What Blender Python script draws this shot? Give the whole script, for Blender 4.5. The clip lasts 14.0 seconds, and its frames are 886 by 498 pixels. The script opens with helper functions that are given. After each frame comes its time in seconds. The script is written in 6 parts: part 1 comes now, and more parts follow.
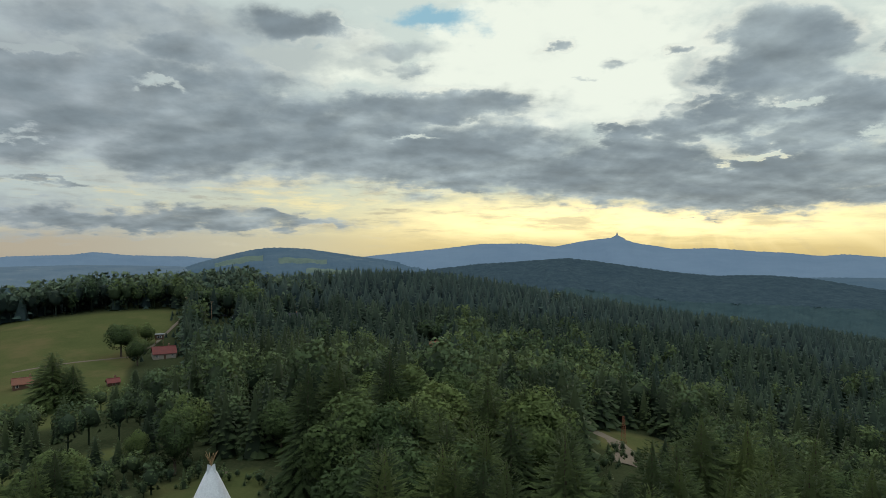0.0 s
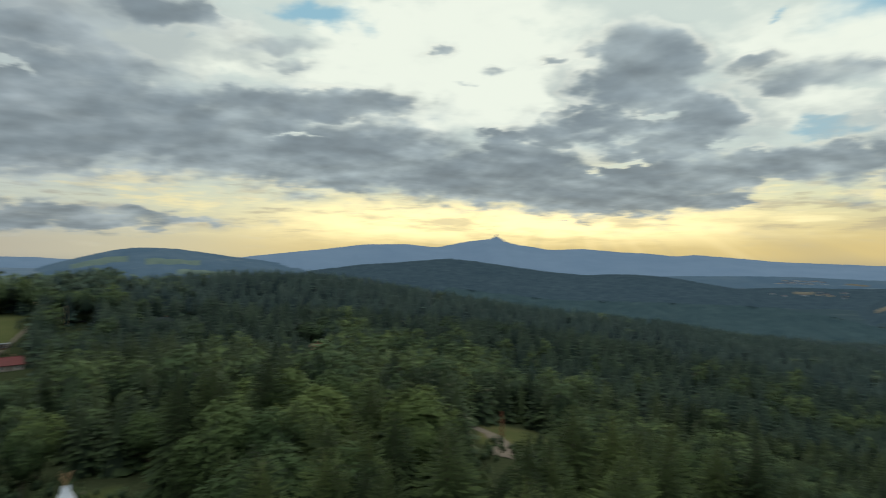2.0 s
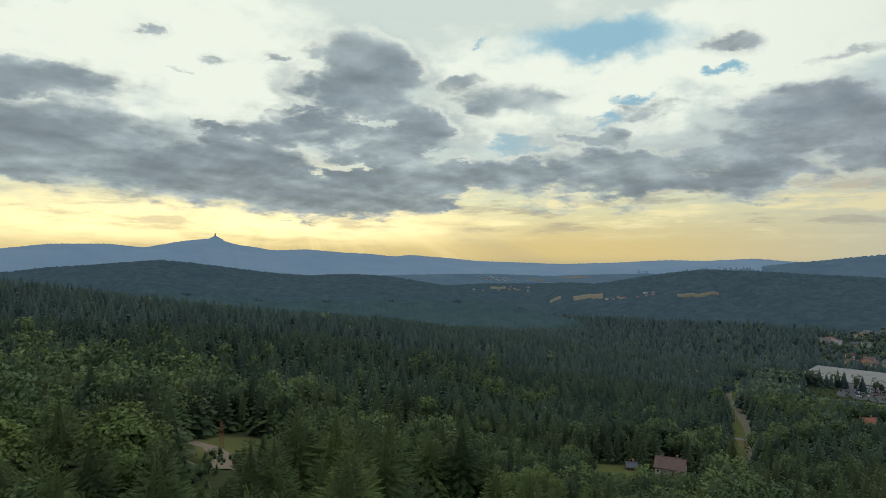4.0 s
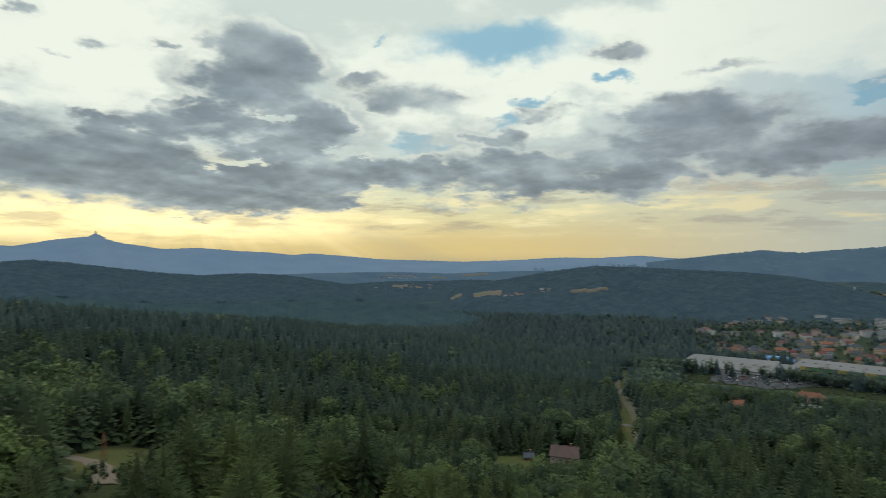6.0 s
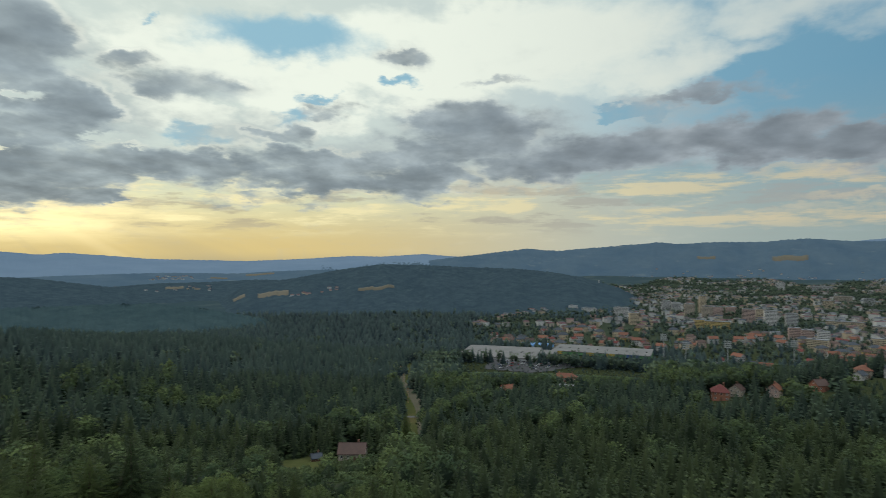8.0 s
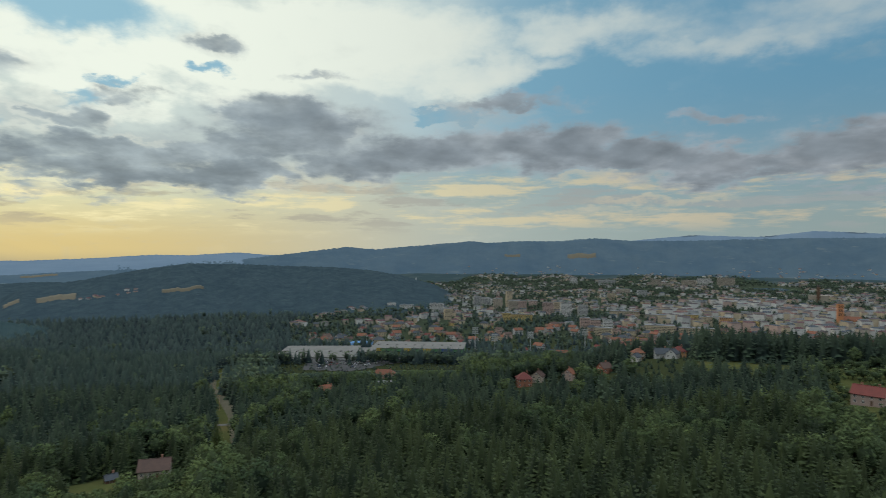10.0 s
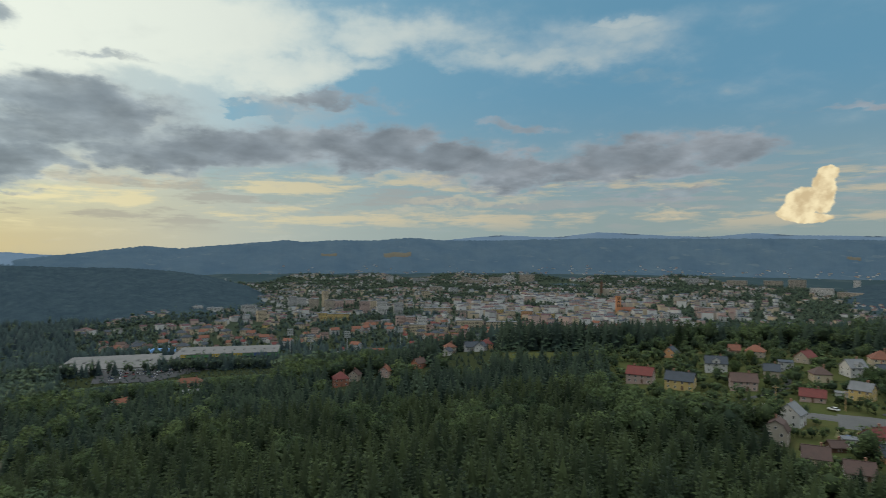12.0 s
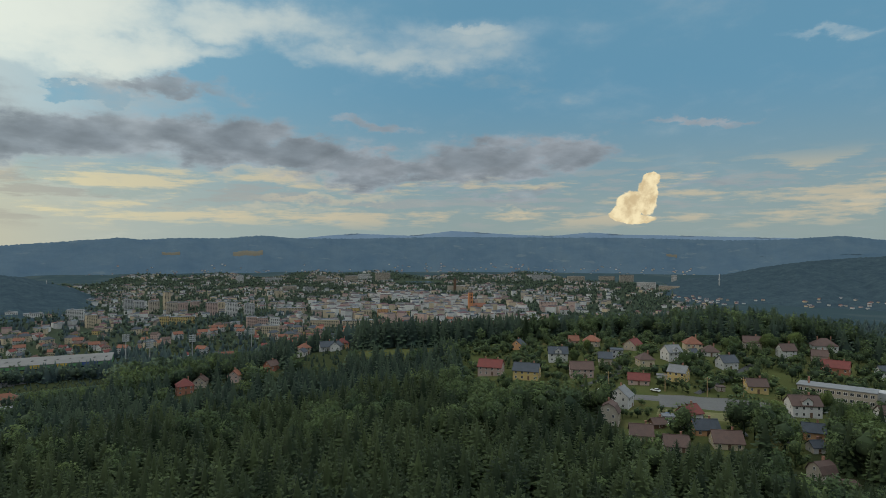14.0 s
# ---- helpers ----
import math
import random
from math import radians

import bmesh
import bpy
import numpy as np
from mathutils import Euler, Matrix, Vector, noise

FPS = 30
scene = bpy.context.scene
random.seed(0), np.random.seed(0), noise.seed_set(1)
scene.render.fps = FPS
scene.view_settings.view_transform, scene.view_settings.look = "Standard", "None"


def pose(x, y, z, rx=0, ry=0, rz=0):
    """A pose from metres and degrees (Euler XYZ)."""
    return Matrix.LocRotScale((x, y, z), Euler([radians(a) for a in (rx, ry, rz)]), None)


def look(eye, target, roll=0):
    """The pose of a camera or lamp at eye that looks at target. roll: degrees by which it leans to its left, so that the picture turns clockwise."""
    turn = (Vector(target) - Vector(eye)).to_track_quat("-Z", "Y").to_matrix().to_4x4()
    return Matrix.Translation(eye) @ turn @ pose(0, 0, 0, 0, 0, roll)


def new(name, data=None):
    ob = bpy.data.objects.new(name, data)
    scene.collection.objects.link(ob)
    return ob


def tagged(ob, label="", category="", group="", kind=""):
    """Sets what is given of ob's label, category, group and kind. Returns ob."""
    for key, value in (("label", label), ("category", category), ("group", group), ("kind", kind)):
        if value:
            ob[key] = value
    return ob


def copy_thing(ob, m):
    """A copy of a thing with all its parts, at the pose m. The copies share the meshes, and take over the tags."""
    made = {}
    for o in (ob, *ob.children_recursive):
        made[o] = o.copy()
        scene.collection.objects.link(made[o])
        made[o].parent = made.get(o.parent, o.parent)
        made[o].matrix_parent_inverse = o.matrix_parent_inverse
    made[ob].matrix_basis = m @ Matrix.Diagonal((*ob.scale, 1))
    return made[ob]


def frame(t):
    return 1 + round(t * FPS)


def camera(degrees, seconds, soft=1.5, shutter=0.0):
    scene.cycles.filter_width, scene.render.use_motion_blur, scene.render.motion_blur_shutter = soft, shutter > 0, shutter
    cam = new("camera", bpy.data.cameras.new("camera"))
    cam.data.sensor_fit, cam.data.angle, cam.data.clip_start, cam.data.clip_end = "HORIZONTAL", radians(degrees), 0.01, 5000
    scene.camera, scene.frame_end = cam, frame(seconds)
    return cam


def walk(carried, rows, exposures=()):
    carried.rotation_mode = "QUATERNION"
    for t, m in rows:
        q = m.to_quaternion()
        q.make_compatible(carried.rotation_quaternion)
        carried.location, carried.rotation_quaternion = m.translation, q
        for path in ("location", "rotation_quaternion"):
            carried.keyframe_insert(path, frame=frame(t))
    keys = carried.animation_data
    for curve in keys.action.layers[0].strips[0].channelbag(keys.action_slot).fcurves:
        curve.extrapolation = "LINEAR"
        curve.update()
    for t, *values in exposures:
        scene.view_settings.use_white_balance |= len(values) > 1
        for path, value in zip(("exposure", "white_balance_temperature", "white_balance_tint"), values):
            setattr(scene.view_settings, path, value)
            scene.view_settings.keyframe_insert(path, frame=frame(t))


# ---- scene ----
# camera: a drone that hangs still and turns to its right
EYE = 165.0
cam = camera(71.55, 14.0, soft=0.8, shutter=0.5)
# seconds, bearing, pitch, lean
ROWS = [
    (0.0, 0.0, 0.05, -0.13), (0.5, 0.62, 0.08, -0.11), (1.0, 2.62, 0.08, -0.13), (1.5, 4.63, 0.09, -0.08), (2.0, 10.85, 0.14, -0.25),
    (2.5, 28.72, 0.25, -0.25), (3.0, 35.89, 0.28, -0.23), (3.2, 36.0, 0.28, -0.23), (5.3, 38.45, 0.15, -0.1), (5.5, 39.73, 0.13, -0.07),
    (6.0, 45.26, 0.12, -0.06), (6.5, 51.03, 0.06, -0.08), (7.0, 55.95, 0.06, -0.02), (7.5, 60.46, 0.05, 0.02), (8.0, 64.85, 0.01, -0.01),
    (10.5, 85.75, -0.14, -0.1), (11.0, 89.97, -0.14, -0.12), (11.5, 94.22, -0.16, -0.13), (12.0, 98.54, -0.18, -0.13), (12.5, 103.0, -0.22, -0.14),
    (13.0, 108.16, -0.26, -0.18), (13.5, 111.63, -0.29, -0.15), (14.0, 111.89, -0.31, -0.15),
]
walk(cam, [(t, pose(0, 0, EYE, 90 + pitch, 0, -bearing) @ pose(0, 0, 0, 0, 0, -lean)) for t, bearing, pitch, lean in ROWS])

# ---- world: evening sky, sun low behind broken cloud ----
SUN_BEARING, SUN_HEIGHT = 23.0, 7.0
world = bpy.data.worlds.new("evening_sky")
scene.world = world
world.use_nodes = True
wt = world.node_tree
wt.nodes.clear()


def wnode(kind, **sets):
    n = wt.nodes.new(kind)
    for k, v in sets.items():
        if k == "op":
            n.operation = v
        elif k == "blend":
            n.blend_type = v
    return n


def feed(tree, sock, value):
    if isinstance(value, bpy.types.NodeSocket):
        tree.links.new(value, sock)
    elif isinstance(value, (tuple, list)) and len(value) == 3 and sock.type == "RGBA":
        sock.default_value = (*value, 1.0)
    else:
        sock.default_value = value


def wmath(op, a, b=0.0, c=0.0, clamp=False):
    n = wnode("ShaderNodeMath", op=op)
    n.use_clamp = clamp
    for s, v in zip(n.inputs, (a, b, c)):
        feed(wt, s, v)
    return n.outputs[0]


def wvec(op, a, b=(0, 0, 0), c=(0, 0, 0)):
    n = wnode("ShaderNodeVectorMath", op=op)
    for s, v in zip(n.inputs, (a, b, c)):
        feed(wt, s, v)
    return n.outputs["Value"] if op in ("LENGTH", "DOT_PRODUCT") else n.outputs[0]


def wmap(v, lo, hi, a=0.0, b=1.0, smooth=True):
    n = wnode("ShaderNodeMapRange")
    n.interpolation_type = "SMOOTHSTEP" if smooth else "LINEAR"
    for s, x in zip(n.inputs, (v, lo, hi, a, b)):
        feed(wt, s, x)
    return n.outputs[0]


def wmix(f, a, b, blend="MIX"):
    n = wt.nodes.new("ShaderNodeMix")
    n.data_type, n.blend_type = "RGBA", blend
    feed(wt, n.inputs[0], f)
    feed(wt, n.inputs[6], a)
    feed(wt, n.inputs[7], b)
    return n.outputs[2]


def wnoise(vec, scale, detail=6.0, rough=0.55, out=0):
    n = wt.nodes.new("ShaderNodeTexNoise")
    feed(wt, n.inputs["Vector"], vec)
    n.inputs["Scale"].default_value, n.inputs["Detail"].default_value, n.inputs["Roughness"].default_value = scale, detail, rough
    return n.outputs[out]


coord = wt.nodes.new("ShaderNodeTexCoord").outputs["Generated"]
split = wt.nodes.new("ShaderNodeSeparateXYZ")
wt.links.new(coord, split.inputs[0])
dx, dy, dz = split.outputs
bear = wmath("MULTIPLY", wmath("ARCTAN2", dx, dy), 57.2958)
rise = wmath("MULTIPLY", wmath("ARCSINE", dz), 57.2958)
join = wt.nodes.new("ShaderNodeCombineXYZ")
wt.links.new(bear, join.inputs[0])
wt.links.new(rise, join.inputs[1])
spot = join.outputs[0]
# the cloud deck seen in perspective: texture squeezed towards the horizon
deep = wmath("DIVIDE", 1.0, wmath("ADD", wmath("MAXIMUM", dz, 0.0), 0.24))
plane = wt.nodes.new("ShaderNodeCombineXYZ")
wt.links.new(wmath("MULTIPLY", dx, deep), plane.inputs[0])
wt.links.new(wmath("MULTIPLY", dy, deep), plane.inputs[1])
deck = plane.outputs[0]
n_mid = wnoise(deck, 3.2, 7.0, 0.55)
n_fine = wnoise(deck, 8.5, 6.0, 0.56)
n_low = wnoise(wvec("ADD", deck, (5.0, 2.0, 0.0)), 5.0, 6.0, 0.5)
n_under = wnoise(wvec("MULTIPLY_ADD", deck, (1.0, 1.0, 1.0), (5.02, 2.055, 0.0)), 5.0, 6.0, 0.5)
relief = wmath("SUBTRACT", n_under, n_low)
n_wisp = wnoise(wvec("MULTIPLY", spot, (0.10, 0.62, 0.0)), 1.0, 8.0, 0.62)
half_v = (0.5, 0.5, 0.5)
warp_a = wvec("SUBTRACT", wnoise(deck, 2.4, 6.0, 0.58, 1), half_v)
warped = wvec("MULTIPLY_ADD", warp_a, (12.0, 4.0, 0.0), spot)
curly = wvec("MULTIPLY_ADD", wvec("SUBTRACT", wnoise(coord, 17.0, 5.0, 0.55, 1), half_v), (3.6, 2.4, 0.0), spot)
frayed = wvec("MULTIPLY_ADD", wvec("SUBTRACT", wnoise(deck, 3.4, 8.0, 0.6, 1), half_v), (12.0, 4.4, 0.0), curly)
torn = wvec("MULTIPLY_ADD", wvec("SUBTRACT", wnoise(wvec("ADD", deck, (7.0, 3.0, 0.0)), 4.4, 8.0, 0.62, 1), half_v), (11.0, 5.2, 0.0), curly)


def banks(rows, inner=0.35, outer=1.3, base=None):
    total = None
    for b, e, w, h, s in rows:
        d = wvec("LENGTH", wvec("MULTIPLY_ADD", base or warped, (1 / w, 1 / h, 0), (-b / w, -e / h, 0)))
        v = wmap(d, inner, outer, s, 0.0)
        total = v if total is None else wmath("MAXIMUM", total, v)
    return total


# bearing, height, half width, half height (degrees), thickness
SUNSET_BANKS = [
    (-34.4, 10.4, 6.8, 3.9, 1), (-22.6, 9.9, 9.0, 4.3, 1), (-9.6, 9.6, 11.3, 4.0, 1), (2.9, 8.4, 10.5, 3.4, 1), (-0.7, 12.9, 10.0, 1.5, 0.95), (15.2, 6.9, 10.8, 3.1, 1), (25.4, 5.6, 8.6, 2.5, 1), (33.0, 6.2, 5.6, 2.4, 1),
    (-22.2, 16.5, 5.0, 1.4, 0.95), (-14.1, 19.6, 5.9, 1.6, 0.95), (-32.5, 17.1, 5.2, 1.5, 0.75), (28.7, 15.4, 5.3, 4.1, 1), (33.0, 11.0, 4.4, 2.6, 0.95), (-25.7, 2.4, 14.1, 1.2, 0.85), (-14.6, 2.7, 8.4, 0.7, 0.7), (-4.9, 18.3, 4.4, 0.9, 0.6),
]
SUNSET_SHREDS = [
    (-30.0, 12.2, 12.0, 4.6, 0.85), (-20.0, 13.6, 10.0, 2.6, 0.8), (-26.0, 18.6, 12.0, 2.2, 0.6), (-32.2, 5.2, 4.2, 0.4, 0.6), (10.8, 18.3, 1.7, 0.8, 0.62), (15.5, 16.1, 1.2, 0.5, 0.6), (12.7, 14.8, 0.6, 0.3, 0.45), (22.2, 2.3, 1.7, 0.2, 0.6), (-3.6, 16.2, 2.6, 0.7, 0.6), (16.7, 10.0, 2.9, 1.1, 0.9), (24.3, 10.8, 7.6, 2.1, 0.95),
    (26.3, 5.6, 11.3, 2.7, 1), (35.4, 4.3, 2.9, 0.7, 0.85), (20.5, 16.8, 1.4, 0.7, 0.5), (20.9, 12.6, 1.8, 0.7, 0.6),
]
EASTERN_BANKS = [
    (42.0, 7.2, 10.4, 1.6, 0.9), (55.0, 6.4, 8.5, 1.6, 0.9), (63.0, 6.6, 6.3, 1.8, 0.95), (67.4, 10.3, 5.2, 2.4, 0.95), (42.0, 13.8, 5.7, 1.3, 0.68), (60.8, 17.2, 2.4, 0.9, 0.65), (54.5, 12.3, 2.1, 0.9, 0.62), (50.4, 10.3, 3.7, 1.0, 0.68),
    (37.8, 15.0, 2.6, 0.8, 0.6), (31.0, 8.9, 6.3, 1.2, 0.8), (68.1, 11.3, 6.7, 1.8, 1), (65.0, 8.9, 8.9, 1.4, 0.85), (52.9, 8.1, 9.3, 1.3, 0.85), (76.7, 8.0, 8.7, 1.6, 0.98), (85.8, 9.1, 8.6, 1.7, 1), (93.8, 9.3, 5.1, 1.5, 1),
]
EASTERN_SHREDS = [
    (60.9, 17.4, 2.5, 0.6, 0.65), (70.2, 15.3, 3.1, 0.4, 0.55), (88.4, 13.1, 4.9, 0.7, 0.65), (53.4, 12.4, 2.6, 0.9, 0.6), (48.8, 4.6, 8.1, 0.6, 0.5), (63.4, 4.3, 3.2, 0.4, 0.5), (67.3, 11.6, 6.7, 1.9, 0.95), (84.5, 9.1, 12.5, 1.8, 1),
    (96.1, 8.3, 8.3, 1.6, 1), (106.6, 7.0, 9.7, 1.5, 1), (116.2, 7.7, 7.6, 1.9, 1), (122.9, 8.3, 4.1, 1.7, 0.95), (87.7, 13.2, 5.3, 0.7, 0.68), (105.7, 10.6, 2.9, 0.6, 0.55), (134.2, 10.5, 5.0, 0.4, 0.6), (118.0, 4.7, 5.7, 0.4, 0.5),
    (136.4, 5.4, 5.7, 0.3, 0.42),
]
# bright rents in the banks
RENTS = [
    (-24.0, 13.4, 2.0, 0.3, 0.7), (27.5, 7.8, 1.7, 0.3, 0.7), (-34.7, 8.6, 1.1, 0.4, 0.9), (31.7, 11.8, 1.5, 0.4, 1), (34.6, 9.1, 1.1, 0.3, 1), (-33.6, 15.0, 2.2, 0.4, 1), (-3.1, 10.3, 2.6, 0.3, 0.7), (-7.5, 20.4, 1.6, 0.6, 0.9),
    (35.9, 9.0, 2.1, 0.3, 0.9), (-15.6, 17.0, 2.9, 0.7, 0.6), (24.1, 10.7, 2.4, 0.5, 0.35), (59.2, 9.3, 2.6, 0.6, 0.8),
]
# paler grey masses between the banks
SOFT_BANKS = [
    (-22.0, 17.5, 17.0, 4.6, 1), (-33.0, 13.0, 10.0, 6.0, 1), (-6.0, 17.0, 6.0, 2.2, 0.7), (-29.8, 14.4, 10.3, 4.7, 0.75), (-33.6, 2.7, 7.3, 2.2, 0.7), (-4.4, 16.4, 6.3, 2.9, 0.55), (22.3, 13.9, 3.2, 3.2, 0.7), (33.3, 16.3, 4.4, 2.4, 0.7), (35.7, 11.0, 6.3, 3.6, 0.7), (47.1, 10.3, 8.1, 3.0, 0.6), (59.1, 8.2, 11.6, 2.8, 0.8),
    (71.7, 9.8, 13.2, 3.0, 0.75), (85.8, 12.7, 8.6, 1.8, 0.55), (61.7, 9.2, 13.1, 3.6, 0.7), (85.6, 13.0, 8.4, 1.5, 0.5), (78.3, 6.2, 8.1, 0.8, 0.4),
]
# bright high veil
VEILS = [
    (11.7, 16.6, 12.1, 7.1, 1), (-8.6, 16.7, 6.7, 2.4, 0.9), (-15.6, 17.0, 4.4, 1.4, 0.9), (6.1, 20.1, 7.3, 2.3, 0.9), (6.1, 15.6, 10.3, 5.1, 1), (44.6, 15.8, 8.2, 2.9, 0.8), (63.4, 17.3, 10.8, 3.0, 0.9), (42.0, 11.4, 4.2, 1.5, 0.8),
    (71.7, 18.5, 16.2, 4.2, 1), (51.9, 13.8, 8.2, 2.9, 0.85), (83.6, 15.6, 10.7, 2.7, 0.7), (61.7, 17.1, 10.6, 4.7, 1), (77.8, 17.5, 11.1, 3.7, 0.75), (93.4, 19.3, 10.5, 2.3, 0.55), (108.6, 17.0, 13.2, 1.6, 0.42), (114.5, 19.4, 5.2, 0.7, 0.45),
    (112.7, 18.4, 11.6, 1.9, 0.4), (144.5, 16.4, 4.5, 0.5, 0.4),
]
LOW_VEILS = [
    (115.4, 14.5, 7.9, 0.7, 0.22), (96.1, 6.1, 6.8, 0.7, 0.5), (101.2, 4.1, 8.1, 0.6, 0.5), (71.5, 5.5, 7.6, 0.5, 0.5), (119.5, 3.0, 3.6, 0.4, 0.5), (93.9, 6.4, 5.2, 0.4, 0.55), (103.3, 4.0, 4.6, 0.6, 0.5), (146.3, 3.1, 2.1, 0.5, 0.55),
    (94.3, 2.8, 11.5, 0.6, 0.4),
]
# rents in the cloud through which clear sky shows
GAPS = [
    (-0.7, 20.9, 4.5, 1.2, 1), (-11.6, 17.5, 1.0, 0.4, 0.6), (50.1, 18.5, 8.4, 2.1, 1), (42.5, 9.3, 2.5, 0.9, 0.9), (53.5, 13.4, 2.0, 0.4, 0.9), (51.4, 11.8, 2.1, 0.9, 0.9), (61.3, 15.1, 2.0, 0.5, 0.9), (39.6, 18.7, 0.6, 0.4, 0.7),
    (95.3, 13.6, 3.9, 2.5, 1), (81.8, 12.5, 2.7, 0.4, 0.8), (83.2, 5.8, 5.8, 1.1, 1), (61.0, 15.4, 1.3, 0.4, 0.9),
]
# clear air: physical sky, paler towards the horizon, warm round the hidden sun
nishita = wt.nodes.new("ShaderNodeTexSky")
nishita.sky_type, nishita.sun_disc = "NISHITA", False
nishita.sun_elevation, nishita.sun_rotation = radians(SUN_HEIGHT), radians(SUN_BEARING)
nishita.altitude, nishita.dust_density = 650.0, 1.5
air = wmix(1.0, nishita.outputs[0], (0.035, 0.035, 0.035), "MULTIPLY")
blue = wmix(wmap(rise, 0.0, 15.0), (0.31, 0.40, 0.40), (0.14, 0.335, 0.49))
air = wmix(0.82, air, blue)
off_sun = wmath("ABSOLUTE", wmath("SUBTRACT", bear, SUN_BEARING))
air = wmix(wmap(off_sun, 25.0, 95.0, 0.55, 0.0), air, (0.42, 0.68, 0.78))
mottle = wmath("ADD", wmath("MULTIPLY", wmath("SUBTRACT", n_mid, 0.5), 1.9), wmath("MULTIPLY", wmath("SUBTRACT", n_fine, 0.5), 0.9))
# high cloud sheet: all over the sunset side, thinning out to the east
bright = wmath("ADD", banks(VEILS, 0.2, 1.5, torn), wmath("MULTIPLY", mottle, 0.8))
cover = wmath("ADD", wmap(bear, 58.0, 100.0, 1.0, 0.0), wmath("MULTIPLY", mottle, 0.45))
cover = wmath("MAXIMUM", cover, wmath("MULTIPLY", bright, 0.95))
cover = wmath("SUBTRACT", cover, wmath("MULTIPLY", wmath("ADD", banks(GAPS, 0.1, 1.6, torn), wmath("MULTIPLY", mottle, 0.35)), 1.15))
sheet_a = wmap(cover, -0.05, 0.8)
sheet_lo = wmix(wmap(off_sun, 20.0, 90.0), (0.62, 0.71, 0.66), (0.39, 0.49, 0.55))
sheet_hi = wmix(wmap(off_sun, 30.0, 95.0), (0.86, 0.92, 0.81), (0.50, 0.56, 0.55))
sheet_c = wmix(wmap(bright, 0.05, 0.55), sheet_lo, sheet_hi)
sky = wmix(sheet_a, air, sheet_c)
# warm band under the clouds
glow = wmath("MULTIPLY", wmap(wmath("ABSOLUTE", wmath("SUBTRACT", bear, 30.0)), 20.0, 82.0, 1.0, 0.0), wmap(rise, 3.5, 9.5, 1.0, 0.0))
core = wmath("MULTIPLY", wmap(wmath("ABSOLUTE", wmath("SUBTRACT", bear, 17.0)), 8.0, 30.0, 1.0, 0.0), wmap(wmath("ABSOLUTE", wmath("SUBTRACT", rise, 2.7)), 0.4, 3.0, 1.0, 0.0))
warm = wmix(wmap(rise, 0.0, 5.5), (0.72, 0.56, 0.235), (0.76, 0.77, 0.50))
warm = wmix(wmap(off_sun, 22.0, 70.0), warm, (0.45, 0.42, 0.29))
sky = wmix(wmath("MULTIPLY", glow, 0.97), sky, warm)
# dull haze of the plain on the far side of the sun
sky = wmix(wmath("MULTIPLY", wmap(bear, -8.0, -36.0, 0.0, 0.8), wmap(rise, 0.5, 3.0, 1.0, 0.0)), sky, (0.44, 0.36, 0.25))
# thin streaks low in the sky, lit and grey
low = wmath("MULTIPLY", wmap(rise, 0.8, 2.6), wmap(rise, 5.5, 8.5, 1.0, 0.0))
streak_c = wmix(wmap(off_sun, 10.0, 90.0), (1.0, 0.90, 0.50), (0.50, 0.46, 0.35))
sky = wmix(wmath("MULTIPLY", wmath("MULTIPLY", wmap(n_wisp, 0.50, 0.62), low), 0.9), sky, streak_c)
grey_c = wmix(wmap(off_sun, 10.0, 90.0), (0.40, 0.35, 0.26), (0.34, 0.36, 0.36))
sky = wmix(wmath("MULTIPLY", wmath("MULTIPLY", wmap(n_wisp, 0.47, 0.38), low), 0.6), sky, grey_c)
lit_low = wmath("ADD", banks(LOW_VEILS, 0.2, 1.5, torn), wmath("MULTIPLY", mottle, 0.35))
sky = wmix(wmap(lit_low, 0.10, 0.8, 0.0, 0.55), sky, (0.66, 0.56, 0.38))
# shafts of light and shade slanting down from the hidden sun
ang = wmath("ARCTAN2", wmath("SUBTRACT", bear, 22.0), wmath("SUBTRACT", 8.5, rise))
shaft = wt.nodes.new("ShaderNodeCombineXYZ")
wt.links.new(wmath("MULTIPLY", ang, 5.5), shaft.inputs[0])
n_shaft = wnoise(shaft.outputs[0], 1.0, 3.0, 0.5)
beam = wmath("MULTIPLY", wmap(rise, 2.5, 6.0, 1.0, 0.0), wmap(wmath("ABSOLUTE", wmath("SUBTRACT", bear, 26.0)), 12.0, 34.0, 1.0, 0.0))
sky = wmix(wmath("MULTIPLY", beam, wmap(n_shaft, 0.50, 0.36, 0.0, 0.34)), sky, (0.46, 0.40, 0.25))
sky = wmix(wmath("MULTIPLY", beam, wmap(n_shaft, 0.50, 0.66, 0.0, 0.32)), sky, (0.98, 0.80, 0.40))
sky = wmix(wmath("MULTIPLY", core, wmap(n_wisp, 0.36, 0.55, 0.35, 1.0)), sky, (1.45, 1.22, 0.62))
# heavy banks: soft grey masses, then solid ones with frayed edges
soft = wmath("ADD", banks(SOFT_BANKS, 0.2, 1.5, torn), wmath("MULTIPLY", mottle, 0.55))
soft_c = wmix(wmap(off_sun, 15.0, 90.0), (0.45, 0.52, 0.51), (0.34, 0.39, 0.42))
sky = wmix(wmap(soft, 0.22, 0.95, 0.0, 0.88), sky, soft_c)
fray = wmath("ADD", wmath("MULTIPLY", wmath("SUBTRACT", n_fine, 0.5), 1.5), wmath("MULTIPLY", wmath("SUBTRACT", n_mid, 0.5), 0.7))
thick = wmath("MAXIMUM", banks(SUNSET_BANKS, 0.35, 1.6, frayed), banks(EASTERN_BANKS, 0.35, 1.6, frayed))
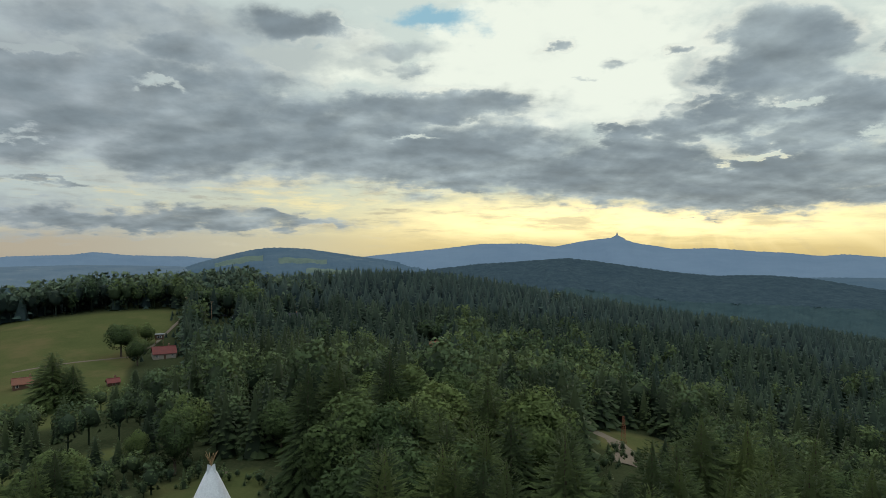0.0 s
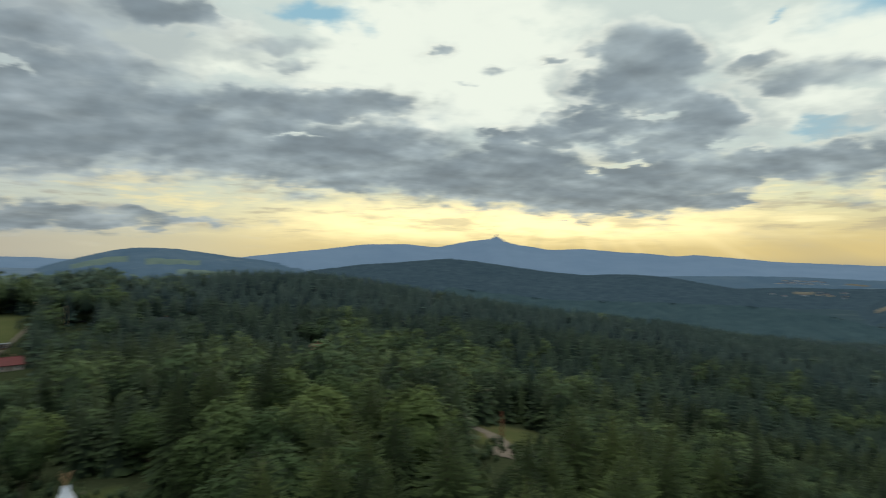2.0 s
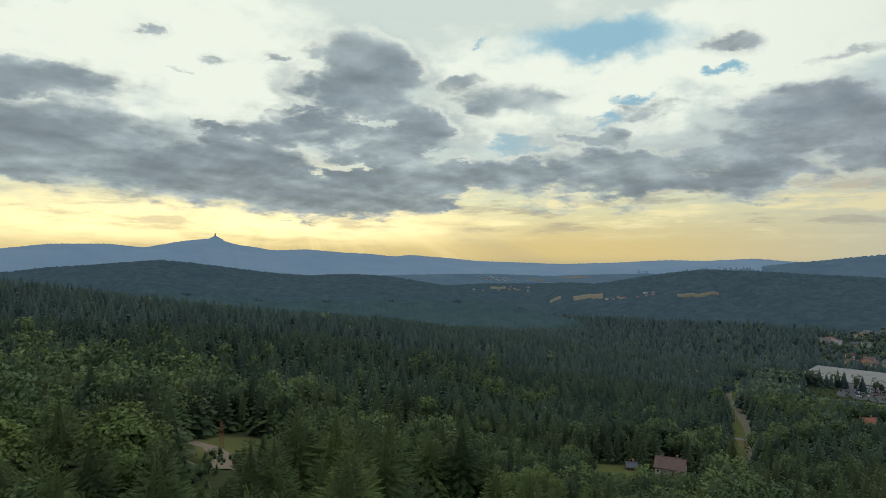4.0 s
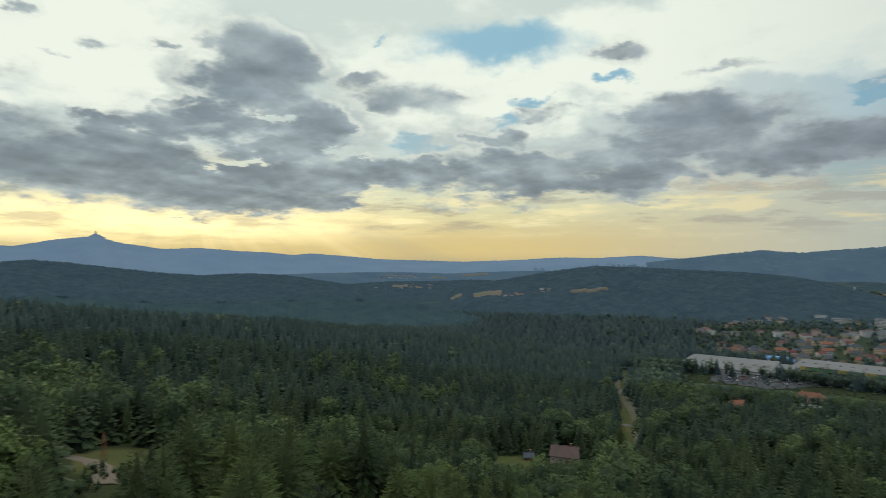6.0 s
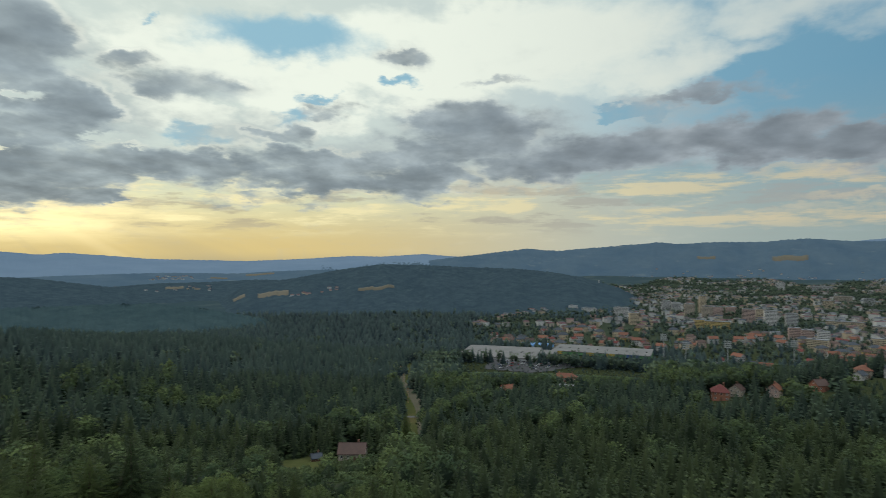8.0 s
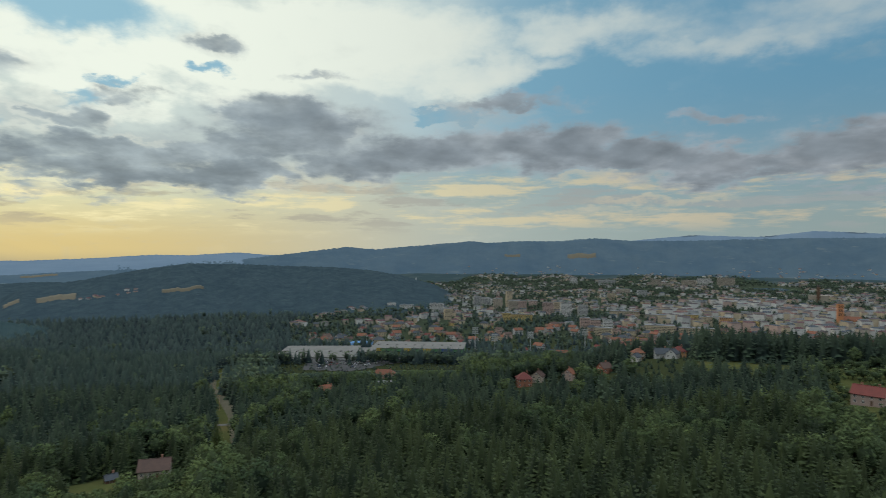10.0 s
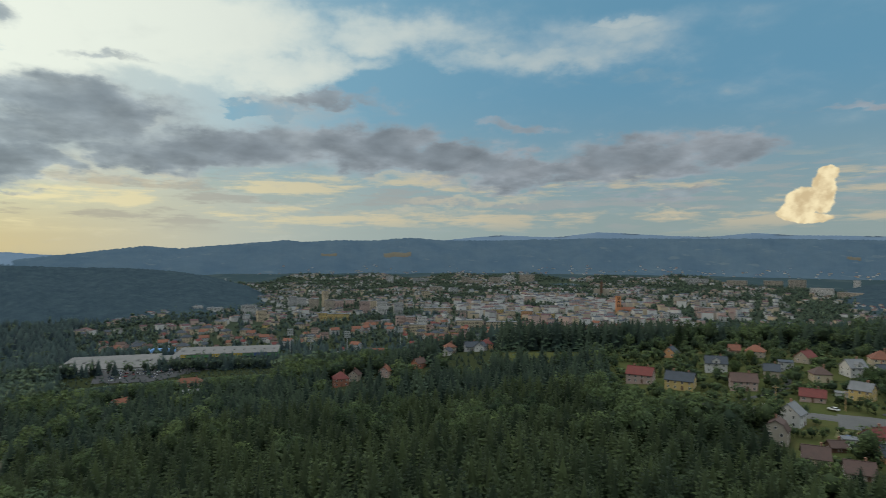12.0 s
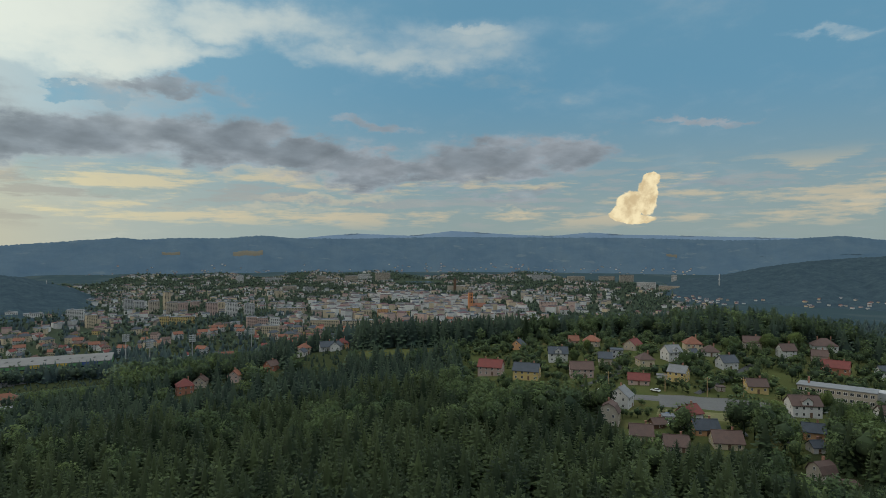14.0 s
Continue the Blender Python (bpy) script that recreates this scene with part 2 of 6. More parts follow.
thick = wmath("MAXIMUM", thick, wmath("MAXIMUM", banks(SUNSET_SHREDS, 0.3, 1.5, torn), banks(EASTERN_SHREDS, 0.3, 1.5, torn)))
thick = wmath("SUBTRACT", thick, wmath("MULTIPLY", banks(RENTS, 0.1, 1.7, torn), 0.85))
thick = wmath("ADD", thick, wmath("MULTIPLY", fray, wmap(bear, 60.0, 90.0, 0.5, 0.28)))
cloud_a = wmap(thick, 0.0, 0.82)
n_soft = wnoise(wvec("ADD", deck, (3.0, 9.0, 0.0)), 3.2, 6.0, 0.52)
body = wmap(wmath("ADD", thick, wmath("MULTIPLY", wmath("SUBTRACT", n_soft, 0.5), 2.6)), 0.0, 1.35)
edge_c = wmix(wmap(off_sun, 15.0, 90.0), (0.42, 0.50, 0.52), (0.33, 0.37, 0.41))
core_c = wmix(wmap(rise, 2.0, 14.0), (0.195, 0.238, 0.262), (0.215, 0.268, 0.302))
core_c = wmix(wmap(bear, 55.0, 90.0, 0.0, 0.6), core_c, (0.200, 0.228, 0.262))
cloud_c = wmix(body, edge_c, core_c)
rim = wmath("MULTIPLY", wmath("MULTIPLY", wmap(thick, 0.16, 0.34), wmap(thick, 0.36, 0.66, 1.0, 0.0)), wmath("MULTIPLY", wmap(off_sun, 12.0, 70.0, 0.75, 0.0), wmap(n_mid, 0.42, 0.58)))
cloud_c = wmix(rim, cloud_c, wmix(wmap(rise, 3.0, 11.0), (1.0, 0.86, 0.48), (0.90, 0.92, 0.80)))
tone = wmath("ADD", 1.0, wmath("MULTIPLY", relief, 0.9))
tone_v = wt.nodes.new("ShaderNodeCombineXYZ")
for q in range(3):
    wt.links.new(tone, tone_v.inputs[q])
cloud_c = wmix(1.0, cloud_c, tone_v.outputs[0], "MULTIPLY")
sky = wmix(wmath("MULTIPLY", cloud_a, 0.97), sky, cloud_c)
# one tall lit cumulus over the far range
puff = wnoise(wvec("MULTIPLY", coord, (1, 1, 1)), 60.0, 4.0, 0.55)
curl = wvec("ADD", spot, wvec("MULTIPLY", wvec("SUBTRACT", wnoise(coord, 45.0, 4.0, 0.55, 1), (0.5, 0.5, 0.5)), (1.1, 0.9, 0.0)))
heap = banks([(130.3, 4.4, 1.0, 1.9, 1), (130.5, 5.9, 0.8, 0.7, 1), (128.9, 3.7, 1.5, 1.3, 1), (127.8, 2.9, 0.9, 0.8, 1), (129.3, 2.4, 2.0, 0.5, 1)], 0.55, 1.15, curl)
heap_c = wmix(wmap(puff, 0.32, 0.66), (0.62, 0.49, 0.29), (0.92, 0.79, 0.50))
sky = wmix(wmap(heap, 0.30, 0.62), sky, heap_c)
# bright thin veil added overhead, out of view, to light the land
sky = wmix(wmap(rise, 22.0, 42.0), sky, (1.34, 1.48, 1.56))
# haze under the horizon line
sky = wmix(wmap(rise, -3.0, 0.0, 1.0, 0.0), sky, (0.16, 0.20, 0.22))
back = wt.nodes.new("ShaderNodeBackground")
wt.links.new(sky, back.inputs[0])
back.inputs[1].default_value = 1.0
out = wt.nodes.new("ShaderNodeOutputWorld")
wt.links.new(back.outputs[0], out.inputs[0])

sun = new("sun", bpy.data.lights.new("sun", "SUN"))
sun.data.energy, sun.data.angle, sun.data.color = 0.7, radians(12), (1.0, 0.82, 0.58)
sb, sh = radians(SUN_BEARING), radians(SUN_HEIGHT + 3)
sun.matrix_world = look((0, 0, 400), (-math.sin(sb) * math.cos(sh), -math.cos(sb) * math.cos(sh), 400 - math.sin(sh)))
scene.view_settings.exposure = 0.0

# ---- materials ----
def material(name):
    m = bpy.data.materials.new(name)
    m.use_nodes = True
    t = m.node_tree
    return m, t, t.nodes["Principled BSDF"]


def mix(t, f, a, b, blend="MIX"):
    n = t.nodes.new("ShaderNodeMix")
    n.data_type, n.blend_type = "RGBA", blend
    feed(t, n.inputs[0], f)
    feed(t, n.inputs[6], a)
    feed(t, n.inputs[7], b)
    return n.outputs[2]


def ramp(t, v, lo, hi, a=0.0, b=1.0):
    n = t.nodes.new("ShaderNodeMapRange")
    for s, x in zip(n.inputs, (v, lo, hi, a, b)):
        feed(t, s, x)
    return n.outputs[0]


def grain(t, scale, detail=4.0, rough=0.6, stretch=(1, 1, 1)):
    c = t.nodes.new("ShaderNodeTexCoord")
    m = t.nodes.new("ShaderNodeMapping")
    m.inputs["Scale"].default_value = stretch
    t.links.new(c.outputs["Object"], m.inputs[0])
    n = t.nodes.new("ShaderNodeTexNoise")
    t.links.new(m.outputs[0], n.inputs["Vector"])
    n.inputs["Scale"].default_value, n.inputs["Detail"].default_value, n.inputs["Roughness"].default_value = scale, detail, rough
    return n.outputs[0]


def bumped(t, bsdf, height, strength=0.3, distance=0.1):
    b = t.nodes.new("ShaderNodeBump")
    b.inputs["Strength"].default_value, b.inputs["Distance"].default_value = strength, distance
    feed(t, b.inputs["Height"], height)
    t.links.new(b.outputs[0], bsdf.inputs["Normal"])


def surface(name, c1, c2, scale, rough=0.8, fine=None, metal=0.0, bump=0.2, spread=0.0):
    """A plain rough surface: two colours mixed at a large and a fine scale, with relief; spread varies it from object to object."""
    m, t, b = material(name)
    g1, g2 = grain(t, scale), grain(t, fine or scale * 9, 5.0)
    col = mix(t, ramp(t, g1, 0.3, 0.7), c1, c2)
    col = mix(t, ramp(t, g2, 0.25, 0.8, 0.0, 0.5), col, mix(t, 1.0, col, (0.55, 0.55, 0.55), "MULTIPLY"))
    if spread:
        info = t.nodes.new("ShaderNodeObjectInfo")
        col = mix(t, 1.0, col, mix(t, info.outputs["Random"], (1 - spread,) * 3, (1 + spread, 1 + spread * 0.8, 1 + spread * 0.6)), "MULTIPLY")
    t.links.new(col, b.inputs["Base Color"])
    b.inputs["Roughness"].default_value, b.inputs["Metallic"].default_value = rough, metal
    b.inputs["Specular IOR Level"].default_value = 0.25
    if bump:
        bumped(t, b, g2, bump, 0.05)
    return m


def foliage(name, dark, light, per_metre, by_object=False, through_light=0.15, gaps=0.0, vary=1.0):
    """Needles or leaves: tone from tree to tree, darker and lighter tufts; shade of gaps and crown insides and light on
    tips put into the colour; soft: the crown's rounded form, to which its sprays lean.
    """
    m, t, b = material(name)
    if by_object:
        tone = t.nodes.new("ShaderNodeObjectInfo").outputs["Random"]
    else:
        a = t.nodes.new("ShaderNodeAttribute")
        a.attribute_name = "tone"
        tone = a.outputs["Fac"]
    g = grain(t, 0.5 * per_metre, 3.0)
    isl = t.nodes.new("ShaderNodeNewGeometry").outputs["Random Per Island"]
    col = mix(t, tone, dark, light)
    # noise-dark patches painted in as shaded gaps between the tufts
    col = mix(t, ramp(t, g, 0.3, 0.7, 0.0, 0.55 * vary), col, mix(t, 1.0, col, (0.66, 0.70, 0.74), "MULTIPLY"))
    col = mix(t, isl, mix(t, 1.0, col, (0.92, 0.93, 0.95), "MULTIPLY"), mix(t, 1.0, col, (1.09, 1.08, 1.02), "MULTIPLY"))
    b.inputs["Roughness"].default_value = 0.8
    b.inputs["Specular IOR Level"].default_value = 0.12
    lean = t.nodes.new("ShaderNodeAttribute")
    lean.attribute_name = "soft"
    lit_amount = t.nodes.new("ShaderNodeVectorMath")
    lit_amount.operation = "LENGTH"
    t.links.new(lean.outputs["Vector"], lit_amount.inputs[0])
    # crown insides coloured as if shaded, outer ends as if lit
    col = mix(t, ramp(t, lit_amount.outputs["Value"], 0.4, 1.0), mix(t, 1.0, col, (0.42, 0.44, 0.50), "MULTIPLY"), mix(t, 1.0, col, (1.42, 1.38, 1.18), "MULTIPLY"))
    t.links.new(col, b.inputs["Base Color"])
    turned = t.nodes.new("ShaderNodeVectorTransform")
    turned.vector_type, turned.convert_from, turned.convert_to = "NORMAL", "OBJECT", "WORLD"
    t.links.new(lean.outputs["Vector"], turned.inputs[0])
    even = t.nodes.new("ShaderNodeVectorMath")
    even.operation = "NORMALIZE"
    t.links.new(turned.outputs[0], even.inputs[0])
    geo = t.nodes.new("ShaderNodeNewGeometry")
    own = t.nodes.new("ShaderNodeVectorMath")
    own.operation = "MULTIPLY_ADD"
    t.links.new(geo.outputs["Normal"], own.inputs[0])
    own.inputs[1].default_value = (0.12, 0.12, 0.12)
    t.links.new(even.outputs[0], own.inputs[2])
    unit = t.nodes.new("ShaderNodeVectorMath")
    unit.operation = "NORMALIZE"
    t.links.new(own.outputs[0], unit.inputs[0])
    t.links.new(unit.outputs[0], b.inputs["Normal"])
    tr = t.nodes.new("ShaderNodeBsdfTranslucent")
    t.links.new(col, tr.inputs[0])
    mx = t.nodes.new("ShaderNodeMixShader")
    mx.inputs[0].default_value = through_light
    t.links.new(b.outputs[0], mx.inputs[1])
    t.links.new(tr.outputs[0], mx.inputs[2])
    last = mx
    if gaps:
        cut = t.nodes.new("ShaderNodeMath")
        cut.operation = "GREATER_THAN"
        t.links.new(grain(t, 9.0 * per_metre, 2.0, 0.6), cut.inputs[0])
        cut.inputs[1].default_value = gaps
        clear_b = t.nodes.new("ShaderNodeBsdfTransparent")
        last = t.nodes.new("ShaderNodeMixShader")
        t.links.new(cut.outputs[0], last.inputs[0])
        t.links.new(clear_b.outputs[0], last.inputs[1])
        t.links.new(mx.outputs[0], last.inputs[2])
    t.links.new(last.outputs[0], t.nodes["Material Output"].inputs[0])
    return m


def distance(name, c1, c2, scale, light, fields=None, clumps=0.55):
    """Far backdrop hills; blue evening haze is put into their colour and into a faint added glow."""
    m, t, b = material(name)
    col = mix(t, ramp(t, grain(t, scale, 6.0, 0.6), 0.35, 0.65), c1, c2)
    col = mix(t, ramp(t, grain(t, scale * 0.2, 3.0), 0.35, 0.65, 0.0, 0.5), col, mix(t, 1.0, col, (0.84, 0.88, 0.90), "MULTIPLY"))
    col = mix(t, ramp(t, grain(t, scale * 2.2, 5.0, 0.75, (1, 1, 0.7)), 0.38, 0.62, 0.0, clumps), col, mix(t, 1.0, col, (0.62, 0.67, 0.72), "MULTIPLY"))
    if fields:
        col = mix(t, ramp(t, grain(t, scale * 1.3, 4.0, 0.6, (1, 1, 4)), 0.62, 0.68, 0.0, 0.55), col, fields)
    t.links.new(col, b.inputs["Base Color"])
    # emission added to stand in for the hazy air in between
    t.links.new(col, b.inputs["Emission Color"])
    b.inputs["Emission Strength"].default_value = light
    b.inputs["Roughness"].default_value = 1.0
    b.inputs["Specular IOR Level"].default_value = 0.0
    return m


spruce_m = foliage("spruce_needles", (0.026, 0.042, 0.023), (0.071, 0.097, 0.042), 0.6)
# needles farther off: bluish haze mixed into the green, more with distance
spruce_mid_m = foliage("spruce_needles_slope_haze", (0.030, 0.051, 0.040), (0.066, 0.097, 0.062), 0.5, vary=0.9)
spruce_far_m = foliage("spruce_needles_far_haze", (0.043, 0.072, 0.069), (0.073, 0.108, 0.092), 0.2, vary=0.7)
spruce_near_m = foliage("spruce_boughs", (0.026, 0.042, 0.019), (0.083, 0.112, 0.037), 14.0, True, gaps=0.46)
# valley spruces carry the most haze in their colour
spruce_valley_m = foliage("spruce_needles_valley_haze", (0.050, 0.081, 0.085), (0.076, 0.111, 0.108), 0.2, vary=0.6)
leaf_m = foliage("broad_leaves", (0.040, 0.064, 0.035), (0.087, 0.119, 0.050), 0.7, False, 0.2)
# far leaves made bluer, haze put into the leaf colour
leaf_far_m = foliage("broad_leaves_far_haze", (0.052, 0.080, 0.062), (0.088, 0.118, 0.076), 0.3, False, 0.2, vary=0.8)
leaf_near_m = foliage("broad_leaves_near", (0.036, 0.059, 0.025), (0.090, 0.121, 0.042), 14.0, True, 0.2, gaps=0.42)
bark_m = surface("bark", (0.07, 0.05, 0.035), (0.13, 0.10, 0.075), 2.0, 0.95)
# far hills: bluer and paler with distance, haze put into the base colours
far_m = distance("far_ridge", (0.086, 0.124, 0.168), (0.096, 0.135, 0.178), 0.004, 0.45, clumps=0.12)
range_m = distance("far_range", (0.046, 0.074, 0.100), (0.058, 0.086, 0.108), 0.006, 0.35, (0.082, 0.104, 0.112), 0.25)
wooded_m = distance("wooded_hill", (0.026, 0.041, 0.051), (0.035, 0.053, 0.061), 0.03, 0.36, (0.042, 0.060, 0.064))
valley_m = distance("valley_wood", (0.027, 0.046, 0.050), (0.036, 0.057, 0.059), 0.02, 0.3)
plain_m = distance("hazed_plain", (0.066, 0.094, 0.120), (0.084, 0.112, 0.134), 0.006, 0.4, (0.110, 0.130, 0.140), 0.2)
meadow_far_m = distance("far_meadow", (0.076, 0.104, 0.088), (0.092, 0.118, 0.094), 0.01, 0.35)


def ground_material():
    """Meadow grass, forest floor under the trees, worn earth; far off, woods and fields in patches with bluish haze
    painted in.
    """
    m, t, b = material("ground")
    big, mid, fine = grain(t, 0.006, 5.0), grain(t, 0.05, 5.0), grain(t, 1.2, 5.0)
    grass = mix(t, ramp(t, mid, 0.3, 0.7), (0.056, 0.066, 0.024), (0.082, 0.082, 0.032))
    grass = mix(t, ramp(t, fine, 0.3, 0.75, 0.0, 0.6), grass, (0.040, 0.054, 0.020))
    grass = mix(t, ramp(t, grain(t, 0.022, 5.0, 0.65), 0.55, 0.68, 0.0, 0.7), grass, (0.100, 0.082, 0.038))
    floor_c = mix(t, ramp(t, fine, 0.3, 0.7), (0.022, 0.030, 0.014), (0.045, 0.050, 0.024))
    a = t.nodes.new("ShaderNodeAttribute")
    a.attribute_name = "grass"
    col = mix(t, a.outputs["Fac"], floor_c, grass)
    # distant ground tinted bluish, haze put into its colour
    far_haze = mix(t, ramp(t, big, 0.52, 0.60), (0.034, 0.054, 0.060), (0.050, 0.068, 0.070))
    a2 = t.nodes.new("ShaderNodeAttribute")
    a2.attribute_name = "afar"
    col = mix(t, a2.outputs["Fac"], col, far_haze)
    t.links.new(col, b.inputs["Base Color"])
    b.inputs["Roughness"].default_value = 1.0
    b.inputs["Specular IOR Level"].default_value = 0.0
    bumped(t, b, fine, 0.5, 0.3)
    return m


ground_m = ground_material()

# crest lines of the far hills: bearing and height angle, degrees
RIDGE = [(-11.6, -1.03), (-7.5, -0.68), (-4.4, -0.32), (-0.2, 0.1), (3.5, 0.58), (7.6, 0.62), (10.2, 0.31), (13.2, 0.92), (15.5, 1.17), (16.0, 1.16), (17.2, 0.7), (20.9, 0.1), (23.6, 0.24), (26.6, -0.04), (29.5, -0.18), (31.5, -0.44), (33.0, -0.26), (36.7, -0.56), (39.4, -0.82), (47.1, -1.06), (52.1, -0.88), (56.4, -0.61), (59.1, -0.69), (63.0, -0.42), (65.4, -0.64), (69.2, -0.82)]
PLAIN = [(-37.8, -0.66), (-34.4, -0.56), (-31.0, -0.45), (-29.6, -0.22), (-28.8, -0.32), (-27.4, -0.51), (-22.6, -0.63), (-20.8, -0.79), (-15.6, -0.91)]
MEADOW_HILL = [(-24.0, -1.63), (-21.7, -1.17), (-19.4, -0.55), (-17.5, -0.05), (-15.6, 0.2), (-12.6, 0.1), (-10.1, -0.26), (-8.6, -0.52), (-6.5, -0.79), (-3.4, -1.26), (0.8, -1.9)]
BEYOND = [(95.5, 0.35), (98.6, 0.67), (101.7, 0.99), (103.8, 1.15), (106.5, 1.04), (109.1, 0.98), (112.7, 1.44), (115.7, 1.27), (119.2, 1.04), (122.1, 0.97), (125.3, 1.29), (128.4, 1.06), (130.5, 1.04), (144.9, 0.62), (148.8, 0.57), (152.0, 0.33)]
TOWN_RANGE = [(50.9, -1.46), (56.0, -1.31), (63.4, -1.05), (66.0, -0.74), (69.6, -0.31), (72.7, 0.1), (75.2, -0.15), (79.1, 0.2), (83.6, 0.58), (85.8, 0.48), (84.0, 0.68), (88.4, 0.65), (92.4, 0.66), (95.5, 0.93), (98.6, 0.67), (103.8, 0.68), (112.2, 0.87), (119.2, 0.84), (125.6, 0.82), (130.5, 0.74), (137.3, 0.55), (141.4, 0.65), (143.4, 0.81), (144.9, 0.93), (146.3, 0.73), (148.8, 0.41), (153.5, 0.12)]
MID_HILL = [(-5.5, -2.52), (-0.2, -1.69), (3.5, -1.26), (6.1, -1.1), (8.7, -0.89), (11.2, -0.67), (13.7, -0.92), (17.2, -1.41), (20.9, -1.92), (24.1, -2.16), (26.6, -2.02), (29.5, -2.1), (28.9, -2.07), (31.5, -2.29), (34.6, -2.82), (39.9, -3.6)]
DARK_HILL = [(44.8, -3.45), (48.8, -2.99), (52.9, -2.3), (56.0, -1.73), (59.2, -1.32), (63.9, -1.47), (67.6, -1.62), (71.7, -1.76), (74.7, -2.04), (77.6, -2.51), (80.9, -3.45), (83.2, -4.26)]
VALLEY_HILL = [(8.9, -3.02), (13.6, -3.65), (20.8, -4.44), (27.0, -4.45), (32.5, -4.48), (39.4, -4.52), (43.5, -5.09), (47.7, -6.17), (52.9, -7.48), (57.1, -8.21)]
FOOTHILLS = [(75.7, -2.95), (79.1, -2.25), (83.0, -1.85), (87.0, -1.65), (91.0, -1.55), (95.0, -1.5), (99.0, -1.35), (103.0, -1.35), (107.5, -1.2), (112.7, -1.3), (118.0, -1.12), (123.1, -1.2), (128.1, -0.95), (132.8, -1.05), (137.3, -0.78), (141.4, -0.78), (145.2, -0.55), (149.4, -0.5), (152.0, -0.6)]
RIGHT_HILL = [(130.5, -3.5), (132.8, -2.92), (136.4, -2.37), (139.4, -1.66), (142.2, -1.17), (145.2, -0.84), (147.7, -0.65), (152.0, -0.51)]

# ---- land ----
# x, y, spread, height
HILLS = [
    (0, 20, 300, 33.2), (-212, 253, 170, 12.3), (-26, 299, 170, 27.7), (150, 260, 160, 9.1), (286, 165, 150, 7.3), (330, 0, 150, 21.1), (344, -161, 140, 7.4), (244, -291, 150, 33.5),
    (-237, 508, 180, 81.7), (-33, 639, 150, 66.2), (254, 544, 150, 56.8), (460, 460, 170, 11.7), (564, 205, 190, 23.4), (512, -90, 160, 19.7), (416, -375, 150, 41.4), (0, 90, 110, 36.5),
    (95, 55, 110, -0.1), (95, -55, 110, 9.8), (-303, -175, 260, 65.4), (0, -350, 260, 21.4), (77, 877, 150, 52.8), (554, 709, 170, 28.4), (501, -598, 160, 30.0), (-75, 474, 90, -19.1),
]

KNOLLS = [(818, 295, 62, 1.5), (666, 179, 62, -13.0), (640, 262, 60, -12.0), (291, -382, 55, 14.0), (454, -100, 62, 17.0), (-308, 394, 90, 14.0), (395, -215, 60, 6.0)]


def smooth(v, lo, hi):
    s = np.clip((v - lo) / (hi - lo), 0, 1)
    return s * s * (3 - 2 * s)


def land(x, y):
    x, y = np.asarray(x, float), np.asarray(y, float)
    r = np.hypot(x, y)
    z = 2.0 + 55.0 * smooth(r, 2900, 4800)
    for hx, hy, s, h in HILLS + KNOLLS:
        z = z + h * np.exp(-((x - hx) ** 2 + (y - hy) ** 2) / (2 * s * s))
    z = z + 0.6 * np.sin(x * 0.05 + 1.0) * np.sin(y * 0.043) + 2.0 * np.sin(x * 0.011 + 2) * np.sin(y * 0.013 + 1) * smooth(r, 150, 500)
    return z


def bearing(x, y):
    return np.degrees(np.arctan2(x, y))


def at(b, r):
    return r * math.sin(radians(b)), r * math.cos(radians(b))


def box_of(x, y, cx, cy, hw, hh, turn):
    """True inside a turned rectangle."""
    c, s = math.cos(radians(turn)), math.sin(radians(turn))
    u, v = (x - cx) * c + (y - cy) * s, -(x - cx) * s + (y - cy) * c
    return (np.abs(u) < hw) & (np.abs(v) < hh)


def open_ground(x, y):
    """1 where the ground lies open (meadow, yards, clearings), 0 in the woods."""
    x, y = np.asarray(x, float), np.asarray(y, float)
    r, b = np.hypot(x, y), bearing(x, y)
    wob = 12 * np.sin(x * 0.04) + 9 * np.sin(y * 0.053 + 1)
    o = (b > -60) & (b < -22.3 - (470 - r) * 0.032 + wob * 0.05) & (r > 222 + wob) & (r < 478 + wob * 0.4)           # big meadow
    o |= (b > -26) & (b < -16.5) & (r > 78) & (r < 122)                                            # yard by the tent
    o |= (b > -38) & (b < -27) & (r > 150) & (r < 168)
    o |= (b > 14.5) & (b < 21.5) & (r > 168) & (r < 232)                                           # worn slope with the mast
    o |= (b > 49.5) & (b < 54) & (r > 244) & (r < 268)
    o |= (b > 55.4) & (b < 57.6) & (r > 270) & (r < 286)
    o |= (np.abs(b - 61.6 - 0.5 * np.sin(r * 0.02)) < 0.35 + 190 / r) & (r > 225) & (r < 760)      # strip under the power line
    o |= (b > 113.5) & (b < 152) & (r > 262 + wob * 0.7) & (r < 430 + wob)                         # hillside village
    o |= (b > 127.5 + wob * 0.1) & (b < 143) & (r > 233 + wob * 0.5) & (r < 300)
    o |= (b > 104) & (b < 114) & (r > 395) & (r < 425)
    return o


def in_town(x, y):
    r, b = np.hypot(x, y), bearing(x, y)
    near = np.where(b < 87, 990.0, np.where(b < 98, 920 + 30 * np.sin(b * 0.6), np.where(b < 112, 700, np.where(b < 122, 820, np.where(b < 131, 1080, 1260)))))
    return (b > 67.5 + smooth(r, 1300, 1900) * 10) & (b < 136) & (r > near) & ((b < 132.5) | (r < 1880)) & (r < 2860 + 520 * smooth(b, 78, 90) * smooth(-b, -128, -118) + 160 * np.sin(b * 0.9) + 120 * np.sin(b * 0.37 + 1))


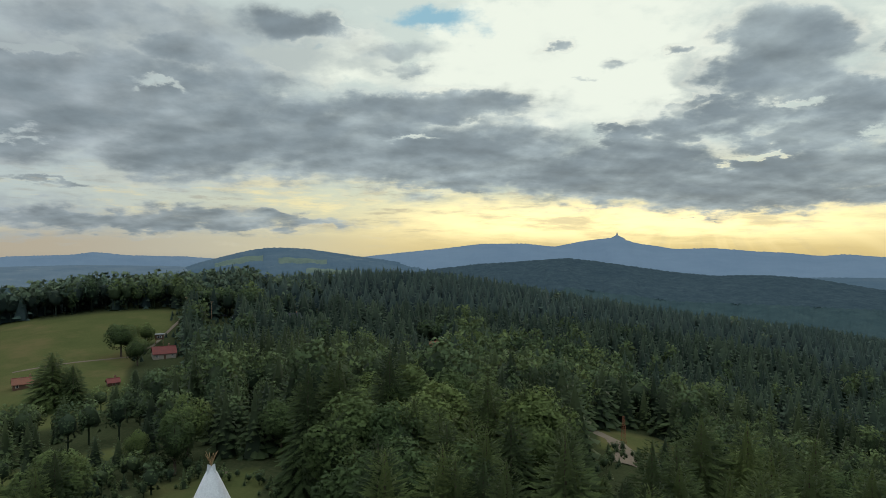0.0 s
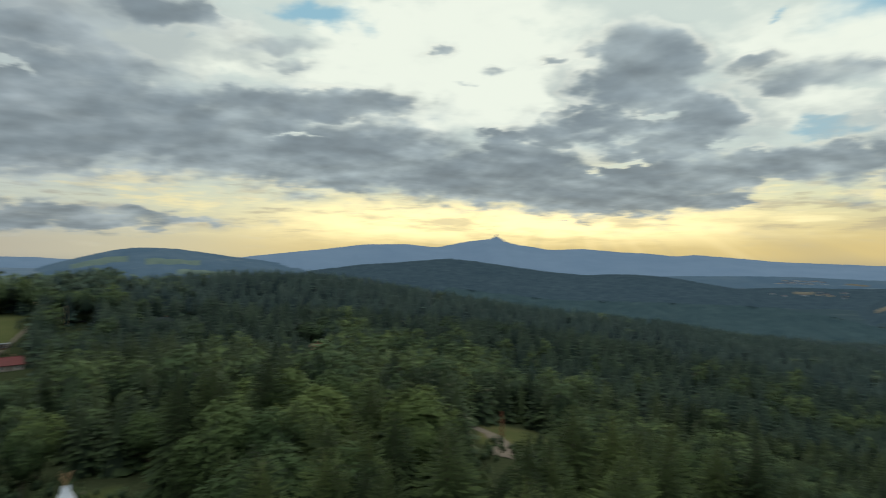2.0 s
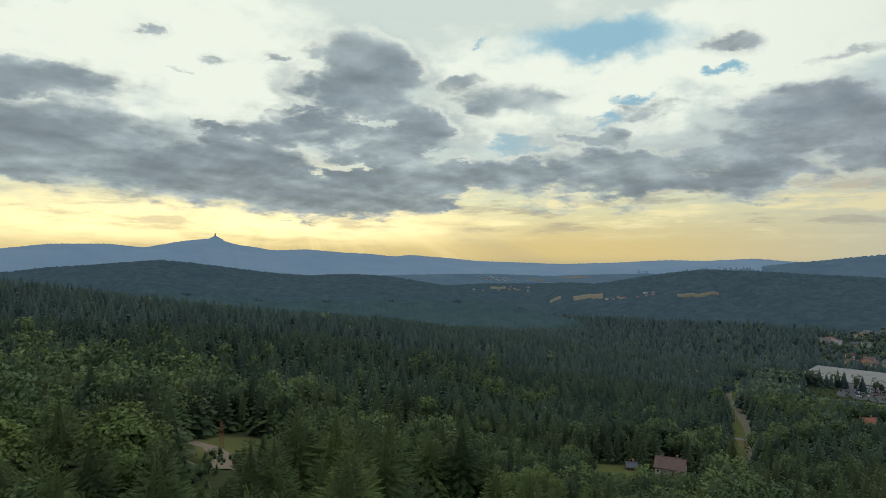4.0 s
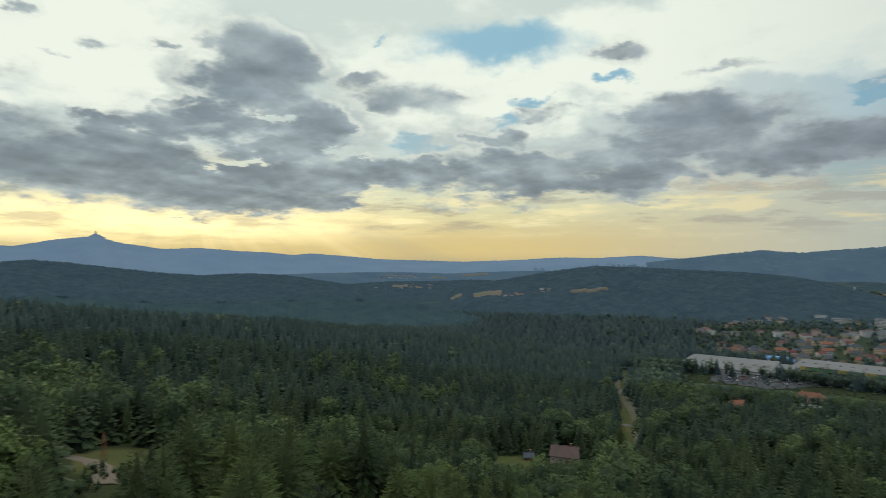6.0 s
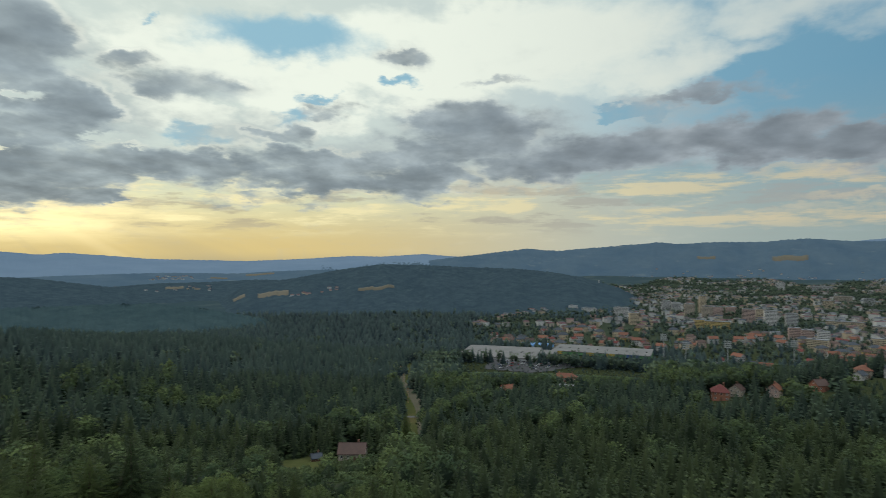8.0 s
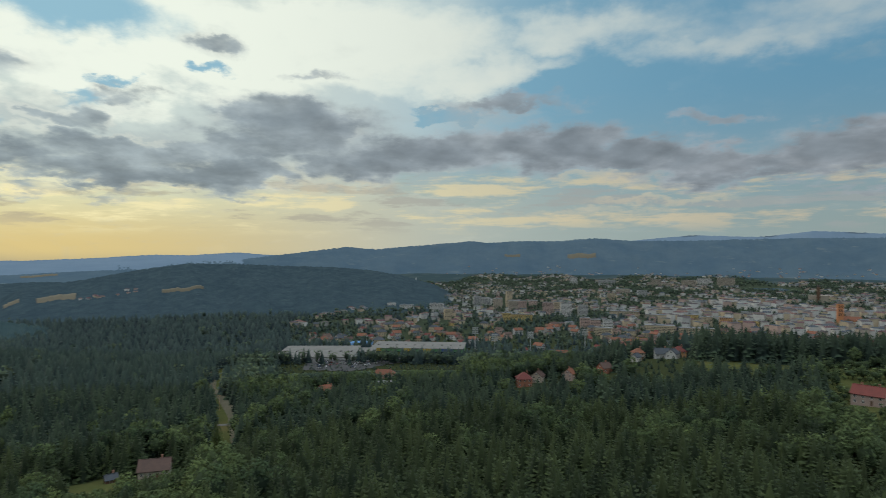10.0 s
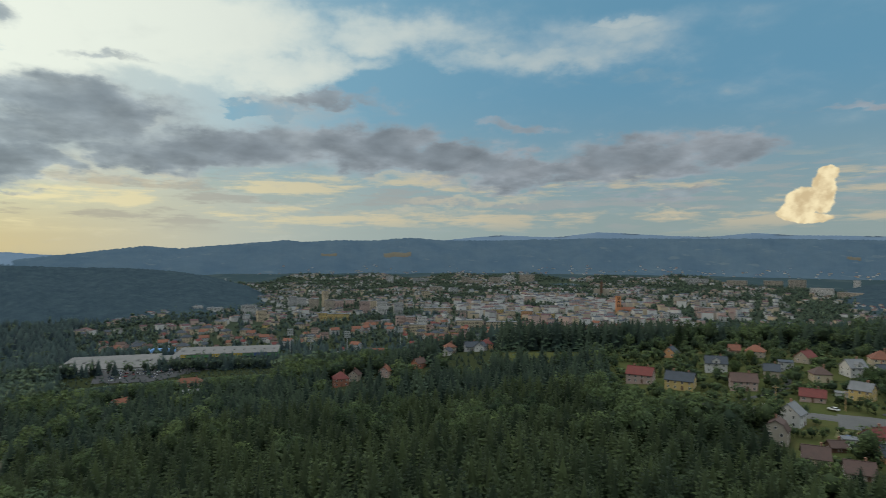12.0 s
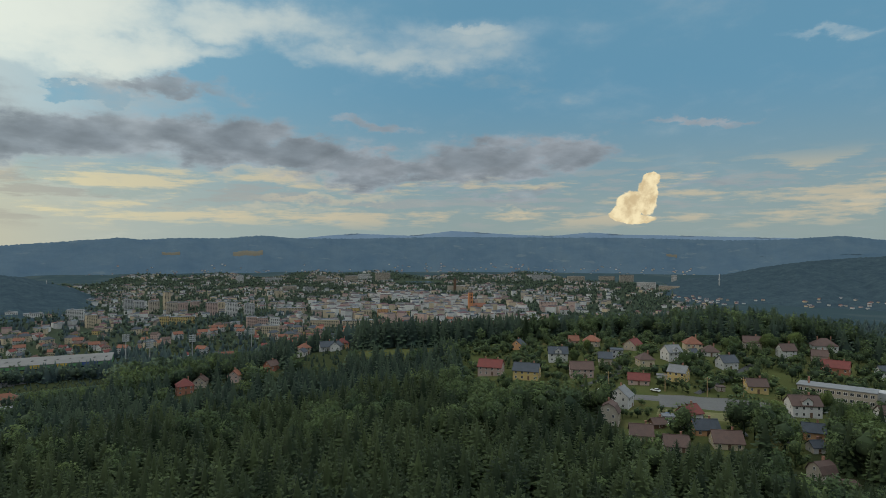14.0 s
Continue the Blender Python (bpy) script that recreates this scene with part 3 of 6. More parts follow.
def make_mesh(name, verts, faces, mat, smooth_shade=False, attrs=()):
    """A mesh object from vertex and face arrays (all faces with as many corners)."""
    me = bpy.data.meshes.new(name)
    verts, faces = np.asarray(verts, np.float32), np.asarray(faces, np.int32)
    n, k = faces.shape
    me.vertices.add(len(verts))
    me.vertices.foreach_set("co", verts.ravel())
    me.loops.add(n * k)
    me.loops.foreach_set("vertex_index", faces.ravel())
    me.polygons.add(n)
    me.polygons.foreach_set("loop_start", np.arange(0, n * k, k, dtype=np.int32))
    me.polygons.foreach_set("use_smooth", np.full(n, smooth_shade))
    for key, values in attrs:
        values = np.asarray(values, np.float32)
        if values.ndim == 2:
            me.attributes.new(key, "FLOAT_VECTOR", "POINT").data.foreach_set("vector", values.ravel())
        else:
            me.attributes.new(key, "FLOAT", "POINT").data.foreach_set("value", values)
    me.update(calc_edges=True)
    if mat:
        me.materials.append(mat)
    return new(name, me)


def sheet_faces(na, nr, closed):
    i, j = np.meshgrid(np.arange(na if closed else na - 1), np.arange(nr - 1), indexing="ij")
    a, b = i * nr + j, ((i + 1) % na) * nr + j
    return np.stack([a, a + 1, b + 1, b], -1).reshape(-1, 4)


bs = np.radians(np.concatenate([np.arange(-45, 155, 0.5), np.arange(155, 315, 4.0)]))
rs = np.concatenate([[0.5], np.geomspace(20, 4950, 150)])
B, R = np.meshgrid(bs, rs, indexing="ij")
gx, gy = R * np.sin(B), R * np.cos(B)
gz = land(gx, gy)
clear = open_ground(gx, gy).astype(float)
town = in_town(gx, gy).astype(float)
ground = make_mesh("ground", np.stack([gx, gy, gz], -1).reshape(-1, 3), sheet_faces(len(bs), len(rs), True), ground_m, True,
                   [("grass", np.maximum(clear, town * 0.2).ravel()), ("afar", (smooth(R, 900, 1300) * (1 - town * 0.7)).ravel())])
tagged(ground, "rolling green hills with meadows and forest floor", "ground", kind="structure")


FACES = {}


def range_of(name, mat, label, knots, r0, r1, rough=0.0, base=1.2, seed=0):
    """A line of hills: knots are bearing and height angle (degrees) of its crest as seen from the hilltop, at distance r1; its foot lies at r0."""
    knots = sorted(knots)
    kb, ke = [k[0] for k in knots], [k[1] for k in knots]
    bb = np.arange(kb[0], kb[-1] + 0.01, 0.11)
    e = np.interp(bb, kb, ke)
    w = np.hanning(19)
    e = np.convolve(np.pad(e, 9, "edge"), w / w.sum(), "valid")
    rng = np.random.default_rng(seed)
    e = e + rough * (rng.random(len(bb)) - 0.5)
    u = np.linspace(0, 1.3, 24)
    Bm, U = np.meshgrid(np.radians(bb), u, indexing="ij")
    Rm = r0 + (r1 - r0) * U + 25 * np.sin(Bm * 60) * (U < 1)
    crest = EYE + r1 * np.tan(np.radians(e))[:, None]
    foot = land(Rm * np.sin(Bm), Rm * np.cos(Bm)) - 4
    shape = np.where(U < 1, U ** base * (1.4 - 0.4 * U), 1 - (U - 1) * 1.2)
    fold = 1 + 0.10 * np.sin(Bm * 90 + 3 * U) * np.sin(U * 6) * (1 - U) + 0.06 * np.sin(Bm * 210 + 5 * U) * (1 - U)
    ends = (smooth(bb, bb[0], bb[0] + 2.5) * smooth(-bb, -bb[-1], -bb[-1] + 2.5))[:, None]
    Z = foot + np.maximum(crest - foot, 0.0) * shape * (0.1 + 0.9 * ends) * np.where(U < 1, fold, 1)
    if rough:
        Z = Z + (rng.random(Z.shape) - 0.5) * rough * r1 / 40
    FACES[name] = (bb, u, np.stack([Rm * np.sin(Bm), Rm * np.cos(Bm), Z], -1))
    ob = make_mesh(name, np.stack([Rm * np.sin(Bm), Rm * np.cos(Bm), Z], -1).reshape(-1, 3), sheet_faces(len(bb), len(u), False), mat, True)
    return tagged(ob, label, "hills", kind="structure")


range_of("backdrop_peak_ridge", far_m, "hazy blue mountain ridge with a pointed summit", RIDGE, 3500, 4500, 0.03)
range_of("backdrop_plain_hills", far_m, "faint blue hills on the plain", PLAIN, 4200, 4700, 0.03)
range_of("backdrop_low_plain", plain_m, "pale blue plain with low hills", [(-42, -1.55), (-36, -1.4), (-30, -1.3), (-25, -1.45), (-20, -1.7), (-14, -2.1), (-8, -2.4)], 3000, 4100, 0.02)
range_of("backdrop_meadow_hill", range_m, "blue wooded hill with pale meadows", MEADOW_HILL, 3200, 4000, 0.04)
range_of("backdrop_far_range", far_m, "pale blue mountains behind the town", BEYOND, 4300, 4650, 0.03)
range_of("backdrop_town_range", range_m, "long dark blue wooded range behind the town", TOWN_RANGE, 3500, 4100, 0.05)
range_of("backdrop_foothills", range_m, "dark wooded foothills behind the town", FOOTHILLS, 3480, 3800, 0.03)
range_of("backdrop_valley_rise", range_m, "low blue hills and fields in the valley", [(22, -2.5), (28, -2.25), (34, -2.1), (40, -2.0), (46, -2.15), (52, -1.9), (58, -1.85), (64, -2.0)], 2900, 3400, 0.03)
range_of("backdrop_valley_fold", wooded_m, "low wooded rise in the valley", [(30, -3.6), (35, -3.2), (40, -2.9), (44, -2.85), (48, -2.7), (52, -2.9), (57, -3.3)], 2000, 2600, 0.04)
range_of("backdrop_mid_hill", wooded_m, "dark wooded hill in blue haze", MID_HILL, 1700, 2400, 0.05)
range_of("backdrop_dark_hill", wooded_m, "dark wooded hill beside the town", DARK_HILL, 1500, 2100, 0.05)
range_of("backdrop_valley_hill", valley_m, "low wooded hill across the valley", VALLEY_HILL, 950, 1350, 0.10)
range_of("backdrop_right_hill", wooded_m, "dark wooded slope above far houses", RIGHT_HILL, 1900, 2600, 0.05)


def field_on(hill, b0, b1, u0, u1, mat, label):
    """A field on the near face of a far hill, between two bearings and two shares of its slope."""
    bb, u, P = FACES[hill]
    i0, i1 = np.searchsorted(bb, (b0, b1))
    us = np.linspace(u0, u1, 4)
    k = np.clip(np.searchsorted(u, us) - 1, 0, len(u) - 2)
    w = ((us - u[k]) / (u[k + 1] - u[k]))[None, :, None]
    V = P[i0:i1][:, k] * (1 - w) + P[i0:i1][:, k + 1] * w
    V[..., 2] += np.where((np.arange(4) % 3 == 0)[None], -1.0, 5.0)
    ob = make_mesh("field", V.reshape(-1, 3), sheet_faces(i1 - i0, 4, False), mat, True)
    return tagged(ob, label, "field", kind="structure")


def on_hill(hill, b, u):
    """A place on the near face of a far hill: bearing, and share of its slope."""
    bb, us, P = FACES[hill]
    i, k = int(np.clip(np.searchsorted(bb, b), 0, len(bb) - 1)), min(int(u / us[1]), len(us) - 2)
    w = u / us[1] - k
    return P[i, k] * (1 - w) + P[i, k + 1] * w

# ---- sites of the houses: bearing, distance, length, depth, wall height, turn, roof form, walls, roof ----
UPPER_LANE = [
    (116.4, 334, 14.5, 9.5, 5.4, -14, "gable", "pink", "red"), (119.7, 322, 14.8, 9.5, 5.6, -12, "gable", "yellow", "slate"),
    (118.9, 393, 8.0, 9.0, 3.6, 70, "gable", "orange", "slate"), (122.5, 356, 12.0, 9.0, 5.8, 4, "crossgable", "white", "slate"),
    (124.6, 325, 13.0, 9.0, 5.2, 8, "gable", "pink", "brown"), (126.7, 349, 8.0, 8.0, 4.6, 2, "gable", "beige", "slate"),
    (127.7, 364, 7.5, 8.0, 5.8, 4, "flat", "grey", "slate"), (125.5, 399, 11.0, 9.0, 5.0, -6, "hip", "beige", "rust"),
    (123.9, 408, 7.0, 8.0, 3.5, 10, "gable", "pink", "rust"), (129.1, 388, 9.5, 9.0, 4.2, 60, "gable", "beige", "red"),
    (130.1, 347, 9.0, 8.5, 4.8, 20, "hip", "cream", "brown"), (132.3, 362, 9.5, 9.5, 5.8, 35, "crossgable", "white", "grey"),
]
MIDDLE_LANE = [
    (129.6, 312, 11.0, 7.5, 3.2, 0, "gable", "pink", "red"), (132.9, 321, 9.5, 8.0, 6.0, -18, "gable", "yellow", "grey"),
    (128.1, 273, 7.6, 9.8, 6.4, 70, "gable", "white", "grey"), (127.1, 250, 7.2, 8.6, 6.2, 82, "gambrel", "beige", "brown"),
    (131.6, 322, 6.0, 5.0, 2.8, 5, "flat", "white", "grey"), (134.0, 389, 10.5, 10.5, 6.0, 14, "hip", "cream", "rust"),
    (135.4, 380, 10.5, 9.0, 3.4, 12, "hip", "white", "brown"), (134.0, 374, 5.5, 6.0, 2.8, 40, "gable", "white", "slate"),
    (136.7, 354, 9.5, 8.5, 4.8, 35, "gable", "white", "slate"), (138.9, 318, 9.8, 8.0, 4.2, 20, "gable", "yellow", "brown"),
    (136.2, 311, 4.0, 4.0, 2.8, 20, "flat", "beige", "brown"), (141.1, 400, 9.0, 9.0, 5.4, 28, "gable", "white", "brown"),
]
LOWER_LANE = [
    (129.8, 234, 8.8, 8.5, 3.4, 6, "gable", "cream", "brown"), (131.2, 249, 6.0, 5.0, 2.6, 30, "gable", "brown", "brown"),
    (132.2, 258, 6.5, 5.0, 2.8, 12, "flat", "white", "grey"), (132.7, 227, 9.0, 8.0, 3.0, 10, "gable", "beige", "brown"),
    (133.8, 260, 8.2, 8.0, 4.6, 50, "gable", "white", "red"), (135.0, 248, 10.0, 8.0, 3.2, 22, "gable", "orange", "slate"),
    (136.7, 237, 11.0, 9.0, 3.2, 16, "gable", "cream", "brown"), (142.3, 292, 13.0, 9.0, 6.0, 25, "crossgable", "white", "brown"),
    (143.0, 262, 8.0, 7.0, 4.2, 10, "gable", "orange", "slate"), (143.2, 248, 5.0, 5.0, 3.2, 35, "gable", "white", "slate"),
    (143.6, 220, 6.5, 6.5, 4.2, 50, "gambrel", "beige", "brown"), (145.3, 218, 6.0, 4.5, 2.2, 20, "flat", "brown", "brown"),
]
HILL_CREST = [
    (143.7, 436, 15.0, 11.0, 4.6, 12, "hip", "white", "brown"), (143.4, 405, 8.8, 8.0, 4.2, 6, "gable", "pink", "brown"),
    (144.5, 385, 14.5, 9.0, 3.6, -8, "gable", "brick", "red"), (147.7, 398, 8.5, 8.0, 5.0, 30, "gable", "white", "slate"),
    (147.9, 303, 9.0, 8.0, 5.6, 30, "gable", "white", "brown"), (138.6, 412, 11.0, 9.0, 4.6, 5, "gable", "beige", "brown"),
]
WOODLAND_VILLAS = [
    (89.1, 398, 10.5, 10.5, 6.2, 8, "hip", "brick", "red"), (90.4, 408, 7.0, 8.0, 5.6, 70, "gable", "beige", "brown"),
    (93.2, 402, 7.0, 8.0, 5.4, 70, "gable", "pink", "rust"), (96.3, 410, 8.0, 8.0, 4.5, 40, "gable", "brick", "brown"),
    (99.2, 455, 8.5, 8.0, 6.0, 20, "hip", "beige", "rust"), (99.0, 440, 6.5, 6.0, 4.2, 60, "gable", "white", "slate"),
    (101.2, 452, 11.0, 9.0, 4.2, 10, "gable", "grey", "slate"), (102.1, 444, 8.0, 8.0, 4.4, 70, "gable", "white", "slate"),
    (102.6, 470, 9.5, 9.5, 6.0, 12, "hip", "orange", "red"), (70.8, 442, 10.5, 9.0, 6.0, 30, "gable", "white", "rust"),
    (76.1, 560, 24.0, 10.0, 5.0, -4, "hip", "pink", "rust"), (76.2, 470, 15.0, 9.0, 3.0, 4, "flat", "grey", "grey"),
]
MEADOW_HOUSES = [
    (56.5, 262, 12.5, 9.0, 4.0, -8, "gable", "beige", "brown"), (53.2, 262, 4.5, 4.0, 2.4, 10, "gable", "brown", "slate"),
    (-24.4, 343, 12.0, 8.5, 3.4, 8, "gable", "beige", "red"), (-34.2, 318, 10.0, 6.0, 2.6, 4, "gable", "brown", "rust"),
    (-28.2, 297, 5.0, 4.0, 2.4, 12, "gable", "brown", "red"), (-0.8, 395, 13.0, 9.0, 5.4, 35, "gable", "white", "rust"),
    (-13.6, 452, 9.5, 8.0, 5.0, 20, "gable", "white", "slate"), (-11.2, 455, 7.0, 7.0, 4.6, 60, "gable", "white", "slate"), (-28.0, 95, 5.0, 4.0, 2.2, 10, "flat", "brown", "grey"),
]
OPEN_LANES = UPPER_LANE + MIDDLE_LANE + LOWER_LANE + HILL_CREST
SITES = OPEN_LANES + WOODLAND_VILLAS + MEADOW_HOUSES
# ground kept free of trees, and ground with low trees only: x, y, half sizes, turn
KEEP_CLEAR = [(*at(b, r - 4), w / 2 + 3, d / 2 + 7, -b + t) for b, r, w, d, h, t, *_ in SITES]
KEEP_CLEAR += [(*at(b, r - 10), w / 2 - 0.5, 6, -b) for b, r, w, d, h, t, *_ in OPEN_LANES]
KEEP_CLEAR += [(*at(b, r), w, d, t) for b, r, w, d, t in (
    (70.2, 858, 56, 56, -80), (74.5, 880, 30, 40, -80), (79.4, 920, 78, 65, -86), (91.6, 850, 30, 16, -130), (94.6, 865, 42, 18, -87), (133.0, 290, 56, 10, -133), (136.5, 273, 34, 9, -136.5), (144.6, 330, 22, 12, -144), (137.5, 275, 16, 14, -137), (-20.5, 103, 12, 14, 20), (-22.5, 112, 10, 10, 0))]
LOW_TREES = [(*at(b, r - 30), w / 2 + 5, 30, -b) for b, r, w, d, h, t, *_ in WOODLAND_VILLAS + MEADOW_HOUSES[:6]]
LOW_TREES += [(*at(109, 402), 40, 22, -109), (*at(-21, 88), 16, 16, 0)]
# blocks of flats: bearing, distance, length, height, turn, walls
WEST_FLATS = [(84.8, 1726, 21, 27, 10, 'grey'), (85.6, 1677, 21, 26, 10, 'grey'), (86.7, 1632, 23, 27, 10, 'beige'), (87.7, 1683, 15, 44, 20, 'cream'), (88.1, 1570, 23, 29, 8, 'beige'), (88.9, 1615, 23, 23, 8, 'pink'), (89.9, 1645, 20, 22, 8, 'pink'), (91.3, 1532, 26, 30, -6, 'pink'), (92.2, 1592, 21, 25, 5, 'cream'), (92.9, 1490, 25, 32, 10, 'white'), (94.4, 1466, 22, 30, 10, 'grey'), (87.5, 1357, 18, 22, 0, 'yellow'), (88.9, 1396, 48, 15, 0, 'yellow'), (81.0, 1536, 33, 24, -10, 'white'), (82.1, 1387, 19, 25, 15, 'cream'), (76.8, 1610, 22, 19, 5, 'white'), (78.2, 1605, 36, 15, 5, 'white'), (77.6, 1827, 29, 11, 0, 'grey'), (68.5, 1850, 26, 24, 0, 'grey'), (71.5, 1840, 26, 24, 0, 'white')]
CENTRE_FLATS = [(94.6, 1268, 19, 22, 10, 'pink'), (95.5, 1256, 19, 21, 10, 'pink'), (96.6, 1246, 18, 22, 10, 'white'), (96.2, 1181, 31, 16, -15, 'cream'), (101.0, 1260, 56, 14, 4, 'cream'), (104.0, 1233, 61, 15, 4, 'cream'), (103.6, 1427, 27, 21, 5, 'yellow'), (104.8, 1400, 22, 20, 5, 'cream'), (106.3, 1406, 24, 21, 5, 'orange'), (108.0, 1402, 39, 17, -5, 'yellow'), (98.0, 1490, 65, 15, 0, 'cream'), (100.4, 1457, 32, 13, 0, 'beige'), (121.6, 1566, 42, 24, -8, 'pink'), (119.0, 1473, 40, 15, 10, 'white'), (117.5, 1445, 26, 13, 0, 'white'), (108.4, 1614, 52, 13, 0, 'grey')]
FAR_FLATS = [(93.6, 2823, 33, 32, 0, 'white'), (96.5, 2808, 72, 20, 0, 'grey'), (100.7, 2722, 39, 32, 0, 'beige'), (101.5, 2707, 43, 17, 0, 'beige'), (103.4, 2748, 54, 30, 8, 'beige'), (104.6, 2900, 55, 32, -8, 'white'), (106.3, 2817, 67, 39, 5, 'beige'), (96.9, 1986, 26, 21, 0, 'cream'), (97.9, 2239, 48, 20, 0, 'beige'), (99.6, 2145, 28, 21, 0, 'grey'), (121.0, 2937, 92, 27, 0, 'grey'), (124.1, 2839, 75, 28, 10, 'beige'), (126.8, 2950, 71, 24, 5, 'beige'), (128.5, 2841, 60, 35, 12, 'beige'), (130.2, 2426, 68, 28, -6, 'white'), (132.1, 2347, 70, 22, -10, 'beige'), (132.5, 2950, 24, 33, 0, 'white')]
KEEP_CLEAR += [(*at(b, r), L / 2 + 2, 9, -b + t) for b, r, L, H, t, c in WEST_FLATS + CENTRE_FLATS + FAR_FLATS]
KEEP_CLEAR += [(*at(114.6, 1560), 22, 30, 20), (*at(109.6, 2760), 110, 110, -109)]

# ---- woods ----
def leaning(n, painted_lit):
    """Lean vectors; their length carries the painted shade and light (0.4 shaded inside, 1 lit at tips and tops)."""
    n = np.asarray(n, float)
    return n / np.maximum(np.linalg.norm(n, axis=1, keepdims=True), 1e-6) * (0.4 + 0.6 * np.asarray(painted_lit, float))[:, None]


def spruce_form(rng, boughs, slim, sides=5):
    """A spruce of unit height: drooping boughs set in a spiral round a core painted dark as in shade, ragged at the
    edge, a thin leader on top. Vertices, faces, lean.
    """
    v, f, n = [], [], []
    core = slim * 0.72
    for k in range(sides):
        a = 2 * math.pi * k / sides + rng.uniform(-0.2, 0.2)
        q = core * rng.uniform(0.8, 1.15)
        v.append((q * math.cos(a), q * math.sin(a), 0.05))
        n.append((math.cos(a), math.sin(a), 0.25))
    v.append((0, 0, 0.97))
    n.append((0, 0, 1))
    f += [(k, (k + 1) % sides, sides) for k in range(sides)]
    # shade put on core and bough roots, light on bough ends
    painted_lit = [0.0] * sides + [0.9]
    full = rng.uniform(0.60, 0.78)
    spread = min(1.0, 6.6 / math.sqrt(boughs))
    for i in range(boughs):
        u = min((i + rng.uniform(0.0, 1.0)) / boughs, 0.985)
        u = 1 - (1 - u) ** 0.8
        z = 0.08 + 0.89 * u
        L = (slim * (1 - u) ** full + 0.014) * rng.uniform(0.72, 1.28)
        a = 2.4 * i + rng.uniform(-0.5, 0.5)
        ca, sa = math.cos(a), math.sin(a)
        fall = L * (rng.uniform(0.25, 0.62) * (1 - u) - 0.55 * u * u)
        w, sag = L * rng.uniform(0.30, 0.46) * spread, L * rng.uniform(0.10, 0.26) * spread
        c = len(v)
        q, e = rng.uniform(0.30, 0.60), rng.uniform(0.66, 0.80)
        v += [(q * L * ca, q * L * sa, z - 0.25 * fall + 0.05 * L), (e * L * ca - w * sa, e * L * sa + w * ca, z - 0.6 * fall - sag), (L * ca, L * sa, z - fall), (e * L * ca + w * sa, e * L * sa - w * ca, z - 0.6 * fall - sag)]
        f += [(c, c + 1, c + 2), (c, c + 2, c + 3)]
        up = rng.uniform(0.35, 0.95)
        n += [(0.8 * ca, 0.8 * sa, up)] * 4
        painted_lit += [0.15 + 0.3 * u, 0.5, 1.0, 0.5]
    return np.array(v), np.array(f), leaning(n, painted_lit)


def round_mesh(level):
    bm = bmesh.new()
    bmesh.ops.create_icosphere(bm, subdivisions=level, radius=1.0)
    bm.verts.ensure_lookup_table()
    v, f = np.array([p.co[:] for p in bm.verts]), [tuple(q.index for q in t.verts) for t in bm.faces]
    bm.free()
    return v, f


def leafy_form(rng, sprays, size, level, wide=0.27, lobes=16, low=0.16):
    """A broadleaf crown of unit height: a dome painted dark as in shade, boughs swelling from it, and sprays of leaves
    all over them, upward ones painted lighter. Vertices, faces, lean.
    """
    mid, half = (1 + low) / 2, (1 - low) / 2
    u, f = round_mesh(level)
    lob, swell = [], np.zeros(len(u))
    for i in range(lobes):
        d = rng.normal(size=3)
        d[2] = d[2] * 0.8 + 0.25
        d /= np.linalg.norm(d)
        s = rng.uniform(0.30, 0.46)
        lob.append((d * (1 - s) * rng.uniform(0.82, 1.08), s))
        swell = np.maximum(swell, np.exp((u @ d - 1) / (0.5 * s * s)))
    form = np.array((wide, wide * rng.uniform(0.85, 1.1), half))
    v = [tuple(p) for p in u * (0.48 + 0.24 * swell + rng.uniform(-0.06, 0.06, len(u)))[:, None] * form + (0, 0, mid)]
    n = [tuple(p) for p in u * (1, 1, 0.8) + (0, 0, 0.25)]
    f = list(f)
    # dome painted darkest low down, where the leaves would shade it
    painted_lit = list(0.15 + 0.25 * np.clip(u[:, 2], 0, 1))
    for _ in range(sprays):
        c0, s = lob[rng.integers(lobes)]
        d = rng.normal(size=3)
        d = d + 0.9 * c0 + (0, 0, 0.25)
        d /= np.linalg.norm(d)
        p = (c0 + d * s * rng.uniform(0.85, 1.15)) * form + (0, 0, mid)
        nn = d + rng.normal(size=3) * 0.55
        nn /= np.linalg.norm(nn)
        t = np.cross(nn, rng.normal(size=3))
        t /= np.linalg.norm(t)
        b = np.cross(nn, t)
        w = size * rng.uniform(0.65, 1.35)
        c = len(v)
        v += [tuple(p - t * w), tuple(p + t * w * 0.8 - b * w * 0.7), tuple(p + b * w * 1.2 + t * w * 0.2)]
        f.append((c, c + 1, c + 2))
        lean = 0.8 * d + 0.55 * c0 + (0, 0, 0.2) + rng.normal(size=3) * 0.12
        n += [tuple(lean)] * 3
        # sprays facing up painted lighter, as skylight would leave them
        painted_lit += [float(np.clip(0.55 + 0.35 * d[2] + 0.2 * c0[2] + rng.uniform(-0.09, 0.09), 0.1, 1))] * 3
    c = len(v)
    v += [(0.018 * math.cos(2.09 * i), 0.018 * math.sin(2.09 * i), z) for z in (0.0, mid) for i in range(3)]
    n += [(math.cos(2.09 * i), math.sin(2.09 * i), 0) for z in (0, 1) for i in range(3)]
    f += [q for i in range(3) for q in ((c + i, c + (i + 1) % 3, c + 3 + i), (c + (i + 1) % 3, c + 3 + (i + 1) % 3, c + 3 + i))]
    return np.array(v), np.array(f), leaning(n, painted_lit + [0.1] * 6)


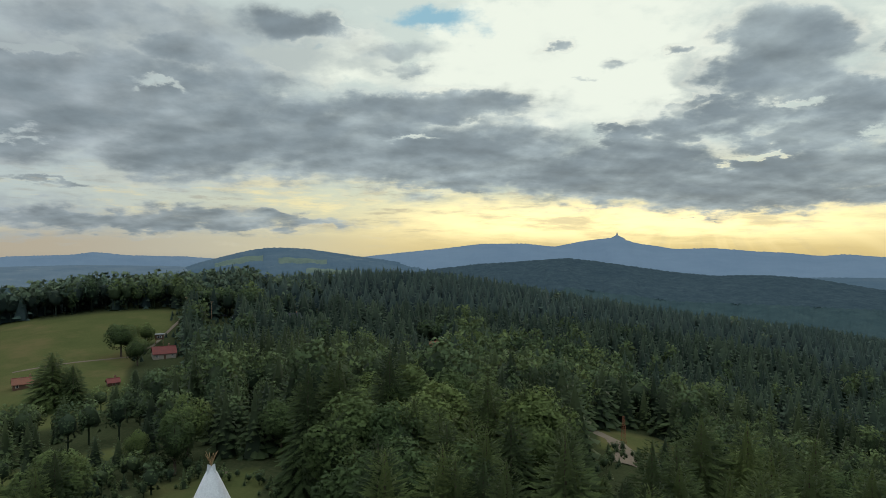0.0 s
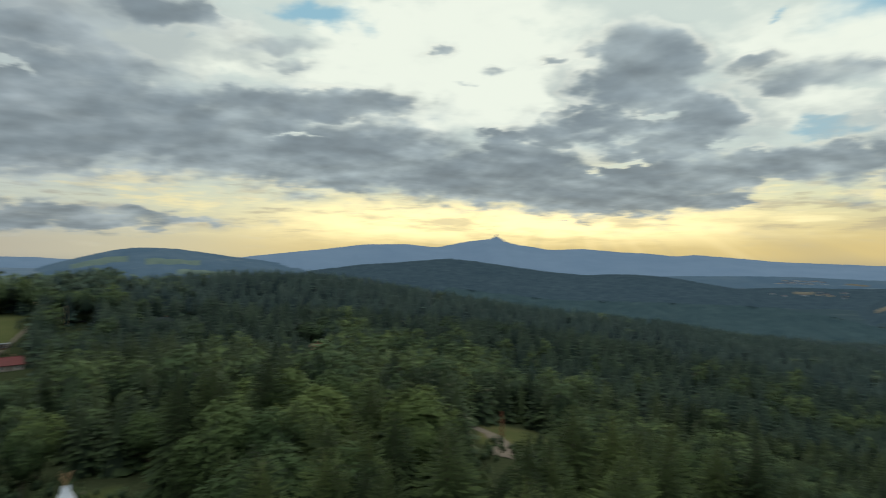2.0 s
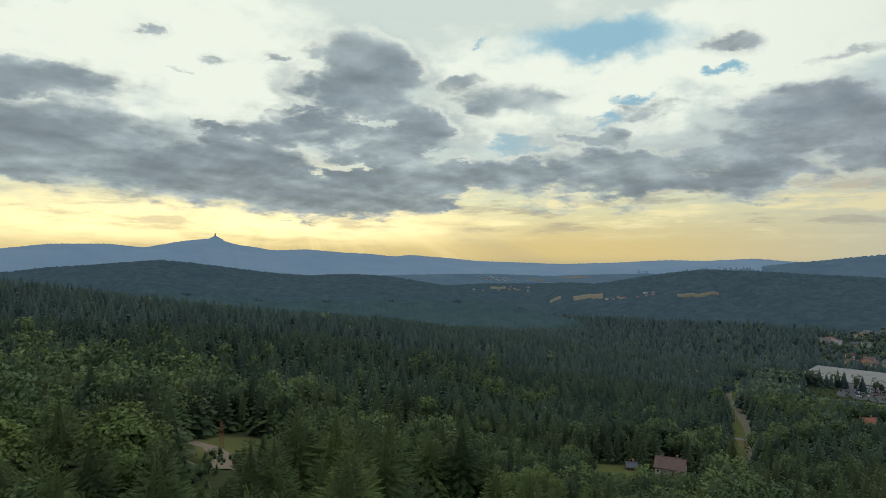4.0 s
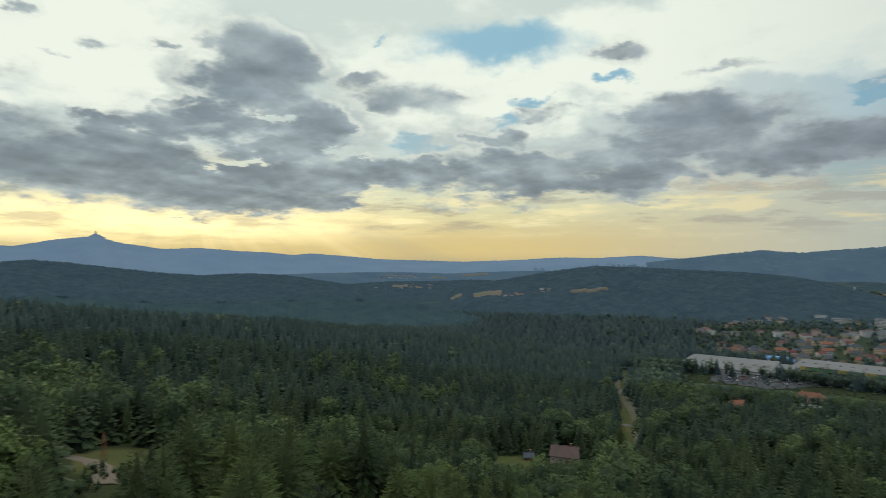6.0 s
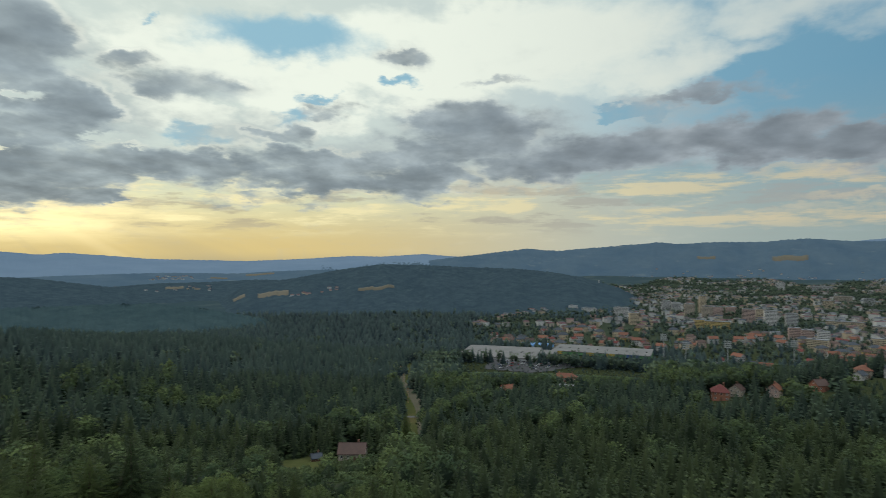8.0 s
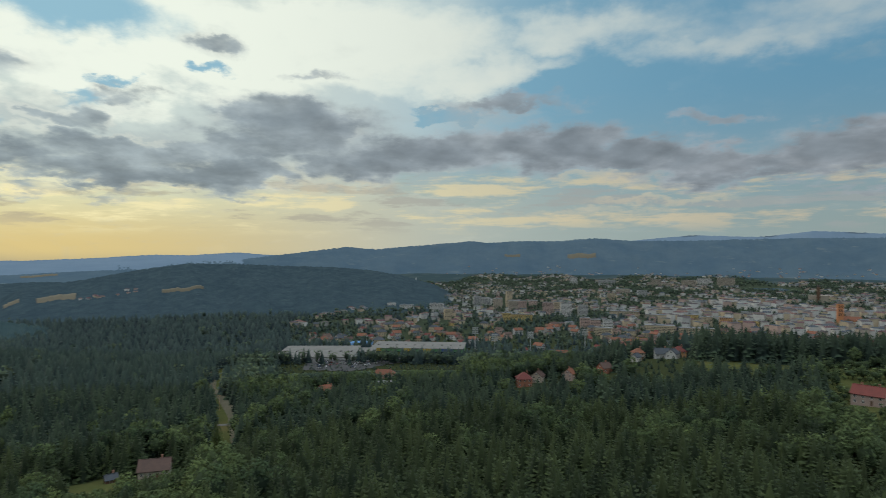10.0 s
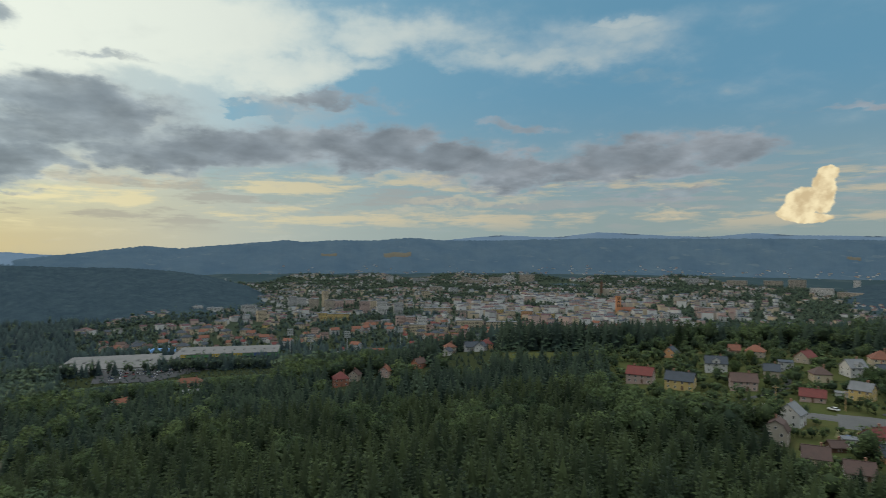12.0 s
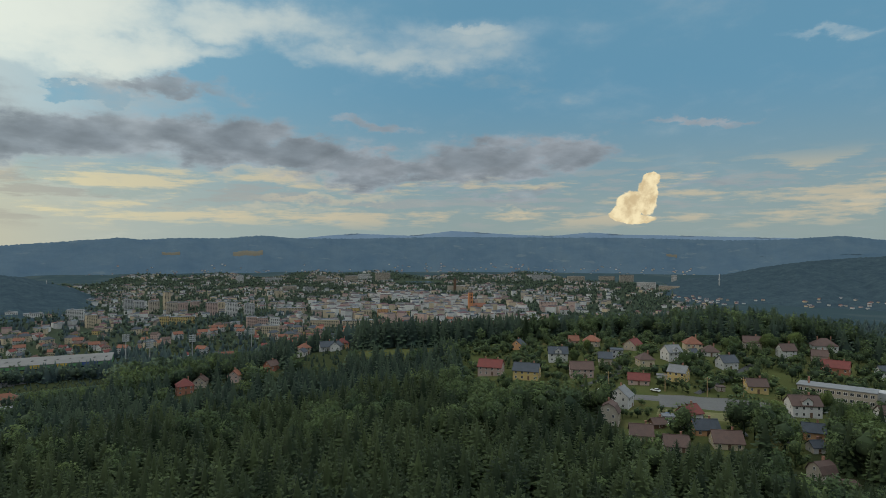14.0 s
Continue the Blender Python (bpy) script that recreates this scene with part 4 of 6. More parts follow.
def scatter(rng, x, y, h, kinds, name, mat, label, tone, wide=None):
    """Joins one tree of a random kind at each place into one mesh."""
    pick = rng.integers(len(kinds), size=len(x))
    turn = rng.uniform(0, 6.28, len(x))
    zs = land(x, y)
    V, F, T, N, base = [], [], [], [], 0
    for k, (kv, kf, kn) in enumerate(kinds):
        i = np.nonzero(pick == k)[0]
        if not len(i):
            continue
        c, s = np.cos(turn[i])[:, None], np.sin(turn[i])[:, None]
        hh = h[i][:, None]
        wd = hh * (1.0 if wide is None else wide[i][:, None])
        px = (kv[:, 0] * c - kv[:, 1] * s) * wd + x[i][:, None]
        py = (kv[:, 0] * s + kv[:, 1] * c) * wd + y[i][:, None]
        pz = kv[:, 2] * hh + zs[i][:, None] - 0.3
        V.append(np.stack([px, py, pz], -1).reshape(-1, 3))
        F.append((kf[None] + base + (np.arange(len(i)) * len(kv))[:, None, None]).reshape(-1, 3))
        T.append(np.repeat(tone[i], len(kv)))
        N.append(np.stack([kn[:, 0] * c - kn[:, 1] * s, kn[:, 0] * s + kn[:, 1] * c, np.broadcast_to(kn[:, 2], px.shape)], -1).reshape(-1, 3))
        base += len(i) * len(kv)
    if not V:
        return None
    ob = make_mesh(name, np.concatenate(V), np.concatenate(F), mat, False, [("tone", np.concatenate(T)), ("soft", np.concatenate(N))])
    return tagged(ob, label, "trees", kind="stuff")


def lattice(rng, cell, r0, r1, b0=-46, b1=156):
    n = int(r1 / cell) + 1
    i, j = np.meshgrid(np.arange(-n, n + 1), np.arange(-n, n + 1))
    x = (i * cell + rng.uniform(-0.48, 0.48, i.shape) * cell).ravel()
    y = (j * cell + rng.uniform(-0.48, 0.48, i.shape) * cell).ravel()
    r, b = np.hypot(x, y), bearing(x, y)
    k = (r >= r0) & (r < r1) & (b > b0) & (b < b1)
    return x[k], y[k]


def waves(x, y, size, turn=0.0):
    """Slow uneven variation over the land, about -1 to 1; size is its length in metres."""
    k = 6.283 / size
    u, w = x * math.cos(turn) + y * math.sin(turn), y * math.cos(turn) - x * math.sin(turn)
    return (np.sin(u * k + 1.7 * np.sin(w * k * 0.61 + 1)) + np.sin(w * k * 0.83 + 2 + 1.3 * np.sin(u * k * 0.47)) + 0.7 * np.sin((u + w) * k * 1.9 + 0.5)) / 2.2


def leafy_share(x, y):
    """How likely a tree at a place is a broadleaf: stands of one kind side by side."""
    r, b = np.hypot(x, y), bearing(x, y)
    p = 0.05 + 0.55 * smooth(waves(x, y, 150, 0.5), 0.62, 0.85)
    p = p + 0.75 * ((b < -17) & (r > 440) & (r < 640)) + 0.8 * ((b < -15) & (r < 240) & (r > 100)) * (np.sin(x * 0.2) > -0.2)
    p = p + 0.85 * np.exp(-((b - 8) / 9) ** 4 - ((r - 320) / 75) ** 4) + 0.6 * np.exp(-((b + 4) / 11) ** 2 - ((r - 110) / 35) ** 2)
    p = p + 0.45 * ((b > 20) & (b < 62) & (r > 120) & (r < 215)) + 0.30 * ((b > 112) & (b < 150) & (r > 225) & (r < 470))
    p = p - 0.5 * ((b > -12) & (b < 60) & (r > 420)) * (waves(x, y, 90) < 0.75) - 0.6 * ((b > 102) & (b < 119) & (r > 425) & (r < 520))
    p = p + 0.38 * ((b > 63) & (b < 92) & (r > 400) & (r < 800)) + 0.5 * (in_town(x, y))
    p = p - 0.35 * ((b > 64) & (b < 126) & (r < 215))
    return p


def tree_tone(x, y, rng):
    return np.clip(0.45 + 0.30 * waves(x, y, 75, 1.1) + rng.normal(0, 0.28, len(x)), 0, 1.25)


def tree_height(x, y, rng):
    r, b = np.hypot(x, y), bearing(x, y)
    h = 11 + 6.5 * rng.random(len(x)) + 4 * smooth(np.hypot(x, y), 330, 560) + 1.5 * np.sin(x * 0.03) * np.sin(y * 0.04)
    h = np.where((b < 38) & (r < 460), h + 6, h)
    h = np.where((b > 22) & (b < 60) & (r > 120) & (r < 262), h * 0.75, h)
    h = np.where((b < -14) & (r < 170), h * 0.65, h)
    h = np.where((b < -25) & (r > 120) & (r < 270), h * 0.55, h)
    h = np.where((b > 13) & (b < 22.5) & (r > 95) & (r < 172), h * 0.38, h)
    h = np.where((b > 112) & (r > 255) & (r < 440) & open_ground(x, y), h * rng.uniform(0.35, 0.65, len(x)), h)
    h = np.where(in_town(x, y), h * 0.7, h)
    for cx, cy, hw, hh, turn in LOW_TREES:
        h = np.where(box_of(x, y, cx, cy, hw, hh, turn), h * 0.28, h)
    h = np.where((b > 102) & (b < 119) & (r > 425) & (r < 520), h * 1.2, h)
    h = np.where((b < -17) & (r > 470) & (r < 640), h * 1.3, h)
    return h


# glades and gaps in the wood: over these the trees stay low. bearing, half width, distance of what lies behind, steepness of the open view (degrees)
GLADES = [
    (-24.2, 1.2, 340, 8.2), (-35.5, 2.6, 470, 11.5), (-28.2, 5.5, 470, 9.8), (-21.5, 3.2, 104, 15.5), (16.0, 2.6, 205, 19.2), (-0.7, 0.7, 390, 8.1), (-12.8, 2.0, 445, 5.5), (-20.0, 1.5, 445, 6.4),
    (56.5, 1.5, 258, 18.2), (52.0, 2.2, 255, 18.8), (62.5, 1.2, 300, 16.6), (134.0, 5.6, 226, 16.2), (144.5, 3.4, 217, 17.3), (127.5, 1.0, 246, 15.2), (116.4, 1.3, 330, 11.9), (119.7, 1.4, 318, 12.0),
    (89.1, 0.8, 394, 12.2), (100.8, 2.3, 438, 10.8), (75.0, 8.5, 790, 11.2), (93.0, 3.2, 845, 9.2), (-27.7, 1.3, 94, 19.6),
]


def kept_low(x, y, h):
    """Heights of trees under the open views; 0 where none would fit."""
    r, b, z = np.hypot(x, y), bearing(x, y), land(x, y)
    for gb, half, far, steep in GLADES:
        cap = EYE - np.tan(radians(steep)) * r - z
        h = np.where((np.abs(b - gb) < half) & (r < far), np.minimum(h, cap), h)
    return np.where(h < 2.5, np.where(r > 330, 4.0, 0.0), h)


rng = np.random.default_rng(7)
SPRUCE_NEXT = [spruce_form(rng, 96, q) for q in (0.24, 0.27, 0.29, 0.25, 0.31, 0.23)]
SPRUCE_MID = [spruce_form(rng, 38, q) for q in (0.25, 0.28, 0.30, 0.32, 0.26, 0.29)]
SPRUCE_FAR = [spruce_form(rng, 10, q, 4) for q in (0.30, 0.33, 0.36, 0.32)]
SPRUCE_DOT = [spruce_form(rng, 4, q, 4) for q in (0.36, 0.40, 0.44)]
LEAFY_NEXT = [leafy_form(rng, 330, 0.026, 1, w, 18) for w in (0.27, 0.31, 0.24, 0.29, 0.34)]
LEAFY_MID = [leafy_form(rng, 150, 0.040, 1, w, low=0.07) for w in (0.28, 0.32, 0.25, 0.30, 0.35)]
LEAFY_FAR = [leafy_form(rng, 44, 0.07, 1, w, 10, low=0.02) for w in (0.30, 0.34, 0.27, 0.32)]
LEAFY_DOT = [leafy_form(rng, 8, 0.11, 1, w, 8, low=0.0) for w in (0.32, 0.36, 0.40)]


def standing(rng, cell, r0, r1):
    """Places of trees between two distances: dense in the woods, few on open ground."""
    x, y = lattice(rng, cell, r0, r1)
    r, b = np.hypot(x, y), bearing(x, y)
    op, tw = open_ground(x, y), in_town(x, y)
    keep = np.where(op, rng.random(len(x)) < np.where(b > 112, 0.46, 0.0), True)
    keep &= np.where(tw, rng.random(len(x)) < np.where(waves(x, y, 330) > 0.15, 0.9, 0.36), True)
    keep &= ~((r > 1250) & (b > 74) & (b < 126) & ~tw)
    # old, wide-spaced trees on the hilltop side
    keep &= ~((b < 38) & (r < 460) & (rng.random(len(x)) < 0.56 - 0.2 * smooth(r, 260, 460)))
    for cx, cy, hw, hh, turn in KEEP_CLEAR:
        keep &= ~box_of(x, y, cx, cy, hw, hh, turn)
    x, y = x[keep], y[keep]
    leafy = rng.random(len(x)) < leafy_share(x, y)
    leafy |= open_ground(x, y)
    h = kept_low(x, y, tree_height(x, y, rng))
    k = h > 0
    return x[k], y[k], h[k], leafy[k]


px_, py_, ph_, pl_ = standing(rng, 5.8, 60, 300)
pr_ = np.hypot(px_, py_)
# trees close enough to be told apart one by one
seen = (land(px_, py_) + ph_ > EYE - pr_ * 0.47) & (bearing(px_, py_) > -40) & (bearing(px_, py_) < 149)
order = np.argsort(pr_ + 500 * ~seen)
single = np.zeros(len(px_), bool)
for flag, most in ((False, 225), (True, 60)):
    idx = order[pl_[order] == flag][:most]
    single[idx] = True
rest = ~single
hid = rest & ~seen
rest &= seen
for flag, kinds, nm, mat, lab in ((False, SPRUCE_NEXT, "spruce_wood", spruce_m, "dense dark green spruce wood on the hillside"),
                                  (True, LEAFY_NEXT, "broadleaf_wood", leaf_m, "mixed green broadleaf trees among the spruces")):
    k = rest & (pl_ == flag)
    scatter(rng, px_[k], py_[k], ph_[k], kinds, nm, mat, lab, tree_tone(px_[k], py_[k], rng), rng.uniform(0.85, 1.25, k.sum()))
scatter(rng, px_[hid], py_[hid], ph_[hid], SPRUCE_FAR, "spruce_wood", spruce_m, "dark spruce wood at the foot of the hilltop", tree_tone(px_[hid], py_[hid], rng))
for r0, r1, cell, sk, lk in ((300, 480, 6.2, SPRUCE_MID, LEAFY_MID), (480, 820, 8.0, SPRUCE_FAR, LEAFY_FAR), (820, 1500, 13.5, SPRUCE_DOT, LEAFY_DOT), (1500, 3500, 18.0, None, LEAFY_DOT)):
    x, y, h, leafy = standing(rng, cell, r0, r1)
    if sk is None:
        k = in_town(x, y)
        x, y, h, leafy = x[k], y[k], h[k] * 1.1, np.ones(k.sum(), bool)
    # from here on the woods take the haze-tinted foliage
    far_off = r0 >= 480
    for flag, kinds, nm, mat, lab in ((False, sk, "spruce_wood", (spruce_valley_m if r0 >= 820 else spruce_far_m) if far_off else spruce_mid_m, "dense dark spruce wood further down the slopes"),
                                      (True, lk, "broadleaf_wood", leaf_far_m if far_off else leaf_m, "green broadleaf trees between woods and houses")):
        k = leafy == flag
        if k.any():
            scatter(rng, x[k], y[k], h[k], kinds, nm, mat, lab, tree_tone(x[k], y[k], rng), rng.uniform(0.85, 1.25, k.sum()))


# single trees near by
def tube(v, f, pts, radii, sides=6):
    """A tapered tube along points, added to lists."""
    for n, (p, q) in enumerate(zip(pts, radii)):
        c = len(v)
        for k in range(sides):
            a = 2 * math.pi * k / sides
            v.append((p[0] + q * math.cos(a), p[1] + q * math.sin(a), p[2]))
        if n:
            for k in range(sides):
                a, b = c - sides + k, c - sides + (k + 1) % sides
                f += [(a, b, b + sides), (a, b + sides, a + sides)]


def spruce_near(rng, boughs, slim):
    """A spruce seen close by, with its bare pole."""
    tv, tf = [], []
    tube(tv, tf, [(0, 0, -0.03), (0.002, 0, 0.4), (0, 0.002, 0.94)], [0.016, 0.010, 0.003])
    return spruce_form(rng, boughs, slim, 7), (np.array(tv), np.array(tf))


def broadleaf_near(rng, sprays, wide):
    """A broadleaf tree seen close by: forking limbs under a crown of many sprays."""
    tv, tf = [], []
    tube(tv, tf, [(0, 0, -0.03), (0.01, 0.0, 0.22), (0.0, 0.012, 0.5), (0.01, 0.0, 0.78)], [0.024, 0.018, 0.011, 0.004], 7)
    for k in range(9):
        a, z = 2.4 * k, 0.22 + 0.05 * k
        tube(tv, tf, [(0, 0, z), (0.45 * wide * math.cos(a), 0.45 * wide * math.sin(a), z + 0.12), (0.8 * wide * math.cos(a), 0.8 * wide * math.sin(a), z + 0.2)], [0.009, 0.006, 0.002], 4)
    return leafy_form(rng, sprays, 0.0165, 2, wide, 24), (np.array(tv), np.array(tf))


def tree_pattern(name, crown, trunk, mat, label):
    """A tree of unit height: an Empty with crown and trunk under it."""
    top = new(name)
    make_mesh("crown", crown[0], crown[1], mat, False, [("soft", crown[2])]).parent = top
    make_mesh("trunk", *trunk, bark_m).parent = top
    return tagged(top, label, "tree")


rng = np.random.default_rng(11)
SPRUCES = [tree_pattern("spruce_tree", *spruce_near(rng, w, b), spruce_near_m, "dark green spruce with drooping boughs in the wood") for w, b in ((720, 0.24), (760, 0.27), (660, 0.22), (740, 0.29), (700, 0.255))]
BROADS = [tree_pattern("broadleaf_tree", *broadleaf_near(rng, c, w), leaf_near_m, "rounded green broadleaf tree at the wood's edge") for c, w in ((3800, 0.32), (3400, 0.27), (4200, 0.37), (3600, 0.30))]


def plant(pattern, x, y, h, wide, turn, group, first):
    """Sets a tree of height h; the pattern itself is used first, then copies."""
    m = pose(x, y, float(land(x, y)) - 0.2, 0, 0, turn)
    ob = pattern if first else copy_thing(pattern, m)
    ob.matrix_basis = m @ Matrix.Diagonal((h * wide, h * wide, h, 1))
    tagged(ob, group=group)
    return ob


used = set()
for i in np.nonzero(single)[0]:
    kinds = BROADS if pl_[i] else SPRUCES
    k = int(rng.integers(len(kinds)))
    key = (bool(pl_[i]), k)
    plant(kinds[k], px_[i], py_[i], ph_[i] * (0.9 if pl_[i] else 1.0), rng.uniform(0.95, 1.3), rng.uniform(0, 360), "broadleaf trees" if pl_[i] else "spruces of the wood", key not in used)
    used.add(key)

# trees that stand out by themselves: bearing, distance, height, width, kind
for b, r, h, w, leafy in ((-27.6, 352, 18, 1.25, 1), (-25.8, 372, 13, 1.2, 1), (-26.4, 330, 14, 1.25, 1), (-32.4, 268, 22, 1.7, 0), (-31.0, 262, 17, 1.5, 0), (-22.4, 425, 17, 1.4, 0), (-21.6, 420, 15, 1.4, 0),
                          (2.6, 372, 21, 1.5, 1), (4.0, 380, 19, 1.4, 1), (140.4, 262, 12, 1.1, 1), (140.6, 252, 13, 1.2, 1), (141.8, 244, 12, 1.1, 1), (146.2, 258, 15, 1.3, 1), (147.6, 240, 16, 1.3, 1), (145.0, 280, 12, 1.1, 1),
                          (143.9, 302, 10, 1.0, 1), (123.9, 346, 9, 1.2, 1), (125.2, 372, 9, 1.2, 1), (133.4, 345, 8, 1.3, 1), (137.0, 385, 11, 1.3, 1), (139.9, 402, 12, 1.4, 1), (141.8, 418, 12, 1.4, 1),
                          (119.6, 420, 21, 0.9, 0), (61.4, 285, 17, 0.9, 0), (-8.4, 118, 15, 1.2, 1), (-3.2, 104, 14, 1.35, 1), (-13.0, 128, 16, 1.15, 0), (-10.2, 150, 15, 1.1, 1), (-3.0, 175, 17, 1.0, 1), (11.5, 205, 15, 1.0, 1)):
    x, y = at(b, r)
    kinds = BROADS if leafy else SPRUCES
    plant(kinds[int(rng.integers(len(kinds)))], x, y, h, w, rng.uniform(0, 360), "broadleaf trees" if leafy else "spruces of the wood", False)

# scrub and saplings round the tent and on the open slope
rng = np.random.default_rng(37)
bx, by = lattice(rng, 2.3, 70, 175, -38, 24)
br, bb = np.hypot(bx, by), bearing(bx, by)
k = (((bb < -13) & (br < 135)) | ((bb > 11) & (br > 120))) & (waves(bx, by, 23) > np.where(bb < -25, -0.7, -0.1)) & (rng.random(len(bx)) < 0.7)
k &= ~((np.abs(bb + 21.5) < 4.5) & (br > 76) & (br < 112) & (rng.random(len(bx)) < 0.85)) & (np.hypot(bx - at(-21.4, 92)[0], by - at(-21.4, 92)[1]) > 6)
bx, by = bx[k], by[k]
scatter(rng, bx, by, 1.2 + np.where(bearing(bx, by) < -25, 5.0, 3.0) * rng.random(len(bx)) ** 2, LEAFY_MID[:3] + SPRUCE_MID[:1], "scrub", leaf_m, "low green scrub and saplings on rough grass", rng.random(len(bx)), rng.uniform(1.0, 1.6, len(bx)))

# hedges and garden bushes of the village
rng = np.random.default_rng(31)
bx, by = lattice(rng, 4.2, 215, 450, 112, 151)
k = open_ground(bx, by) & (rng.random(len(bx)) < 0.7) & (np.sin(bx * 0.09) * np.sin(by * 0.08 + 1) > -0.5)
for cx, cy, hw, hh, turn in KEEP_CLEAR:
    k &= ~box_of(bx, by, cx, cy, hw - 2.0, hh * 0.72, turn)
k &= ~((np.abs(np.hypot(bx, by) - 287) < 11) & (bearing(bx, by) < 142))
bx, by = bx[k], by[k]
scatter(rng, bx, by, 2.2 + 5.5 * rng.random(len(bx)) ** 2, LEAFY_FAR, "garden_bushes", leaf_m, "green garden bushes and hedges between the houses", rng.random(len(bx)), rng.uniform(1.2, 2.0, len(bx)))

# ---- buildings ----
def part(name, verts, faces, mat, parent, label="", place=None):
    """Links one mesh as a part under a thing or a part."""
    me = bpy.data.meshes.new(name)
    me.from_pydata([tuple(v) for v in verts], [], [tuple(f) for f in faces])
    me.materials.append(mat)
    ob = new(name, me)
    ob.parent = parent
    if place is not None:
        ob.matrix_basis = place
    return tagged(ob, label)


def part_of(name, me, parent, place):
    """A part that shares a mesh made before."""
    ob = new(name, me)
    ob.parent = parent
    ob.matrix_basis = place
    return ob


def block(x0, x1, y0, y1, z0, z1, v=None, f=None):
    """Adds a box to vertex and face lists."""
    v, f = ([], []) if v is None else (v, f)
    c = len(v)
    v += [(x0, y0, z0), (x1, y0, z0), (x1, y1, z0), (x0, y1, z0), (x0, y0, z1), (x1, y0, z1), (x1, y1, z1), (x0, y1, z1)]
    f += [tuple(c + i for i in q) for q in ((3, 2, 1, 0), (4, 5, 6, 7), (0, 1, 5, 4), (1, 2, 6, 5), (2, 3, 7, 6), (3, 0, 4, 7))]
    return v, f


def slab(quad, thick, v, f):
    """A sloping slab: four corners and a thickness downwards."""
    c = len(v)
    v += [tuple(p) for p in quad] + [(p[0], p[1], p[2] - thick) for p in quad]
    n = len(quad)
    f.append(tuple(range(c, c + n)))
    f.append(tuple(range(c + 2 * n - 1, c + n - 1, -1)))
    for i in range(n):
        j = (i + 1) % n
        f.append((c + j, c + i, c + n + i, c + n + j))


WALLS = {
    "white": ((0.50, 0.49, 0.47), (0.42, 0.41, 0.39)), "cream": ((0.44, 0.36, 0.25), (0.38, 0.32, 0.23)), "yellow": ((0.46, 0.34, 0.14), (0.40, 0.30, 0.13)),
    "pink": ((0.40, 0.29, 0.25), (0.35, 0.26, 0.23)), "beige": ((0.36, 0.31, 0.25), (0.30, 0.26, 0.21)), "grey": ((0.36, 0.36, 0.35), (0.30, 0.30, 0.30)),
    "orange": ((0.50, 0.27, 0.13), (0.43, 0.24, 0.13)), "brick": ((0.32, 0.13, 0.08), (0.26, 0.12, 0.08)), "brown": ((0.13, 0.07, 0.045), (0.10, 0.06, 0.04)),
}
ROOFS = {
    "red": ((0.150, 0.038, 0.032), (0.115, 0.034, 0.030)), "rust": ((0.205, 0.080, 0.046), (0.150, 0.064, 0.042)), "brown": ((0.095, 0.058, 0.048), (0.072, 0.048, 0.041)),
    "slate": ((0.055, 0.065, 0.080), (0.042, 0.050, 0.060)), "grey": ((0.17, 0.175, 0.18), (0.13, 0.135, 0.14)),
}
wall_m = {k: surface("render_" + k, a, b, 0.35, 0.9, 3.0, spread=0.06) for k, (a, b) in WALLS.items()}
roof_m = {k: surface("tiles_" + k, a, b, 0.5, 0.75, 4.0, bump=0.5, spread=0.12) for k, (a, b) in ROOFS.items()}
frame_m = surface("window_frame_paint", (0.6, 0.58, 0.54), (0.5, 0.48, 0.45), 1.0, 0.6)
door_m = surface("door_wood", (0.14, 0.08, 0.05), (0.10, 0.06, 0.04), 2.0, 0.6)
chimney_m = surface("chimney_brick", (0.30, 0.15, 0.10), (0.22, 0.12, 0.09), 2.5, 0.9)
metal_m = surface("galvanised_steel", (0.42, 0.43, 0.44), (0.34, 0.35, 0.36), 2.0, 0.5, metal=0.6)
gl, gt, gb = material("window_glass")
gb.inputs["Base Color"].default_value = (0.018, 0.022, 0.028, 1)
gb.inputs["Roughness"].default_value = 0.08
glass_m = gl

# one window, unit size, shared: frame with mullion, and pane
wv, wf = [], []
for q in ((-0.5, 0.5, -0.06, 0.03, -0.5, -0.42), (-0.5, 0.5, -0.06, 0.03, 0.42, 0.5), (-0.5, -0.41, -0.06, 0.03, -0.42, 0.42), (0.41, 0.5, -0.06, 0.03, -0.42, 0.42), (-0.03, 0.03, -0.05, 0.02, -0.42, 0.42)):
    block(*q, wv, wf)
WINDOW = bpy.data.meshes.new("window")
WINDOW.from_pydata(wv, [], wf)
WINDOW.materials.append(frame_m)
pv, pf = block(-0.43, 0.43, -0.02, 0.02, -0.44, 0.44)
PANE = bpy.data.meshes.new("pane")
PANE.from_pydata(pv, [], pf)
PANE.materials.append(glass_m)


def add_window(house, x, y, z, w, h, face):
    """A window in a wall; face: degrees by which its outside turns from the front."""
    m = pose(x, y, z, 0, 0, face) @ Matrix.Diagonal((w, 1, h, 1))
    win = part_of("window", WINDOW, house, m)
    part_of("pane", PANE, win, Matrix())


